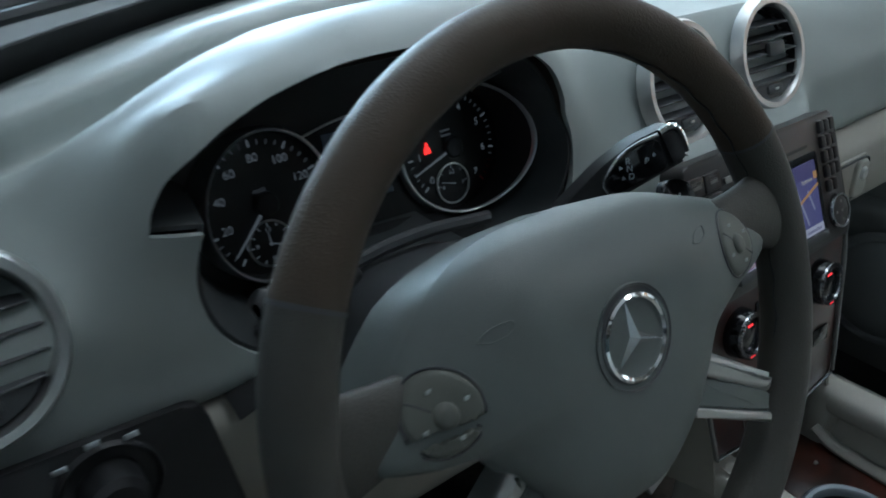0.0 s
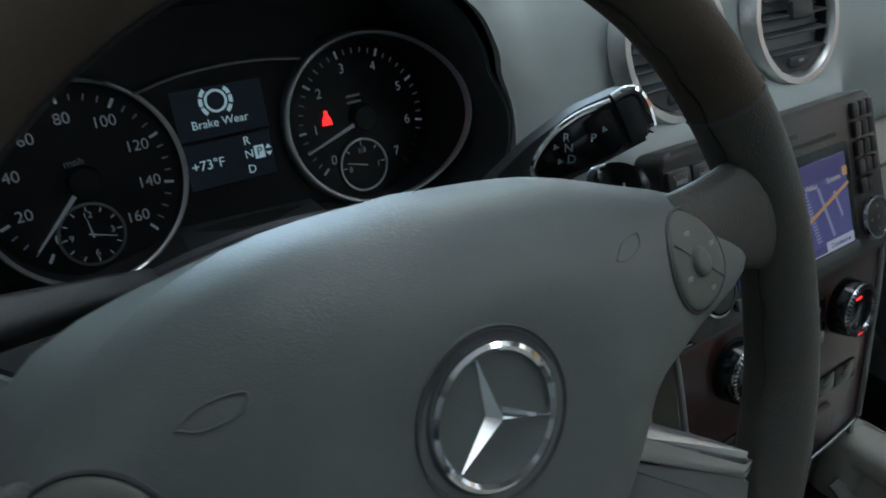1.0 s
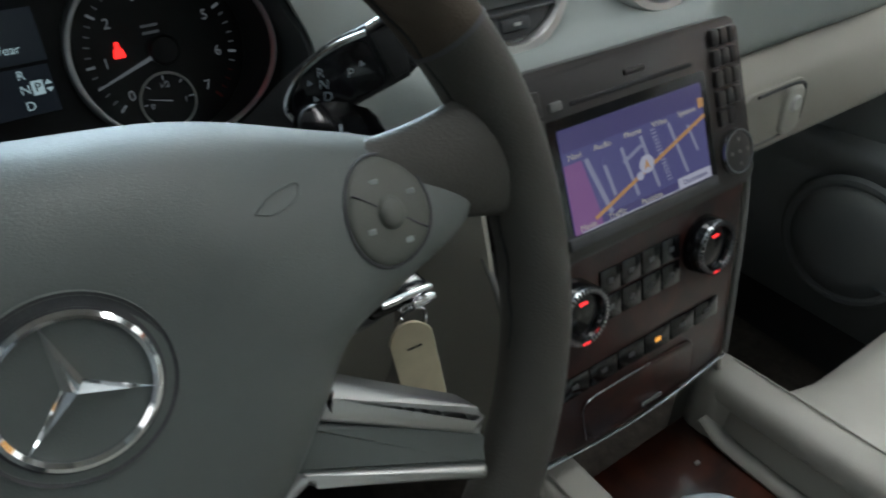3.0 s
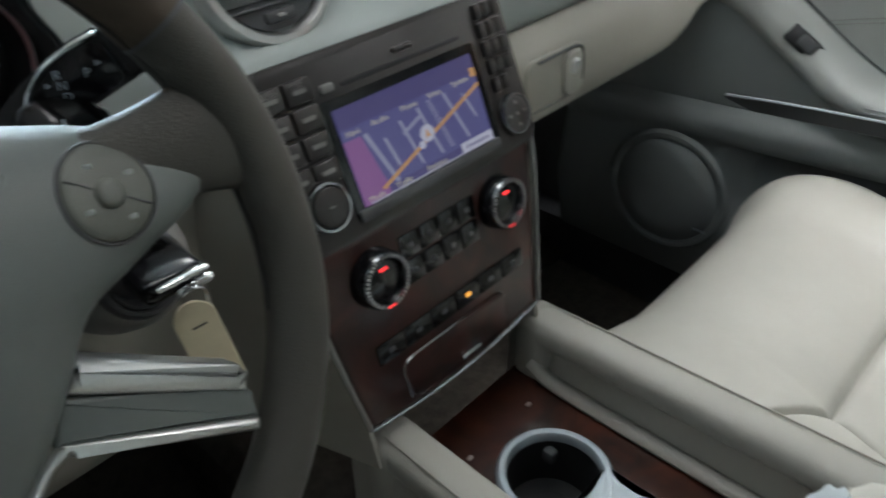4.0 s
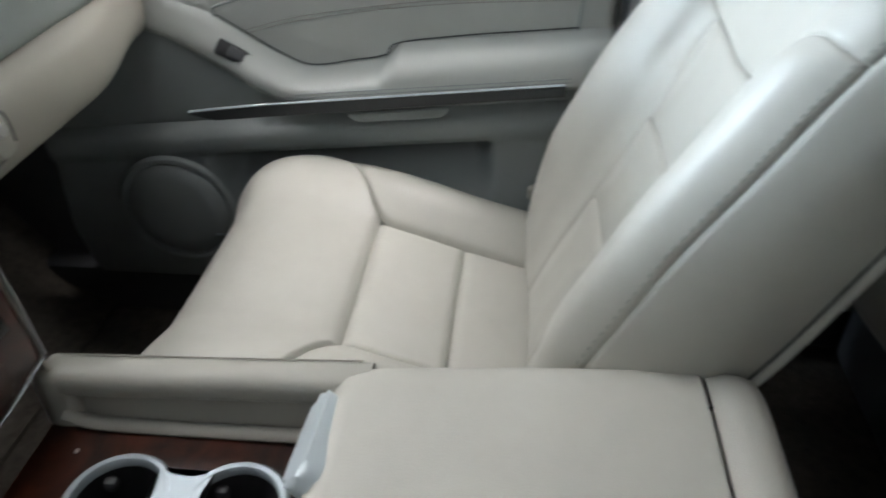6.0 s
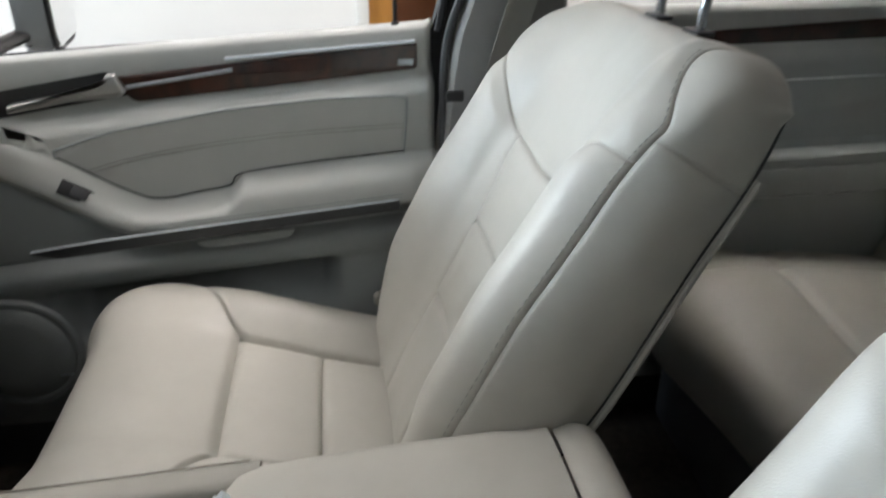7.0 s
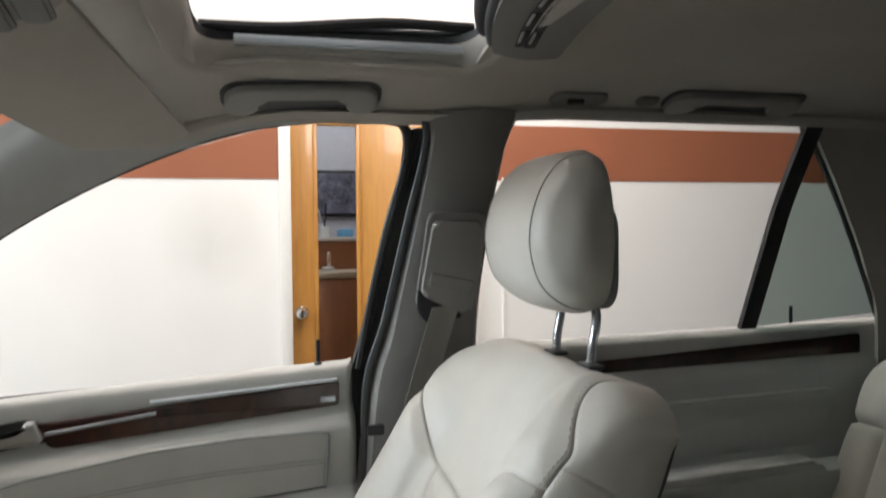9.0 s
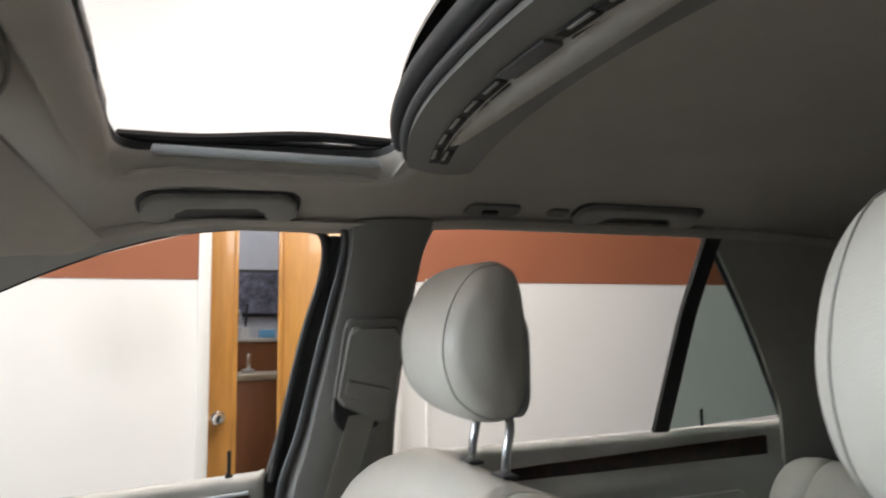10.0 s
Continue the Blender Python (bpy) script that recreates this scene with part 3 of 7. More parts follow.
def cowl(u, v):
    x = lerp(-0.78, 0.78, u)
    k = 1 - (x / 0.78) ** 2
    return (x, foot_y(x) + 0.012 + 0.14 * v, lerp(0.835, 0.850, v) - 0.015 * math.sin(math.pi * v))


solid("cowl", thick(grid(cowl, 24, 6), 0.004), PILLAR, "grey plastic cowl below the windscreen", "cowl")


def bonnet(u, v):
    x = lerp(-0.82, 0.82, u)
    k = 1 - (x / 0.82) ** 2
    return (x, lerp(foot_y(x) + 0.155, 2.2 + 0.07 * k, v), lerp(0.853, 0.72, v * v) + 0.05 * k * v)


solid("bonnet", thick(grid(bonnet, 20, 20), 0.004), ROOF_PAINT, "silver painted bonnet", "bonnet")
solid("engine_bay", box(-0.78, 0.78, 1.16, 2.18, -0.18, 0.70, 0.05), DARK_GREY, "plain dark engine bay under the bonnet", "engine bay")
wip = thing("wiper", (-0.3, 1.02, 0.86), "black windscreen wiper resting on the cowl", "wiper")
part("arm", tube([(-0.62, foot_y(-0.62) + 0.055, 0.868), (-0.45, foot_y(-0.45) + 0.050, 0.870), (-0.25, foot_y(-0.25) + 0.045, 0.872), (-0.05, foot_y(-0.05) + 0.045, 0.872)], 0.007, 8), BLACK, wip)
part("blade", tube([(bx_, foot_y(bx_) + 0.030, 0.864) for bx_ in (-0.64, -0.5, -0.35, -0.2, -0.05)], 0.006, 6, n=40), RUBBER, wip)
for bx in (-0.58, -0.50, -0.40):
    part("clip", rbox((bx, foot_y(bx) + 0.042, 0.872), (0.035, 0.025, 0.012), 0.004), BLACK, wip)


def side_glass(s, pts, name, mat_, label):
    bm = bmesh.new()
    vs = [bm.verts.new((s * (side_x(z) + 0.012), y, z)) for y, z in pts]
    bm.faces.new(vs)
    ob = solid(name, thick(bm, 0.004), mat_, label, "window", smooth=False)
    # tinted panes keep their shadows, to hold lamp light off the rear cabin
    ob.visible_shadow = mat_ is not GLASS
    return ob


for s in (-1, 1):
    if s > 0:
        side_glass(s, [(0.74, 0.77), (-0.14, 0.79), (-0.215, 1.215), (-0.04, 1.215), (0.25, 1.135), (0.43, 1.04)], "window_front", GLASS, "clear front side window")
    # the unseen driver-side pane is tinted darker to dim the rear seats
    side_glass(s, [(-0.36, 0.81), (-0.93, 0.83), (-0.955, 1.24), (-0.36, 1.24)], "window_rear", SHADED if s > 0 else TINTED, "tinted rear side window")
    side_glass(s, [(-0.945, 0.83), (-1.26, 0.85), (-0.99, 1.22), (-0.965, 1.225)], "window_quarter", TINTED, "dark tinted rear quarter window")
solid("window_tailgate", thick(grid(lambda u, v: (lerp(-0.55, 0.55, u), lerp(-2.0, -1.93, v), lerp(0.85, 1.2, v)), 2, 2), 0.004), TINTED, "dark tailgate window", "window")


# ---------------------------------------------------------------- passenger-side doors


def tilt_z(y):
    return -0.088 * (y + 0.09)


def along(pts, y):
    """Height of a line of (y, z) points at y, straight between them."""
    pts = sorted(pts)
    for (a, za), (b, zb) in zip(pts, pts[1:]):
        if y <= b:
            return lerp(za, zb, min(1.0, max(0.0, (y - a) / (b - a))))
    return pts[-1][1]


LIP = [(-0.08, 0.545), (0.15, 0.529), (0.33, 0.510), (0.38, 0.507), (0.43, 0.521), (0.50, 0.560), (0.585, 0.600), (0.64, 0.612)]
LIP_X = [(-0.13, 0.660), (-0.08, 0.645), (0.33, 0.645), (0.45, 0.672), (0.56, 0.694), (0.64, 0.705)]
ARM_TOP = [(-0.08, 0.594), (0.20, 0.570), (0.222, 0.546), (0.325, 0.528), (0.36, 0.530), (0.405, 0.552), (0.492, 0.606), (0.56, 0.632), (0.64, 0.640)]


def door_profile(y):
    """The inside outline of the door, top to bottom, as (x, z)."""
    p = smoothstep(0.555, 0.49, y) * smoothstep(0.045, 0.085, y)
    t = tilt_z(y)
    lip, lx, top = along(LIP, y) - t, along(LIP_X, y), along(ARM_TOP, y) - t
    pad = smoothstep(0.232, 0.216, y)
    return [(0.800, 0.792), (0.778, 0.801), (0.757, 0.799), (0.748, 0.790), (0.7465, 0.772), (0.748, 0.735), (0.744, 0.722),
            (0.728, 0.712), (0.714, 0.703), (0.7085, 0.692), (0.7085, max(0.65, top + 0.03)), (0.7085, top + 0.012),
            (0.707, top + 0.003), (lerp(0.700, 0.697, pad), top), (lerp(0.7, lx, 0.35), lerp(top, lip, lerp(0.35, 0.12, pad))), (lerp(0.7, lx, 0.7), lerp(top, lip, lerp(0.65, 0.30, pad))), (lerp(0.7, lx, 0.92), lerp(top, lip, lerp(0.85, 0.60, pad))), (lx, lip - 0.004), (lx, lip - 0.012), (lx + 0.003, lip - 0.020),
            (max(lx + 0.012, 0.672), lip - 0.028), (0.690, min(lip - 0.034, 0.500)), (0.693, 0.490), (0.680, 0.481), (0.670, 0.474), (0.667, 0.462), (0.669, 0.446), (0.676, 0.434),
            (lerp(0.680, 0.690, p), lerp(0.428, 0.431, p)), (lerp(0.680, 0.742, p), lerp(0.420, 0.434, p)), (lerp(0.677, 0.745, p), 0.402), (lerp(0.674, 0.716, p), 0.376), (lerp(0.671, 0.692, p), 0.345), (lerp(0.669, 0.675, p), 0.315), (0.667, 0.29), (0.668, 0.25), (0.690, 0.12), (0.705, 0.09)]


def door_rows(y0, y1, n, k0, k1):
    """The strip of the door's inside between two points of its outline."""
    def fn(u, v):
        y = lerp(y0, y1, v)
        x, z = door_profile(y)[k0 + int(round(u * (k1 - k0)))]
        edge = min(v, 1 - v) * abs(y1 - y0)
        x += 0.02 * max(0.0, 1 - edge / 0.012) ** 2
        t = tilt_z(y) * (0.7 if z > 0.78 else 1.0) * smoothstep(0.1, 0.40, z)
        return (x, y, z + t)
    return grid(fn, k1 - k0, n)


def yz_prism(poly, x0, d, r=0.004, seg=3):
    """An outline in (y, z) standing at x0 and d thick towards the cabin."""
    m = Matrix(((0, 0, -1, x0), (-1, 0, 0, 0), (0, 1, 0, 0), (0, 0, 0, 1)))
    return prism([(-y, z) for y, z in poly], d, m, r, seg)


def round_poly(pts, r, n=4):
    """Round the corners of an outline."""
    out, k = [], len(pts)
    for i in range(k):
        p, a, b = Vector(pts[i]), Vector(pts[i - 1]), Vector(pts[(i + 1) % k])
        da, db = (a - p), (b - p)
        q = min(r, da.length * 0.45, db.length * 0.45)
        s, e = p + da.normalized() * q, p + db.normalized() * q
        for j in range(n + 1):
            t = j / n
            out.append(tuple((1 - t) ** 2 * s + 2 * t * (1 - t) * p + t * t * e))
    return out


fd = thing("passenger_door", (0.72, 0.30, 0.09), "closed grey passenger door with a burl wood strip", "car door")
part("panel", thick(door_rows(-0.125, 0.84, 180, 0, 12), 0.003), DOOR_VINYL, fd, "moulded grey vinyl door panel", angle=50)
ap = part("armrest", thick(door_rows(-0.125, 0.84, 180, 12, 20), 0.003), DOOR_VINYL, fd, "padded armrest with a sloping switch panel", angle=60)
part("lower_panel", thick(door_rows(-0.125, 0.84, 180, 20, 37), 0.003), DOOR_LOW, fd, "lower door panel, shade put into its darker colour, with a map pocket", angle=50)
# leather insert above the armrest
ins = round_poly([(-0.078, 0.694), (-0.066, 0.566), (0.216, 0.545), (0.226, 0.522), (0.325, 0.512), (0.405, 0.545), (0.492, 0.600), (0.495, 0.622), (0.40, 0.650), (0.213, 0.680), (0.06, 0.692)], 0.022, 5)
insert = part("insert", yz_prism(ins, 0.722, 0.0185, 0.007, 4), DOOR_VINYL, fd, "padded vinyl insert with a stitched seam", angle=60)
for dz in (0.0, 0.006):
    part("stitching", tube([(0.7034, 0.47, 0.575 + dz), (0.7032, 0.35, 0.605 + dz), (0.7032, 0.15, 0.630 + dz), (0.7032, -0.068, 0.640 + dz)], 0.0007, 6), SEAM, insert, "double stitched seam")
for dz in (0.0, 0.006, 0.012):
    part("stitching", tube([(0.6455, 0.36, 0.494 + dz), (0.6455, 0.15, 0.512 + dz), (0.6455, -0.06, 0.530 + dz)], 0.0009, 6), DOOR_LOW, ap, "armrest stitching")
# darker tube stands for the shade in the groove
part("groove", tube([(0.7045, y, z) for y, z in ins[::2]], 0.0022, 6, closed=True, n=120), DOOR_LOW, insert, "darker line drawn as the groove's shade round the insert")
groove = [(0.7035, y, along(ARM_TOP, y) + 0.006) for y in (0.49, 0.45, 0.405, 0.36, 0.325, 0.28, 0.226, 0.205, 0.10, 0.0, -0.07)]
# dark tube stands for the shadow line where insert meets armrest
part("seam", tube(groove, 0.0014, 6, n=80), DARK_GREY, ap, "dark line drawn as the shadow between insert and armrest")
# dark strip with a bright line under the armrest
part("trim_strip", yz_prism(round_poly([(0.545, 0.470), (0.42, 0.487), (-0.055, 0.532), (-0.055, 0.514), (0.40, 0.470), (0.50, 0.460)], 0.004, 2), 0.652, 0.011, 0.003, 2), DARK_GREY, fd, "dark grey trim strip")
# pale paint carries the chrome line's bright reflection
part("bright_line", tube([(0.640, 0.54, 0.4745), (0.6395, 0.40, 0.4915), (0.6395, -0.052, 0.5345)], 0.0018, 8), LATCH, fd, "thin metal line with its bright reflection put into the colour")
part("pull_recess", yz_prism(round_poly([(0.29, 0.470), (0.12, 0.486), (0.13, 0.468), (0.27, 0.455)], 0.008, 3), 0.664, 0.006, 0.003, 2), DOOR_LOW, fd, "rounded pull grip under the armrest")
# burl strip
part("wood_strip", yz_prism(round_poly([(0.40, 0.728), (-0.098, 0.772), (-0.098, 0.729), (0.365, 0.688)], 0.006, 3), 0.748, 0.008, 0.003, 3), BURL, fd, "lacquered dark burl wood strip")
# pale and silver strips carry the chrome trim's reflection along the wood
part("bright_line", yz_prism([(0.215, 0.7555), (-0.094, 0.7765), (-0.094, 0.7715), (0.215, 0.7500)], 0.746, 0.0085, 0.001, 1), LATCH, fd, "thin metal line with its bright reflection put into the colour")
part("bright_line", yz_prism([(0.375, 0.7150), (0.205, 0.7385), (0.205, 0.7320), (0.375, 0.7090)], 0.746, 0.0085, 0.001, 1), BRUSHED, fd, "thin metal line with its bright reflection put into the colour")
part("emblem_plate", rbox((0.739, -0.078, 0.741), (0.003, 0.026, 0.010), 0.001), BRUSHED, fd, "small silver plate on the wood")
hd = part("handle_bowl", yz_prism(round_poly([(0.62, 0.702), (0.400, 0.737), (0.366, 0.700), (0.60, 0.664)], 0.010, 4), 0.748, 0.005, 0.002, 2), BLACK, fd, "dark recessed door handle bowl")
part("handle", yz_prism(round_poly([(0.560, 0.690), (0.460, 0.7065), (0.410, 0.716), (0.402, 0.734), (0.388, 0.736), (0.374, 0.706), (0.382, 0.699), (0.460, 0.6945), (0.560, 0.676)], 0.004, 3), 0.744, 0.016, 0.006, 3), SATIN, hd, "polished chrome door handle")
ms = basis((0.684, 0.465, 0.556), (0, -0.86, -0.48), (0.5, -0.35, 0.75))
part("switch_well", moved(rbox((0, 0, 0), (0.058, 0.026, 0.006), 0.004), ms), BLACK, ap, "black window switch")
part("switch_key", moved(rbox((0.004, 0, 0.004), (0.026, 0.018, 0.008), 0.003), ms), DARK_GREY, ap, "window switch key")
spk = part("speaker_grille", lathe([(0.0, 0.006), (0.06, 0.0055), (0.086, 0.003), (0.092, -0.003), (0.097, 0.0010), (0.104, 0.0008), (0.110, -0.005)], basis((0.664, 0.615, 0.268), (0, -1, 0), (0, 0, 1)), 48), DOOR_LOW, fd, "round grey speaker grille")
part("badge", rbox((0.656, 0.540, 0.226), (0.002, 0.022, 0.004), 0.001), BRUSHED, spk, "small silver badge")
pin = part("lock_pin", lathe([(0.0, 0.040), (0.0032, 0.039), (0.0038, 0.033), (0.0036, 0.0), (0.007, -0.001), (0.007, -0.006)], Matrix.Translation((0.766, -0.064, 0.803)), 14), BLACK, fd, "black lock pin")
seal_pts = [(side_x(0.80) + 0.012, 0.72, 0.750), (side_x(0.80) + 0.020, 0.3, 0.772), (side_x(0.80) + 0.020, -0.12, 0.790)]
part("window_seal", tube(seal_pts, 0.005, 8), RUBBER, fd, "black window seal")
# black frame round the window
fr = [(0.748, -0.135, 0.79), (0.722, -0.152, 0.90), (0.683, -0.178, 1.04), (0.648, -0.202, 1.14), (0.632, -0.200, 1.200), (0.626, -0.165, 1.214), (0.630, -0.05, 1.213), (0.646, 0.08, 1.192), (0.668, 0.247, 1.129), (0.706, 0.423, 1.034), (0.742, 0.60, 0.90)]
part("window_frame", tube(fr, 0.008, 8, n=60), RUBBER, fd, "black window frame with a rubber seal")
fw = grid(lambda u, v: spline([(0.744, -0.150, 0.79), (0.716, -0.170, 0.90), (0.677, -0.196, 1.04), (0.645, -0.220, 1.15), (0.632, -0.222, 1.205)], v) + Vector((0.016 - 0.008 * u, lerp(0.020, -0.030, u), 0)), 3, 16)
part("frame_post", thick(fw, 0.006), RUBBER, fd, "black rear post of the window frame")
part("door_seal", tube([(0.700, -0.140, 0.12), (0.708, -0.138, 0.55), (0.716, -0.142, 0.76), (0.690, -0.172, 0.88), (0.655, -0.206, 1.045), (0.625, -0.228, 1.15), (0.612, -0.232, 1.20), (0.606, -0.215, 1.224)], 0.007, 8, n=50), DARK_GREY, fd, "grey rubber door seal")

rd = thing("rear_door", (0.72, -0.80, 0.09), "closed grey rear door with a dark wood strip", "car door")


def rear_shell():
    pr = [(0.800, 0.815), (0.778, 0.826), (0.757, 0.824), (0.746, 0.812), (0.744, 0.765), (0.728, 0.742), (0.722, 0.72), (0.718, 0.62), (0.700, 0.56), (0.650, 0.552), (0.642, 0.535), (0.650, 0.50), (0.69, 0.48), (0.69, 0.32), (0.70, 0.09)]

    def fn(u, v):
        y = lerp(-0.30, -1.30, v)
        x, z = pr[int(round(u * (len(pr) - 1)))]
        return (x, y, z + 0.02 * (-y - 0.8))
    return grid(fn, len(pr) - 1, 40)


part("panel", thick(rear_shell(), 0.004), DOOR_VINYL, rd, "moulded grey vinyl door panel", angle=50)
part("wood_strip", yz_prism(round_poly([(-0.36, 0.768), (-1.20, 0.808), (-1.20, 0.752), (-0.36, 0.722)], 0.008, 3), 0.748, 0.008, 0.003, 3), BURL_DARK, rd, "dark burl wood strip")
part("insert", yz_prism(round_poly([(-0.42, 0.690), (-1.115, 0.704), (-1.05, 0.568), (-0.42, 0.556)], 0.025, 4), 0.722, 0.014, 0.007, 4), DOOR_VINYL, rd, "padded door insert")
part("armrest_pad", yz_prism(round_poly([(-0.45, 0.565), (-1.02, 0.578), (-1.05, 0.545), (-0.45, 0.53)], 0.01, 3), 0.712, 0.06, 0.01, 3), DOOR_VINYL, rd, "rear door armrest")
part("lock_pin", lathe([(0.0, 0.040), (0.0032, 0.039), (0.0038, 0.033), (0.0036, 0.0), (0.007, -0.001), (0.007, -0.006)], Matrix.Translation((0.775, -1.055, 0.828)), 14), BLACK, rd, "black lock pin")
part("window_seal", tube([(0.780, -0.33, 0.810), (0.780, -0.8, 0.818), (0.780, -1.27, 0.830)], 0.005, 8), RUBBER, rd, "black window seal")
part("divider", thick(grid(lambda u, v: (side_x(lerp(0.83, 1.22, v)) - 0.004, lerp(-0.905, -0.945, v) - 0.036 * u, lerp(0.832, 1.222, v)), 3, 10), 0.012), RUBBER, rd, "black bar between the rear panes")
part("quarter_frame", tube([(0.757, -1.262, 0.845), (0.722, -1.19, 0.95), (0.684, -1.10, 1.08), (0.640, -0.99, 1.215), (0.638, -0.97, 1.225)], 0.011, 8, n=24), RUBBER, rd, "black rubber frame of the quarter window")
part("window_frame", tube([(0.634, -0.37, 1.232), (0.634, -0.7, 1.236), (0.636, -0.97, 1.236)], 0.006, 8), RUBBER, rd, "black window frame")
part("frame_post", tube([(0.758, -0.345, 0.82), (0.70, -0.350, 0.98), (0.64, -0.370, 1.19), (0.632, -0.385, 1.232)], 0.004, 8), RUBBER, rd, "black front post of the window frame")
# outside mirror
om = thing("door_mirror", (0.95, 0.58, 0.75), "silver door mirror seen through the side window", "mirror")
mm = basis((0.975, 0.530, 0.810), (1, 0.12, 0), (0, 0, 1))
part("housing", moved(join(prism(rounded(0.22, 0.15, 0.045, 6), 0.05, None, 0.02, 4)), mm @ Matrix.Rotation(math.pi, 4, "Y")), ROOF_PAINT, om, "painted mirror housing")
part("bezel", moved(prism(rounded(0.21, 0.14, 0.042, 6), 0.006, None, 0.003, 2), mm), BLACK, om, "black mirror rim")
part("glass", moved(prism(rounded(0.190, 0.120, 0.036, 6), 0.002), mm @ Matrix.Translation((0, 0, 0.0065))), MIRROR, om, "mirror glass", smooth=False)
part("foot", tube([(0.79, 0.60, 0.76), (0.88, 0.56, 0.775)], 0.02, 10, flat=0.6), BLACK, om, "black mirror foot")


# ---------------------------------------------------------------- seats


def mirrored(half):
    return [(-x, h, 0) for x, h in half[:0:-1]] + [(x, h, 0) for x, h in half]


def padded(cx, path, half, width, bolster, side=1):
    """A surface: path (y, z) up the middle, half the outline across it, with width(t) and bolster(t)."""
    full = mirrored(half)
    p3 = [(0, y, z) for y, z in path]

    def fn(s, t):
        c = spline(p3, t)
        d = spline(p3, min(1, t + 0.01)) - spline(p3, max(0, t - 0.01))
        nrm = Vector((0, -d.z, d.y)).normalized() * side
        q = spline(full, (s + 1) / 2)
        h = q.y * (bolster(t) if q.y > 0 else 1.0)
        return Vector((cx + q.x * width(t), c.y, c.z)) + nrm * h
    return fn


def pad_panel(fn, s0, s1, t0, t1, puff, ns, nt, edge=0.014, face=1):
    """One upholstery panel of a padded surface: it swells between its seams."""
    eps = 0.004

    def g(u, v):
        t = lerp(t0, t1, v)
        a0, a1 = (s0(t), s1(t)) if callable(s0) else (s0, s1)
        s = lerp(a0, a1, u)
        p = fn(s, t)
        a = fn(min(1, s + eps), t) - fn(max(-1, s - eps), t)
        b = fn(s, min(1, t + eps)) - fn(s, max(0, t - eps))
        nrm = a.cross(b) * face
        nrm = nrm.normalized() if nrm.length > 0 else Vector((0, 0, 1))
        ls, lt = (fn(a1, t) - fn(a0, t)).length, (fn(s, t1) - fn(s, t0)).length
        d = min(min(u, 1 - u) * ls * 1.15, min(v, 1 - v) * lt)
        e = 1 - (1 - min(1.0, d / edge)) ** 2.2
        far = min(1.0, min(min(u, 1 - u) * ls, min(v, 1 - v) * lt) / 0.05)
        return p + nrm * (puff * e - 0.004 + 0.003 * far)

    def warp(k):
        # closer rows near the seams
        return 0.5 - 0.5 * math.cos(math.pi * k)
    return grid(lambda u, v: g(lerp(u, warp(u), 0.6), lerp(v, warp(v), 0.6)), ns, nt)


CUSH = [(-0.075, 0.262), (-0.035, 0.276), (0.030, 0.295), (0.087, 0.312), (0.150, 0.334), (0.215, 0.356), (0.270, 0.379), (0.325, 0.391), (0.376, 0.388), (0.416, 0.368), (0.437, 0.325), (0.436, 0.235)]
CUSH_HALF = [(0.0, 0.0), (0.065, 0.0), (0.128, 0.003), (0.160, 0.018), (0.195, 0.036), (0.228, 0.036), (0.252, 0.012), (0.262, -0.035), (0.262, -0.13)]
BACK = [(-0.010, 0.285), (-0.045, 0.365), (-0.085, 0.440), (-0.120, 0.510), (-0.155, 0.580), (-0.192, 0.640), (-0.222, 0.690), (-0.250, 0.740), (-0.275, 0.788), (-0.302, 0.830), (-0.342, 0.854), (-0.398, 0.846)]
BACK_HALF = [(0.0, 0.0), (0.065, 0.002), (0.122, 0.012), (0.155, 0.034), (0.190, 0.055), (0.222, 0.053), (0.247, 0.022), (0.256, -0.030), (0.252, -0.085), (0.246, -0.115)]


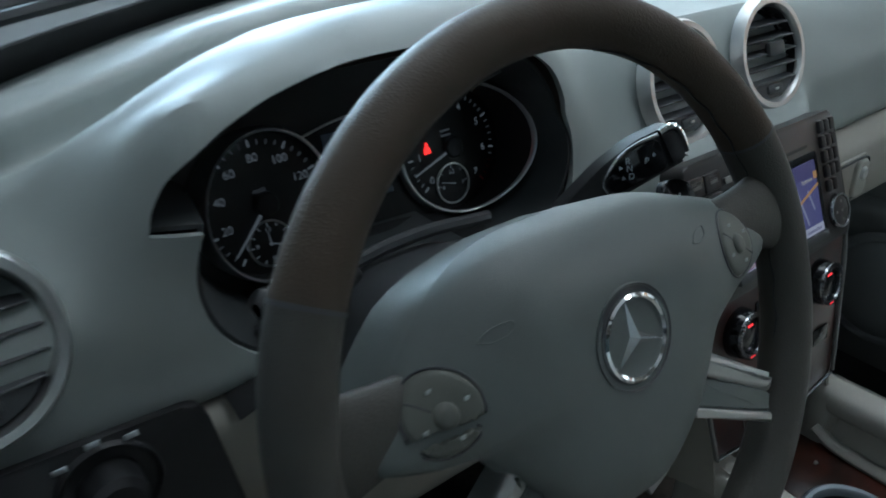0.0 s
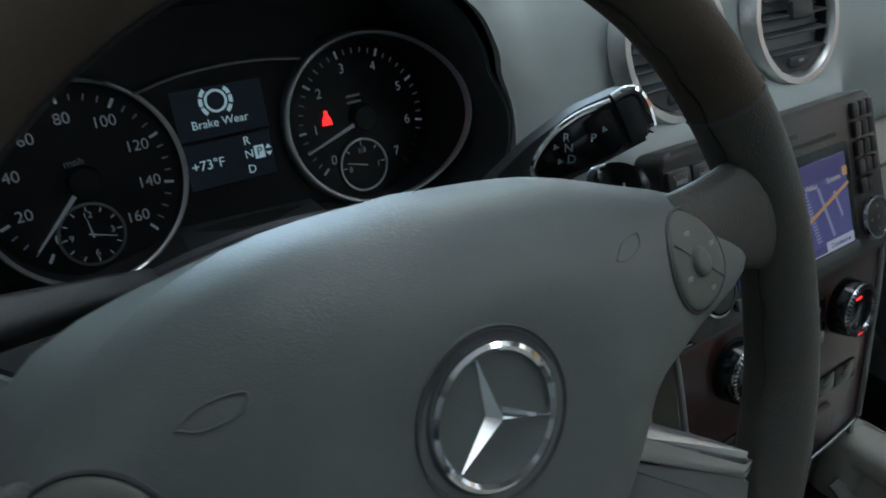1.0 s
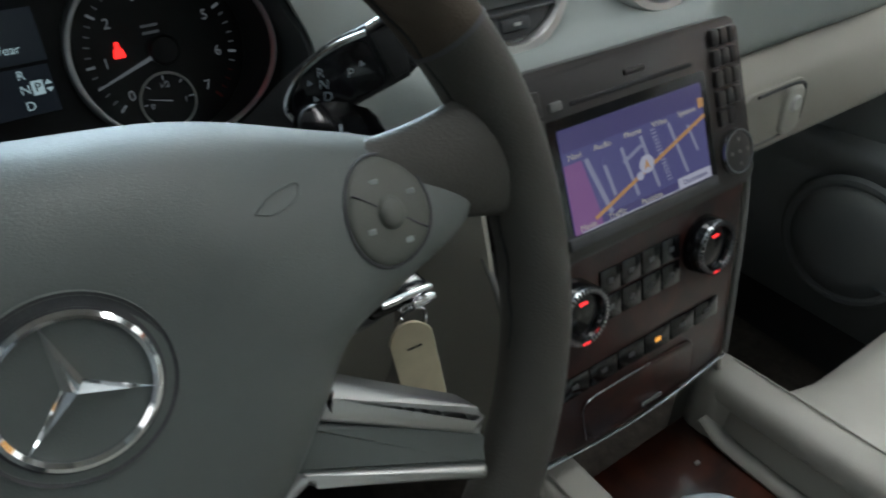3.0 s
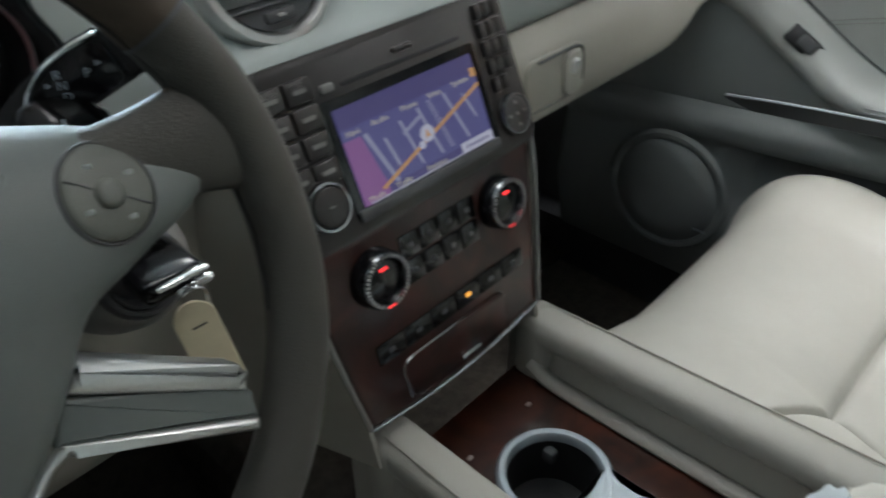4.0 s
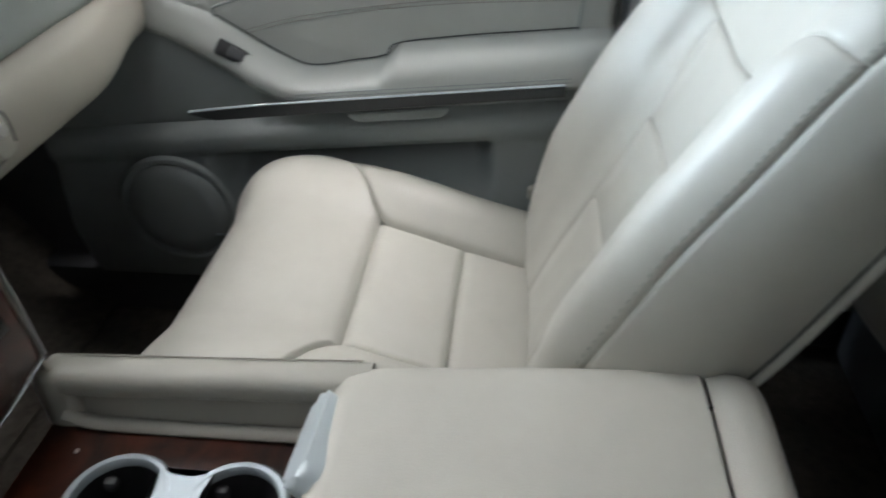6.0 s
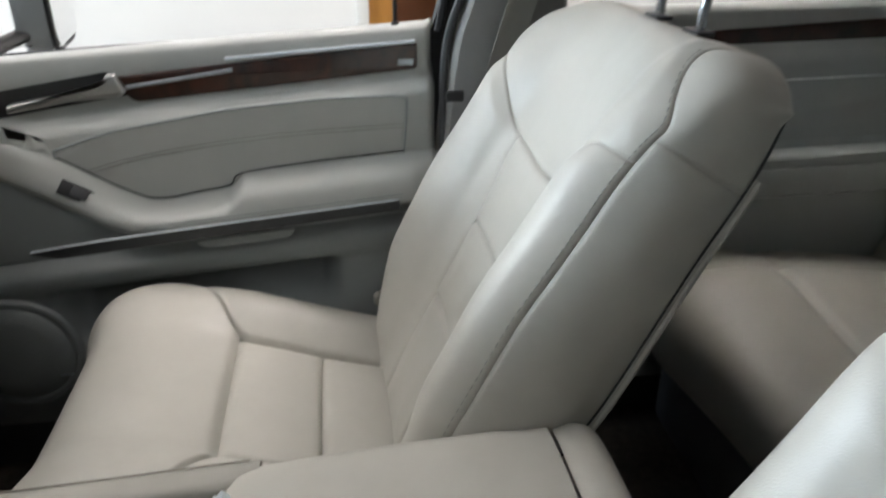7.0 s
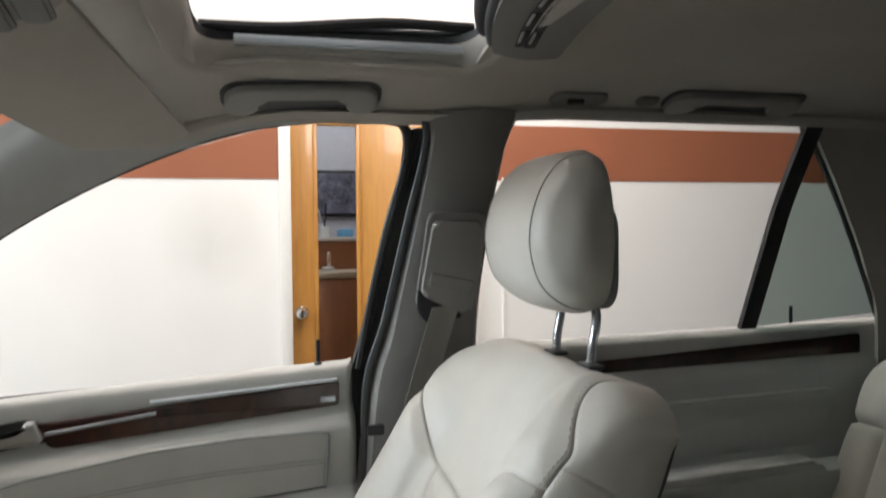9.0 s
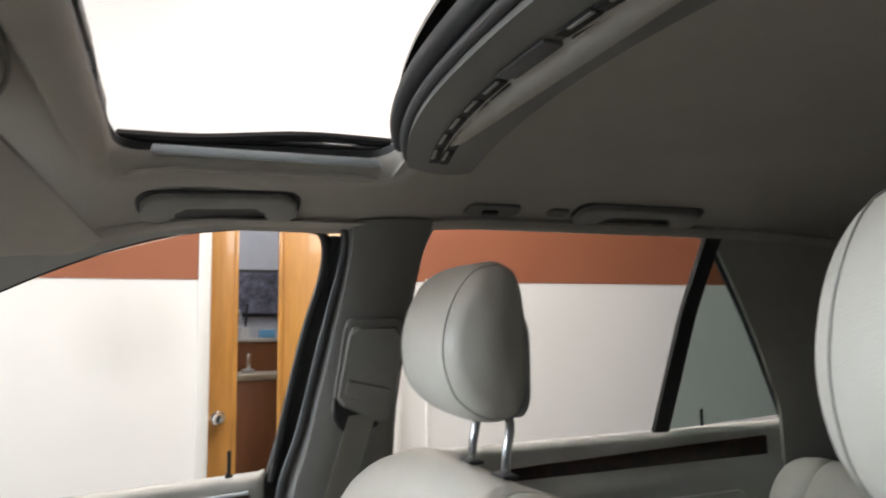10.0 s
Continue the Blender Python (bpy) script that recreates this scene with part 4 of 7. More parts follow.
def front_seat(cx, label):
    seat = thing("front_seat", (cx, 0.1, 0.02), label, "car seat", "front seats")

    def w_c(t):
        return 1.0 - 0.05 * smoothstep(0.75, 1.0, t)

    def b_c(t):
        return 1.0 - 0.62 * smoothstep(0.42, 0.62, t)
    cs = padded(cx, CUSH, CUSH_HALF, w_c, b_c)
    n = len(CUSH) - 1
    ta, tb, tc = 5 / n, 3 / n, 1 / n

    def split(t):
        return lerp(0.27, 1.0, smoothstep(ta - 0.02, 0.70, t) ** 0.8)
    cu = part("cushion", pad_panel(cs, lambda t: -split(t), split, ta, 1.0, 0.012, 60, 40), LEATHER, seat, "soft front roll of the seat cushion", angle=80)
    part("insert_panel", pad_panel(cs, -0.27, 0.27, tb, ta, 0.010, 32, 20), LEATHER, cu, angle=80)
    part("insert_panel", pad_panel(cs, -0.27, 0.27, tc, tb, 0.010, 32, 20), LEATHER, cu, angle=80)
    part("insert_panel", pad_panel(cs, -0.27, 0.27, 0.0, tc, 0.010, 32, 12), LEATHER, cu, angle=80)
    for sg in (-1, 1):
        part("side_bolster", pad_panel(cs, (lambda t: split(t)) if sg > 0 else (lambda t: -1.0), (lambda t: 1.0) if sg > 0 else (lambda t: -split(t)), 0.0, 0.69, 0.010, 30, 50), LEATHER, cu, angle=80)
    part("base", box(cx - 0.235, cx + 0.235, -0.10, 0.36, 0.10, 0.27, 0.03), DARK_GREY, seat, "dark plastic seat base")
    for sx in (-0.20, 0.20):
        part("rail", box(cx + sx - 0.02, cx + sx + 0.02, -0.16, 0.34, 0.004, 0.10, 0.006), BLACK, seat, "black steel seat rail")

    def w_b(t):
        return 1.0 - 0.05 * smoothstep(0.72, 1.0, t) - 0.06 * (1 - smoothstep(0.0, 0.25, t))

    def b_b(t):
        return 1.0 - 0.70 * smoothstep(0.58, 0.92, t) - 0.75 * (1 - smoothstep(0.0, 0.22, t))
    flat_bs = padded(cx, BACK, BACK_HALF, w_b, b_b, -1)

    REAR = [(0, -0.100, 0.250), (0, -0.168, 0.360), (0, -0.238, 0.474), (0, -0.282, 0.565), (0, -0.322, 0.650), (0, -0.356, 0.715), (0, -0.384, 0.768), (0, -0.400, 0.802)]
    S_SIDE = 0.72

    def bs(s, t):
        if abs(s) > S_SIDE:
            # the flat side, from the front edge back to the shell
            f = (abs(s) - S_SIDE) / (1 - S_SIDE)
            e = front_bs(math.copysign(S_SIDE, s), t)
            r = spline(REAR, t)
            r.x = cx + math.copysign(0.243 * w_b(t), s)
            p = e.lerp(r, f)
            p.x += math.copysign(0.008 * math.sin(math.pi * f), s)
            return p
        return front_bs(s, t)

    def front_bs(s, t):
        p = flat_bs(s, t)
        p.z -= 0.034 * abs((p.x - cx) / 0.25) ** 3 * smoothstep(0.62, 1.0, t)
        # the upper panel is folded slightly along its middle
        p.y -= 0.013 * (1 - min(1.0, abs(s) / 0.34)) * smoothstep(0.50, 0.62, t) * smoothstep(0.95, 0.80, t)
        return p
    n = len(BACK) - 1
    k1, k2, k3 = 5.60 / n, 3.85 / n, 2.2 / n
    S_IN, S_OUT = 0.17, 0.66

    def inner(t):
        return lerp(0.140, 0.190, smoothstep(k2, k1, t))

    def outer(t):
        """The side seam: it turns in over the shoulder."""
        return lerp(S_OUT, 0.40, smoothstep(0.75, 0.92, t))

    def fixed(a):
        return lambda t: a

    def foot(s):
        """Lower edge of the upper panel: level over the inserts, then rising to the side seam."""
        a = abs(s)
        return k1 + 0.012 + 0.016 * min(1.0, a / 0.19) + 0.135 * smoothstep(0.17, 0.54, a) * (1 if a > 0.19 else (a / 0.19) ** 6)

    def panel(s0, s1, t0, t1, puff, ns, nt, deep=0.004, edge=0.008):
        """One panel of the backrest between two side seams and two cross seams (functions of s)."""
        eps = 0.004

        def g(u, v):
            u, v = lerp(u, 0.5 - 0.5 * math.cos(math.pi * u), 0.6), lerp(v, 0.5 - 0.5 * math.cos(math.pi * v), 0.6)
            t = 0.5
            for _ in range(3):
                e0, e1 = s0(t), s1(t)
                s = lerp(e0, e1, u)
                ta_, tb_ = t0(s), t1(s)
                t = lerp(ta_, tb_, v)
            p = bs(s, t)
            a = bs(min(1, s + eps), t) - bs(max(-1, s - eps), t)
            b = bs(s, min(1, t + eps)) - bs(s, max(0, t - eps))
            nrm = b.cross(a).normalized()
            ls, lt = (bs(e1, t) - bs(e0, t)).length, (bs(s, tb_) - bs(s, ta_)).length
            d = min(min(u, 1 - u) * ls * 1.1, min(v, 1 - v) * lt)
            e = 1 - (1 - min(1.0, d / edge)) ** 2.4
            far = smoothstep(0.0, 0.05, min(min(u, 1 - u) * ls, min(v, 1 - v) * lt))
            return p + nrm * (deep * (e - 1) + puff * far)
        return grid(g, ns, nt)

    def low_(s):
        return 0.0

    def top_(s):
        return 1.0
    bk = part("backrest", panel(lambda t: -outer(t), outer, foot, top_, 0.006, 80, 40, 0.0035, 0.007), LEATHER, seat, "upper panel of the grey leather backrest", angle=80)
    for t0, t1 in ((lambda s: k2, foot), (lambda s: k3, lambda s: k2), (low_, lambda s: k3)):
        part("insert_panel", panel(lambda t: -inner(t), inner, t0, t1, 0.006, 36, 22, 0.006, 0.010), LEATHER, bk, angle=80)
    for sg in (-1, 1):
        part("side_bolster", panel(*((inner, outer) if sg > 0 else (lambda t: -outer(t), lambda t: -inner(t))), low_, foot, 0.006, 30, 70, 0.0035, 0.006), LEATHER, bk, angle=80)
        part("shoulder", panel(*((outer, fixed(1.0)) if sg > 0 else (fixed(-1.0), lambda t: -outer(t))), lambda s: 0.70 + 0.04 * abs(s), top_, 0.004, 24, 34, 0.0025, 0.006), LEATHER, bk, "leather shoulder panel", angle=80)
        part("side_panel", panel(*((outer, fixed(1.0)) if sg > 0 else (fixed(-1.0), lambda t: -outer(t))), low_, lambda s: 0.70 + 0.04 * abs(s), 0.004, 24, 60, 0.0025, 0.006), LEATHER, bk, "flat leather side panel", angle=80)
        for k in range(60):
            t = 0.10 + 0.80 * k / 60
            p, q = bs(sg * (outer(t) - 0.022), t), bs(sg * (outer(t + 0.007) - 0.022), t + 0.007)
            nrm = (bs(sg * outer(t), t + 0.01) - p).cross(bs(sg * (outer(t) - 0.03), t) - p).normalized()
            nrm = nrm if nrm.y < 0 or nrm.z > 0 else -nrm
            if k == 0:
                runs = []
            runs.append(tube([tuple(p + nrm * 0.0002), tuple((p + q) / 2 + nrm * 0.0012), tuple(q + nrm * 0.0002)], 0.0007, 5, n=2))
        part("stitching", join(*runs), SEAM, bk, "fine grey seam stitches")

    # shell over the back
    def rear(u, v):
        s = lerp(-1.0, 1.0, u)
        p = spline(REAR, v)
        return Vector((cx + s * 0.2425 * w_b(v), p.y - 0.022 * (1 - s ** 4) - 0.002, p.z + 0.030 * (1 - s * s) * smoothstep(0.7, 1.0, v)))
    part("back_shell", thick(grid(rear, 24, 30), 0.004), DARK_GREY, seat, "grey plastic back shell", angle=60)
    for sg in (-1, 1):
        edge = []
        for k in range(11):
            p = spline(REAR, 0.05 + 0.74 * k / 10)
            edge.append((cx + sg * 0.2445 * w_b(0.05 + 0.74 * k / 10), p.y - 0.004, p.z - 0.004))
        part("shell_edge", tube(edge, 0.0048, 8, n=50), LEATHER, seat, "rounded leather piping along the back shell")

    # headrest
    hx, hy, hz = cx, -0.338, 1.031
    sec = [(-0.035, 0.108, 0), (0.025, 0.096, 0), (0.070, 0.050, 0), (0.088, -0.012, 0), (0.066, -0.072, 0), (0.010, -0.104, 0), (-0.045, -0.108, 0), (-0.075, -0.088, 0), (-0.086, -0.02, 0), (-0.080, 0.05, 0), (-0.065, 0.092, 0), (-0.035, 0.108, 0)]

    def head(u, v):
        s = lerp(-1, 1, v)
        p = spline(sec, u)
        k = (1 - abs(s) ** 5) ** 0.42 if abs(s) < 1 else 0.0
        k = 0.30 + 0.70 * k
        bulge = 1.0 - 0.10 * s * s
        return Vector((hx + 0.122 * s, hy - 0.004 + 0.74 * p.x * k * bulge, hz + 0.99 * p.y * (0.2 + 0.8 * k) * (1 - 0.06 * s * s)))
    hb = grid(head, 44, 40, wrap_u=True)
    for rim in (0, 1):
        ring = [v for v in hb.verts if abs(v.co.x - (hx - 0.122 if rim == 0 else hx + 0.122)) < 1e-5]
        cen = sum((v.co for v in ring), Vector()) / len(ring)
        c = hb.verts.new(cen + Vector((-0.012 if rim == 0 else 0.012, 0, 0)))
        ring.sort(key=lambda v: math.atan2(v.co.z - cen.z, v.co.y - cen.y))
        for i in range(len(ring)):
            hb.faces.new((ring[i], ring[(i + 1) % len(ring)], c))
    hr = part("headrest", hb, LEATHER, seat, "padded grey leather headrest", angle=80)
    for sg in (-0.74, 0.74):
        loop = [head(k / 30, (sg + 1) / 2) for k in range(31)]
        cen = sum(loop, Vector()) / 31
        loop = [p + (p - cen).normalized() * 0.0006 for p in loop]
        part("stitching", tube([tuple(p) for p in loop[:-1]], 0.0008, 6, closed=True, n=90), SEAM, hr, "stitched seam round the headrest")
    part("rear_shell", moved(prism(rounded(0.19, 0.14, 0.04, 6), 0.032, None, 0.012, 3), basis((hx, hy - 0.064, hz - 0.032), (-1, 0, 0), (0, 0, 1))), DOOR_LOW, hr, "grey plastic rear of the headrest")
    for sx in (-0.058, 0.058):
        part("headrest_post", tube([(hx + sx, -0.380, 0.815), (hx + sx, -0.382, 0.875), (hx + sx, -0.388, 0.925), (hx + sx, -0.365, 0.970)], 0.0062, 12, n=24), DARK_CHROME, seat, "polished steel headrest post")
        part("post_sleeve", rbox((hx + sx, -0.380, 0.856), (0.040, 0.024, 0.006), 0.003), DARK_GREY, seat, "dark plastic post sleeve")
    return seat


SX = 0.378
ps = front_seat(SX, "empty light grey leather front passenger seat")
drv = copy_thing(ps, pose(-0.385, 0.018, 0.0))
# the driver's headrest leans further forward
for ob in drv.children:
    if ob.name.startswith("headrest"):
        ob.location += Vector((0.012, 0.067, 0.02))
tagged(drv, "empty light grey leather driver seat")

# rear bench
rs = thing("rear_seat", (0, -0.85, 0.02), "beige-grey leather rear bench seat", "rear seat")
RC = [(-1.02, 0.330), (-0.95, 0.340), (-0.85, 0.352), (-0.72, 0.365), (-0.62, 0.372), (-0.555, 0.360), (-0.530, 0.320), (-0.540, 0.22)]
R_HALF = [(0.0, 0.0), (0.10, 0.002), (0.20, -0.004), (0.30, 0.0), (0.40, 0.010), (0.50, 0.022), (0.60, 0.022), (0.655, 0.0), (0.665, -0.06), (0.66, -0.12)]
rc = padded(0.02, RC, R_HALF, lambda t: 1.0, lambda t: 1.0)
cuts = [-1.0, -0.62, -0.20, 0.20, 0.62, 1.0]
for a, b in zip(cuts, cuts[1:]):
    for t0, t1 in ((0.0, 0.42), (0.42, 1.0)):
        part("cushion_panel", pad_panel(rc, a, b, t0, t1, 0.010, 22, 18), LEATHER_BACK, rs, angle=80)
part("base", box(-0.62, 0.66, -1.02, -0.57, 0.02, 0.26, 0.02), DARK_GREY, rs, "dark base of the rear bench")
RB = [(-1.00, 0.34), (-1.05, 0.44), (-1.09, 0.54), (-1.13, 0.64), (-1.16, 0.71), (-1.20, 0.745), (-1.25, 0.735)]
rb = padded(0.02, RB, R_HALF, lambda t: 1.0, lambda t: 1.0, -1)
for a, b in zip(cuts, cuts[1:]):
    for t0, t1 in ((0.0, 0.5), (0.5, 1.0)):
        part("backrest_panel", pad_panel(rb, a, b, t0, t1, 0.012, 22, 18, face=-1), LEATHER_BACK, rs, angle=80)
part("back_board", box(-0.62, 0.66, -1.34, -1.22, 0.05, 0.73, 0.03), DARK_GREY, rs, "dark back board")


# ---------------------------------------------------------------- dashboard
dash = thing("dashboard", (XC, 0.75, 0.60), "grey soft-touch dashboard with a lighter lower half", "dashboard")
WHX = -0.378


def hood_lift(x):
    d = x + 0.388
    return smoothstep(0.212, 0.125, d) if d > 0 else smoothstep(0.225, 0.055, -d) * (1 - 0.10 * smoothstep(0.0, 0.06, -d))


def dash_profile(x):
    """Outline in (y, z) from the foot of the windscreen down the face."""
    e = (x - XC) / 0.70
    k = 1 - e * e
    d = abs(x - XC)
    back = foot_y(x)
    yc = max(0.705, 0.860 - 0.46 * d * d)
    hl = hood_lift(x)
    hb = smoothstep(0.150, 0.05, x + 0.388) if x > -0.388 else smoothstep(0.115, 0.03, -0.388 - x)
    hm = 0.5 * (hl + hb)
    lip = smoothstep(0.212, 0.125, abs(x + 0.388))
    mid = math.exp(-((x - XC) / 0.20) ** 4)
    mid2 = math.exp(-((x + 0.0215) / 0.150) ** 8)
    drop = 0.018 * abs(e) ** 3
    bowl = 0.012 * (1 - k)
    front = lerp(0.655, 0.645, hl)
    ls = smoothstep(-0.555, -0.63, x)
    return [(back, 0.834), (lerp(back, yc, 0.35), 0.848 - drop), (lerp(back, yc, 0.65), 0.855 - drop), (yc + 0.022, lerp(0.854, 0.860, hb) - drop), (yc + 0.006, lerp(0.849, 0.855, hb) - drop), (yc + 0.001, lerp(0.825, 0.846, hb) - drop), (yc - 0.008, lerp(0.822, 0.849, hb) - drop),
            (lerp(yc, front, 0.40), lerp(0.829, 0.869, hm) - drop - 0.004 * ls), (lerp(yc, front, 0.72), lerp(0.834, 0.882, hl) - drop - 0.014 * ls), (front, lerp(0.830, 0.886, hl) - drop + 0.004 * mid - 0.022 * ls),
            (lerp(lerp(0.625, 0.640, mid), 0.612, lip) + 0.004 * ls, lerp(lerp(0.808, 0.835, mid), 0.868, lip) - drop - 0.014 * ls), (lerp(lerp(0.607, 0.612, mid), 0.594, lip) + 0.004 * ls, lerp(lerp(0.775, 0.800, mid), 0.82, lip) - 0.003 * ls), (lerp(0.597, 0.588, mid2) + 0.004 * ls, 0.757), (lerp(0.593, 0.560, mid2) + 0.5 * bowl, 0.739),
            (lerp(0.590, 0.550, mid2) + bowl, 0.71), (lerp(0.588, 0.540, mid2) + bowl, 0.688), (0.592 + bowl, 0.676), (0.604 + bowl, 0.668)]


def dash_face(x0, x1, n):
    m = len(dash_profile(0)) - 1
    m2 = 3 * m

    def fn(u, v):
        x = lerp(x0, x1, u)
        pts = [(x, y, z) for y, z in dash_profile(x)]
        return spline(pts, v)
    return grid(fn, n, m2)


HCX = -0.388


HOOD = [(-0.552, 0.797), (-0.546, 0.813), (-0.530, 0.831), (-0.486, 0.852), (-0.430, 0.864), (-0.388, 0.867), (-0.340, 0.866), (-0.285, 0.858), (-0.249, 0.838), (-0.233, 0.815), (-0.230, 0.799)]


def hood_outline():
    """The edge of the instrument opening: the arch over the top, then round under the two dials."""
    out = [tuple(spline([(x, z, 0) for x, z in HOOD], k / 48))[:2] for k in range(49)]
    for cx_, r_, a0, a1 in ((-0.280, 0.0635, 32, -135), (-0.456, 0.0760, -40, -207)):
        out += [(cx_ + r_ * math.cos(radians(lerp(a0, a1, k / 20))), 0.757 + r_ * math.sin(radians(lerp(a0, a1, k / 20)))) for k in range(21)]
    return out


def carve(ob, cutter):
    """Cut a closed shape, given in place, out of a part."""
    bmesh.ops.recalc_face_normals(cutter, faces=cutter.faces)
    bmesh.ops.translate(cutter, verts=cutter.verts, vec=-ORIGIN[ob.name])
    # both shells must face outwards
    own = bmesh.new()
    own.from_mesh(ob.data)
    for b_ in (own, cutter):
        if b_.calc_volume(signed=True) < 0:
            bmesh.ops.reverse_faces(b_, faces=b_.faces)
    own.to_mesh(ob.data)
    own.free()
    me_c = bpy.data.meshes.new("cutter")
    cutter.to_mesh(me_c)
    cutter.free()
    co = bpy.data.objects.new("cutter", me_c)
    scene.collection.objects.link(co)
    co.parent = ob.parent
    mod = ob.modifiers.new("cut", "BOOLEAN")
    mod.operation, mod.object, mod.solver = "DIFFERENCE", co, "EXACT"
    bpy.context.view_layer.update()
    res = bpy.data.meshes.new_from_object(ob.evaluated_get(bpy.context.evaluated_depsgraph_get()))
    ob.modifiers.clear()
    ob.data = res
    bpy.data.objects.remove(co)
    res.set_sharp_from_angle(angle=radians(40))


upper = part("upper_shell", thick(dash_face(-0.735, 0.715, 170), 0.005), DASH, dash, "grey grained dash top and face", angle=60)
ringpts = hood_outline()
mx = Matrix(((1, 0, 0, 0), (0, 0, 1, 0.50), (0, 1, 0, 0), (0, 0, 0, 1)))
carve(upper, prism(ringpts, 0.20, mx))


def hood(u, v):
    n_ = len(ringpts)
    x, z = ringpts[int(round(u * n_)) % n_]
    y = lerp(0.600 + 0.36 * max(0, z - 0.78), 0.705, v)
    k = int(round(u * n_)) % n_
    if k >= 70:
        # funnel down to the dial on the left
        f = 0.998 - 0.17 * min(1.0, v * 1.8)
        return (-0.451 + (x + 0.451) * f, y, 0.757 + (z - 0.757) * f)
    f = 0.997 - 0.03 * v
    return (HCX + (x - HCX) * f, y, 0.775 + (z - 0.775) * f)


part("hood_lining", thick(grid(hood, len(ringpts), 8, wrap_u=True), 0.003), LINING, dash, "black lining of the instrument hood", angle=60)


# lighter half below the crease
def lower(u, v):
    x = lerp(0.098, 0.70, u)
    bend = 0.05 * smoothstep(0.45, 0.70, x)
    pts = [(x, 0.606 + bend, 0.672), (x, 0.585 + bend, 0.668), (x, 0.566 + bend, 0.655), (x, 0.558 + bend, 0.625), (x, 0.562 + bend, 0.597), (x, 0.580 + bend, 0.578), (x, 0.63 + bend, 0.562), (x, 0.76, 0.550), (x, 0.90, 0.54)]
    return spline(pts, v)


low = part("lower_panel", thick(grid(lower, 30, 40), 0.004), DASH_LOW, dash, "light beige-grey lower dash", angle=60)
gp = basis((0.217, 0.5575, 0.629), (1, 0, 0), (0, 0.06, 1))
gl = part("glovebox_lid", moved(prism(rounded(0.098, 0.056, 0.014, 5), 0.004, None, 0.0015, 2), gp), DASH_LOW, low, "grey glovebox handle plate")
# dark tubes draw the shade along the edges of the recessed plate
part("recess_edge", moved(tube([(0.046, -0.014, 0.0045), (0.046, 0.012, 0.0045), (0.034, 0.0245, 0.0045), (-0.030, 0.0245, 0.0045)], 0.0016, 8, n=40), gp), DARK_GREY, gl, "dark line drawn as shade along the plate's edge")
part("lower_edge", moved(tube([(0.040, -0.020, 0.0045), (0.010, -0.0245, 0.0045), (-0.038, -0.0245, 0.0045)], 0.0012, 8, n=40), gp), PILLAR, gl, "dark line drawn as shade along the plate's edge")
part("latch", moved(prism(rounded(0.030, 0.046, 0.010, 4), 0.006, None, 0.003, 3), gp @ Matrix.Translation((0.026, 0.0, 0.003))), CONSOLE, gl, "glovebox latch")
part("keyhole", moved(lathe([(0.0, 0.0025), (0.006, 0.003), (0.0085, 0.0)], None, 20), gp @ Matrix.Translation((0.026, 0.007, 0.009))), SATIN, gl, "metal key lock")
for s, x0, x1 in ((-1, -0.735, -0.15), ):
    def knee(u, v, x0=x0, x1=x1):
        x = lerp(x0, x1, u)
        pts = [(x, 0.606, 0.672), (x, 0.590, 0.664), (x, 0.585, 0.64), (x, 0.592, 0.56), (x, 0.61, 0.47), (x, 0.65, 0.42), (x, 0.75, 0.40)]
        return spline(pts, v)
    part("knee_panel", thick(grid(knee, 24, 24), 0.004), DASH_LOW, dash, "grey knee panel under the wheel", angle=60)
# larger than the real plate: its black also stands for the shadow there
swp = part("switch_plate", moved(prism(round_poly([(-0.095, 0.036), (0.093, 0.026), (0.112, -0.100), (-0.095, -0.100)], 0.012, 4), 0.006, None, 0.003, 2), basis((-0.640, 0.583, 0.668), (1, 0, 0), (0, 0.1, 1))), BLACK, dash, "black light switch plate, enlarged to cover the shadow below the dash")
part("rotary", lathe([(0.0, 0.022), (0.013, 0.022), (0.017, 0.018), (0.018, 0.0), (0.026, 0.0), (0.028, 0.003), (0.030, 0.0)], basis((-0.607, 0.576, 0.665), (1, 0, 0), (0, 0.1, 1)), 28), BLACK, swp, "rotary light switch")
for a in (60, 95, 130, 165):
    part("symbol", rbox((-0.607 + 0.034 * math.cos(radians(a)), 0.5755, 0.665 + 0.034 * math.sin(radians(a))), (0.008, 0.001, 0.004), 0.0005), BRUSHED, swp, "small white light symbol")


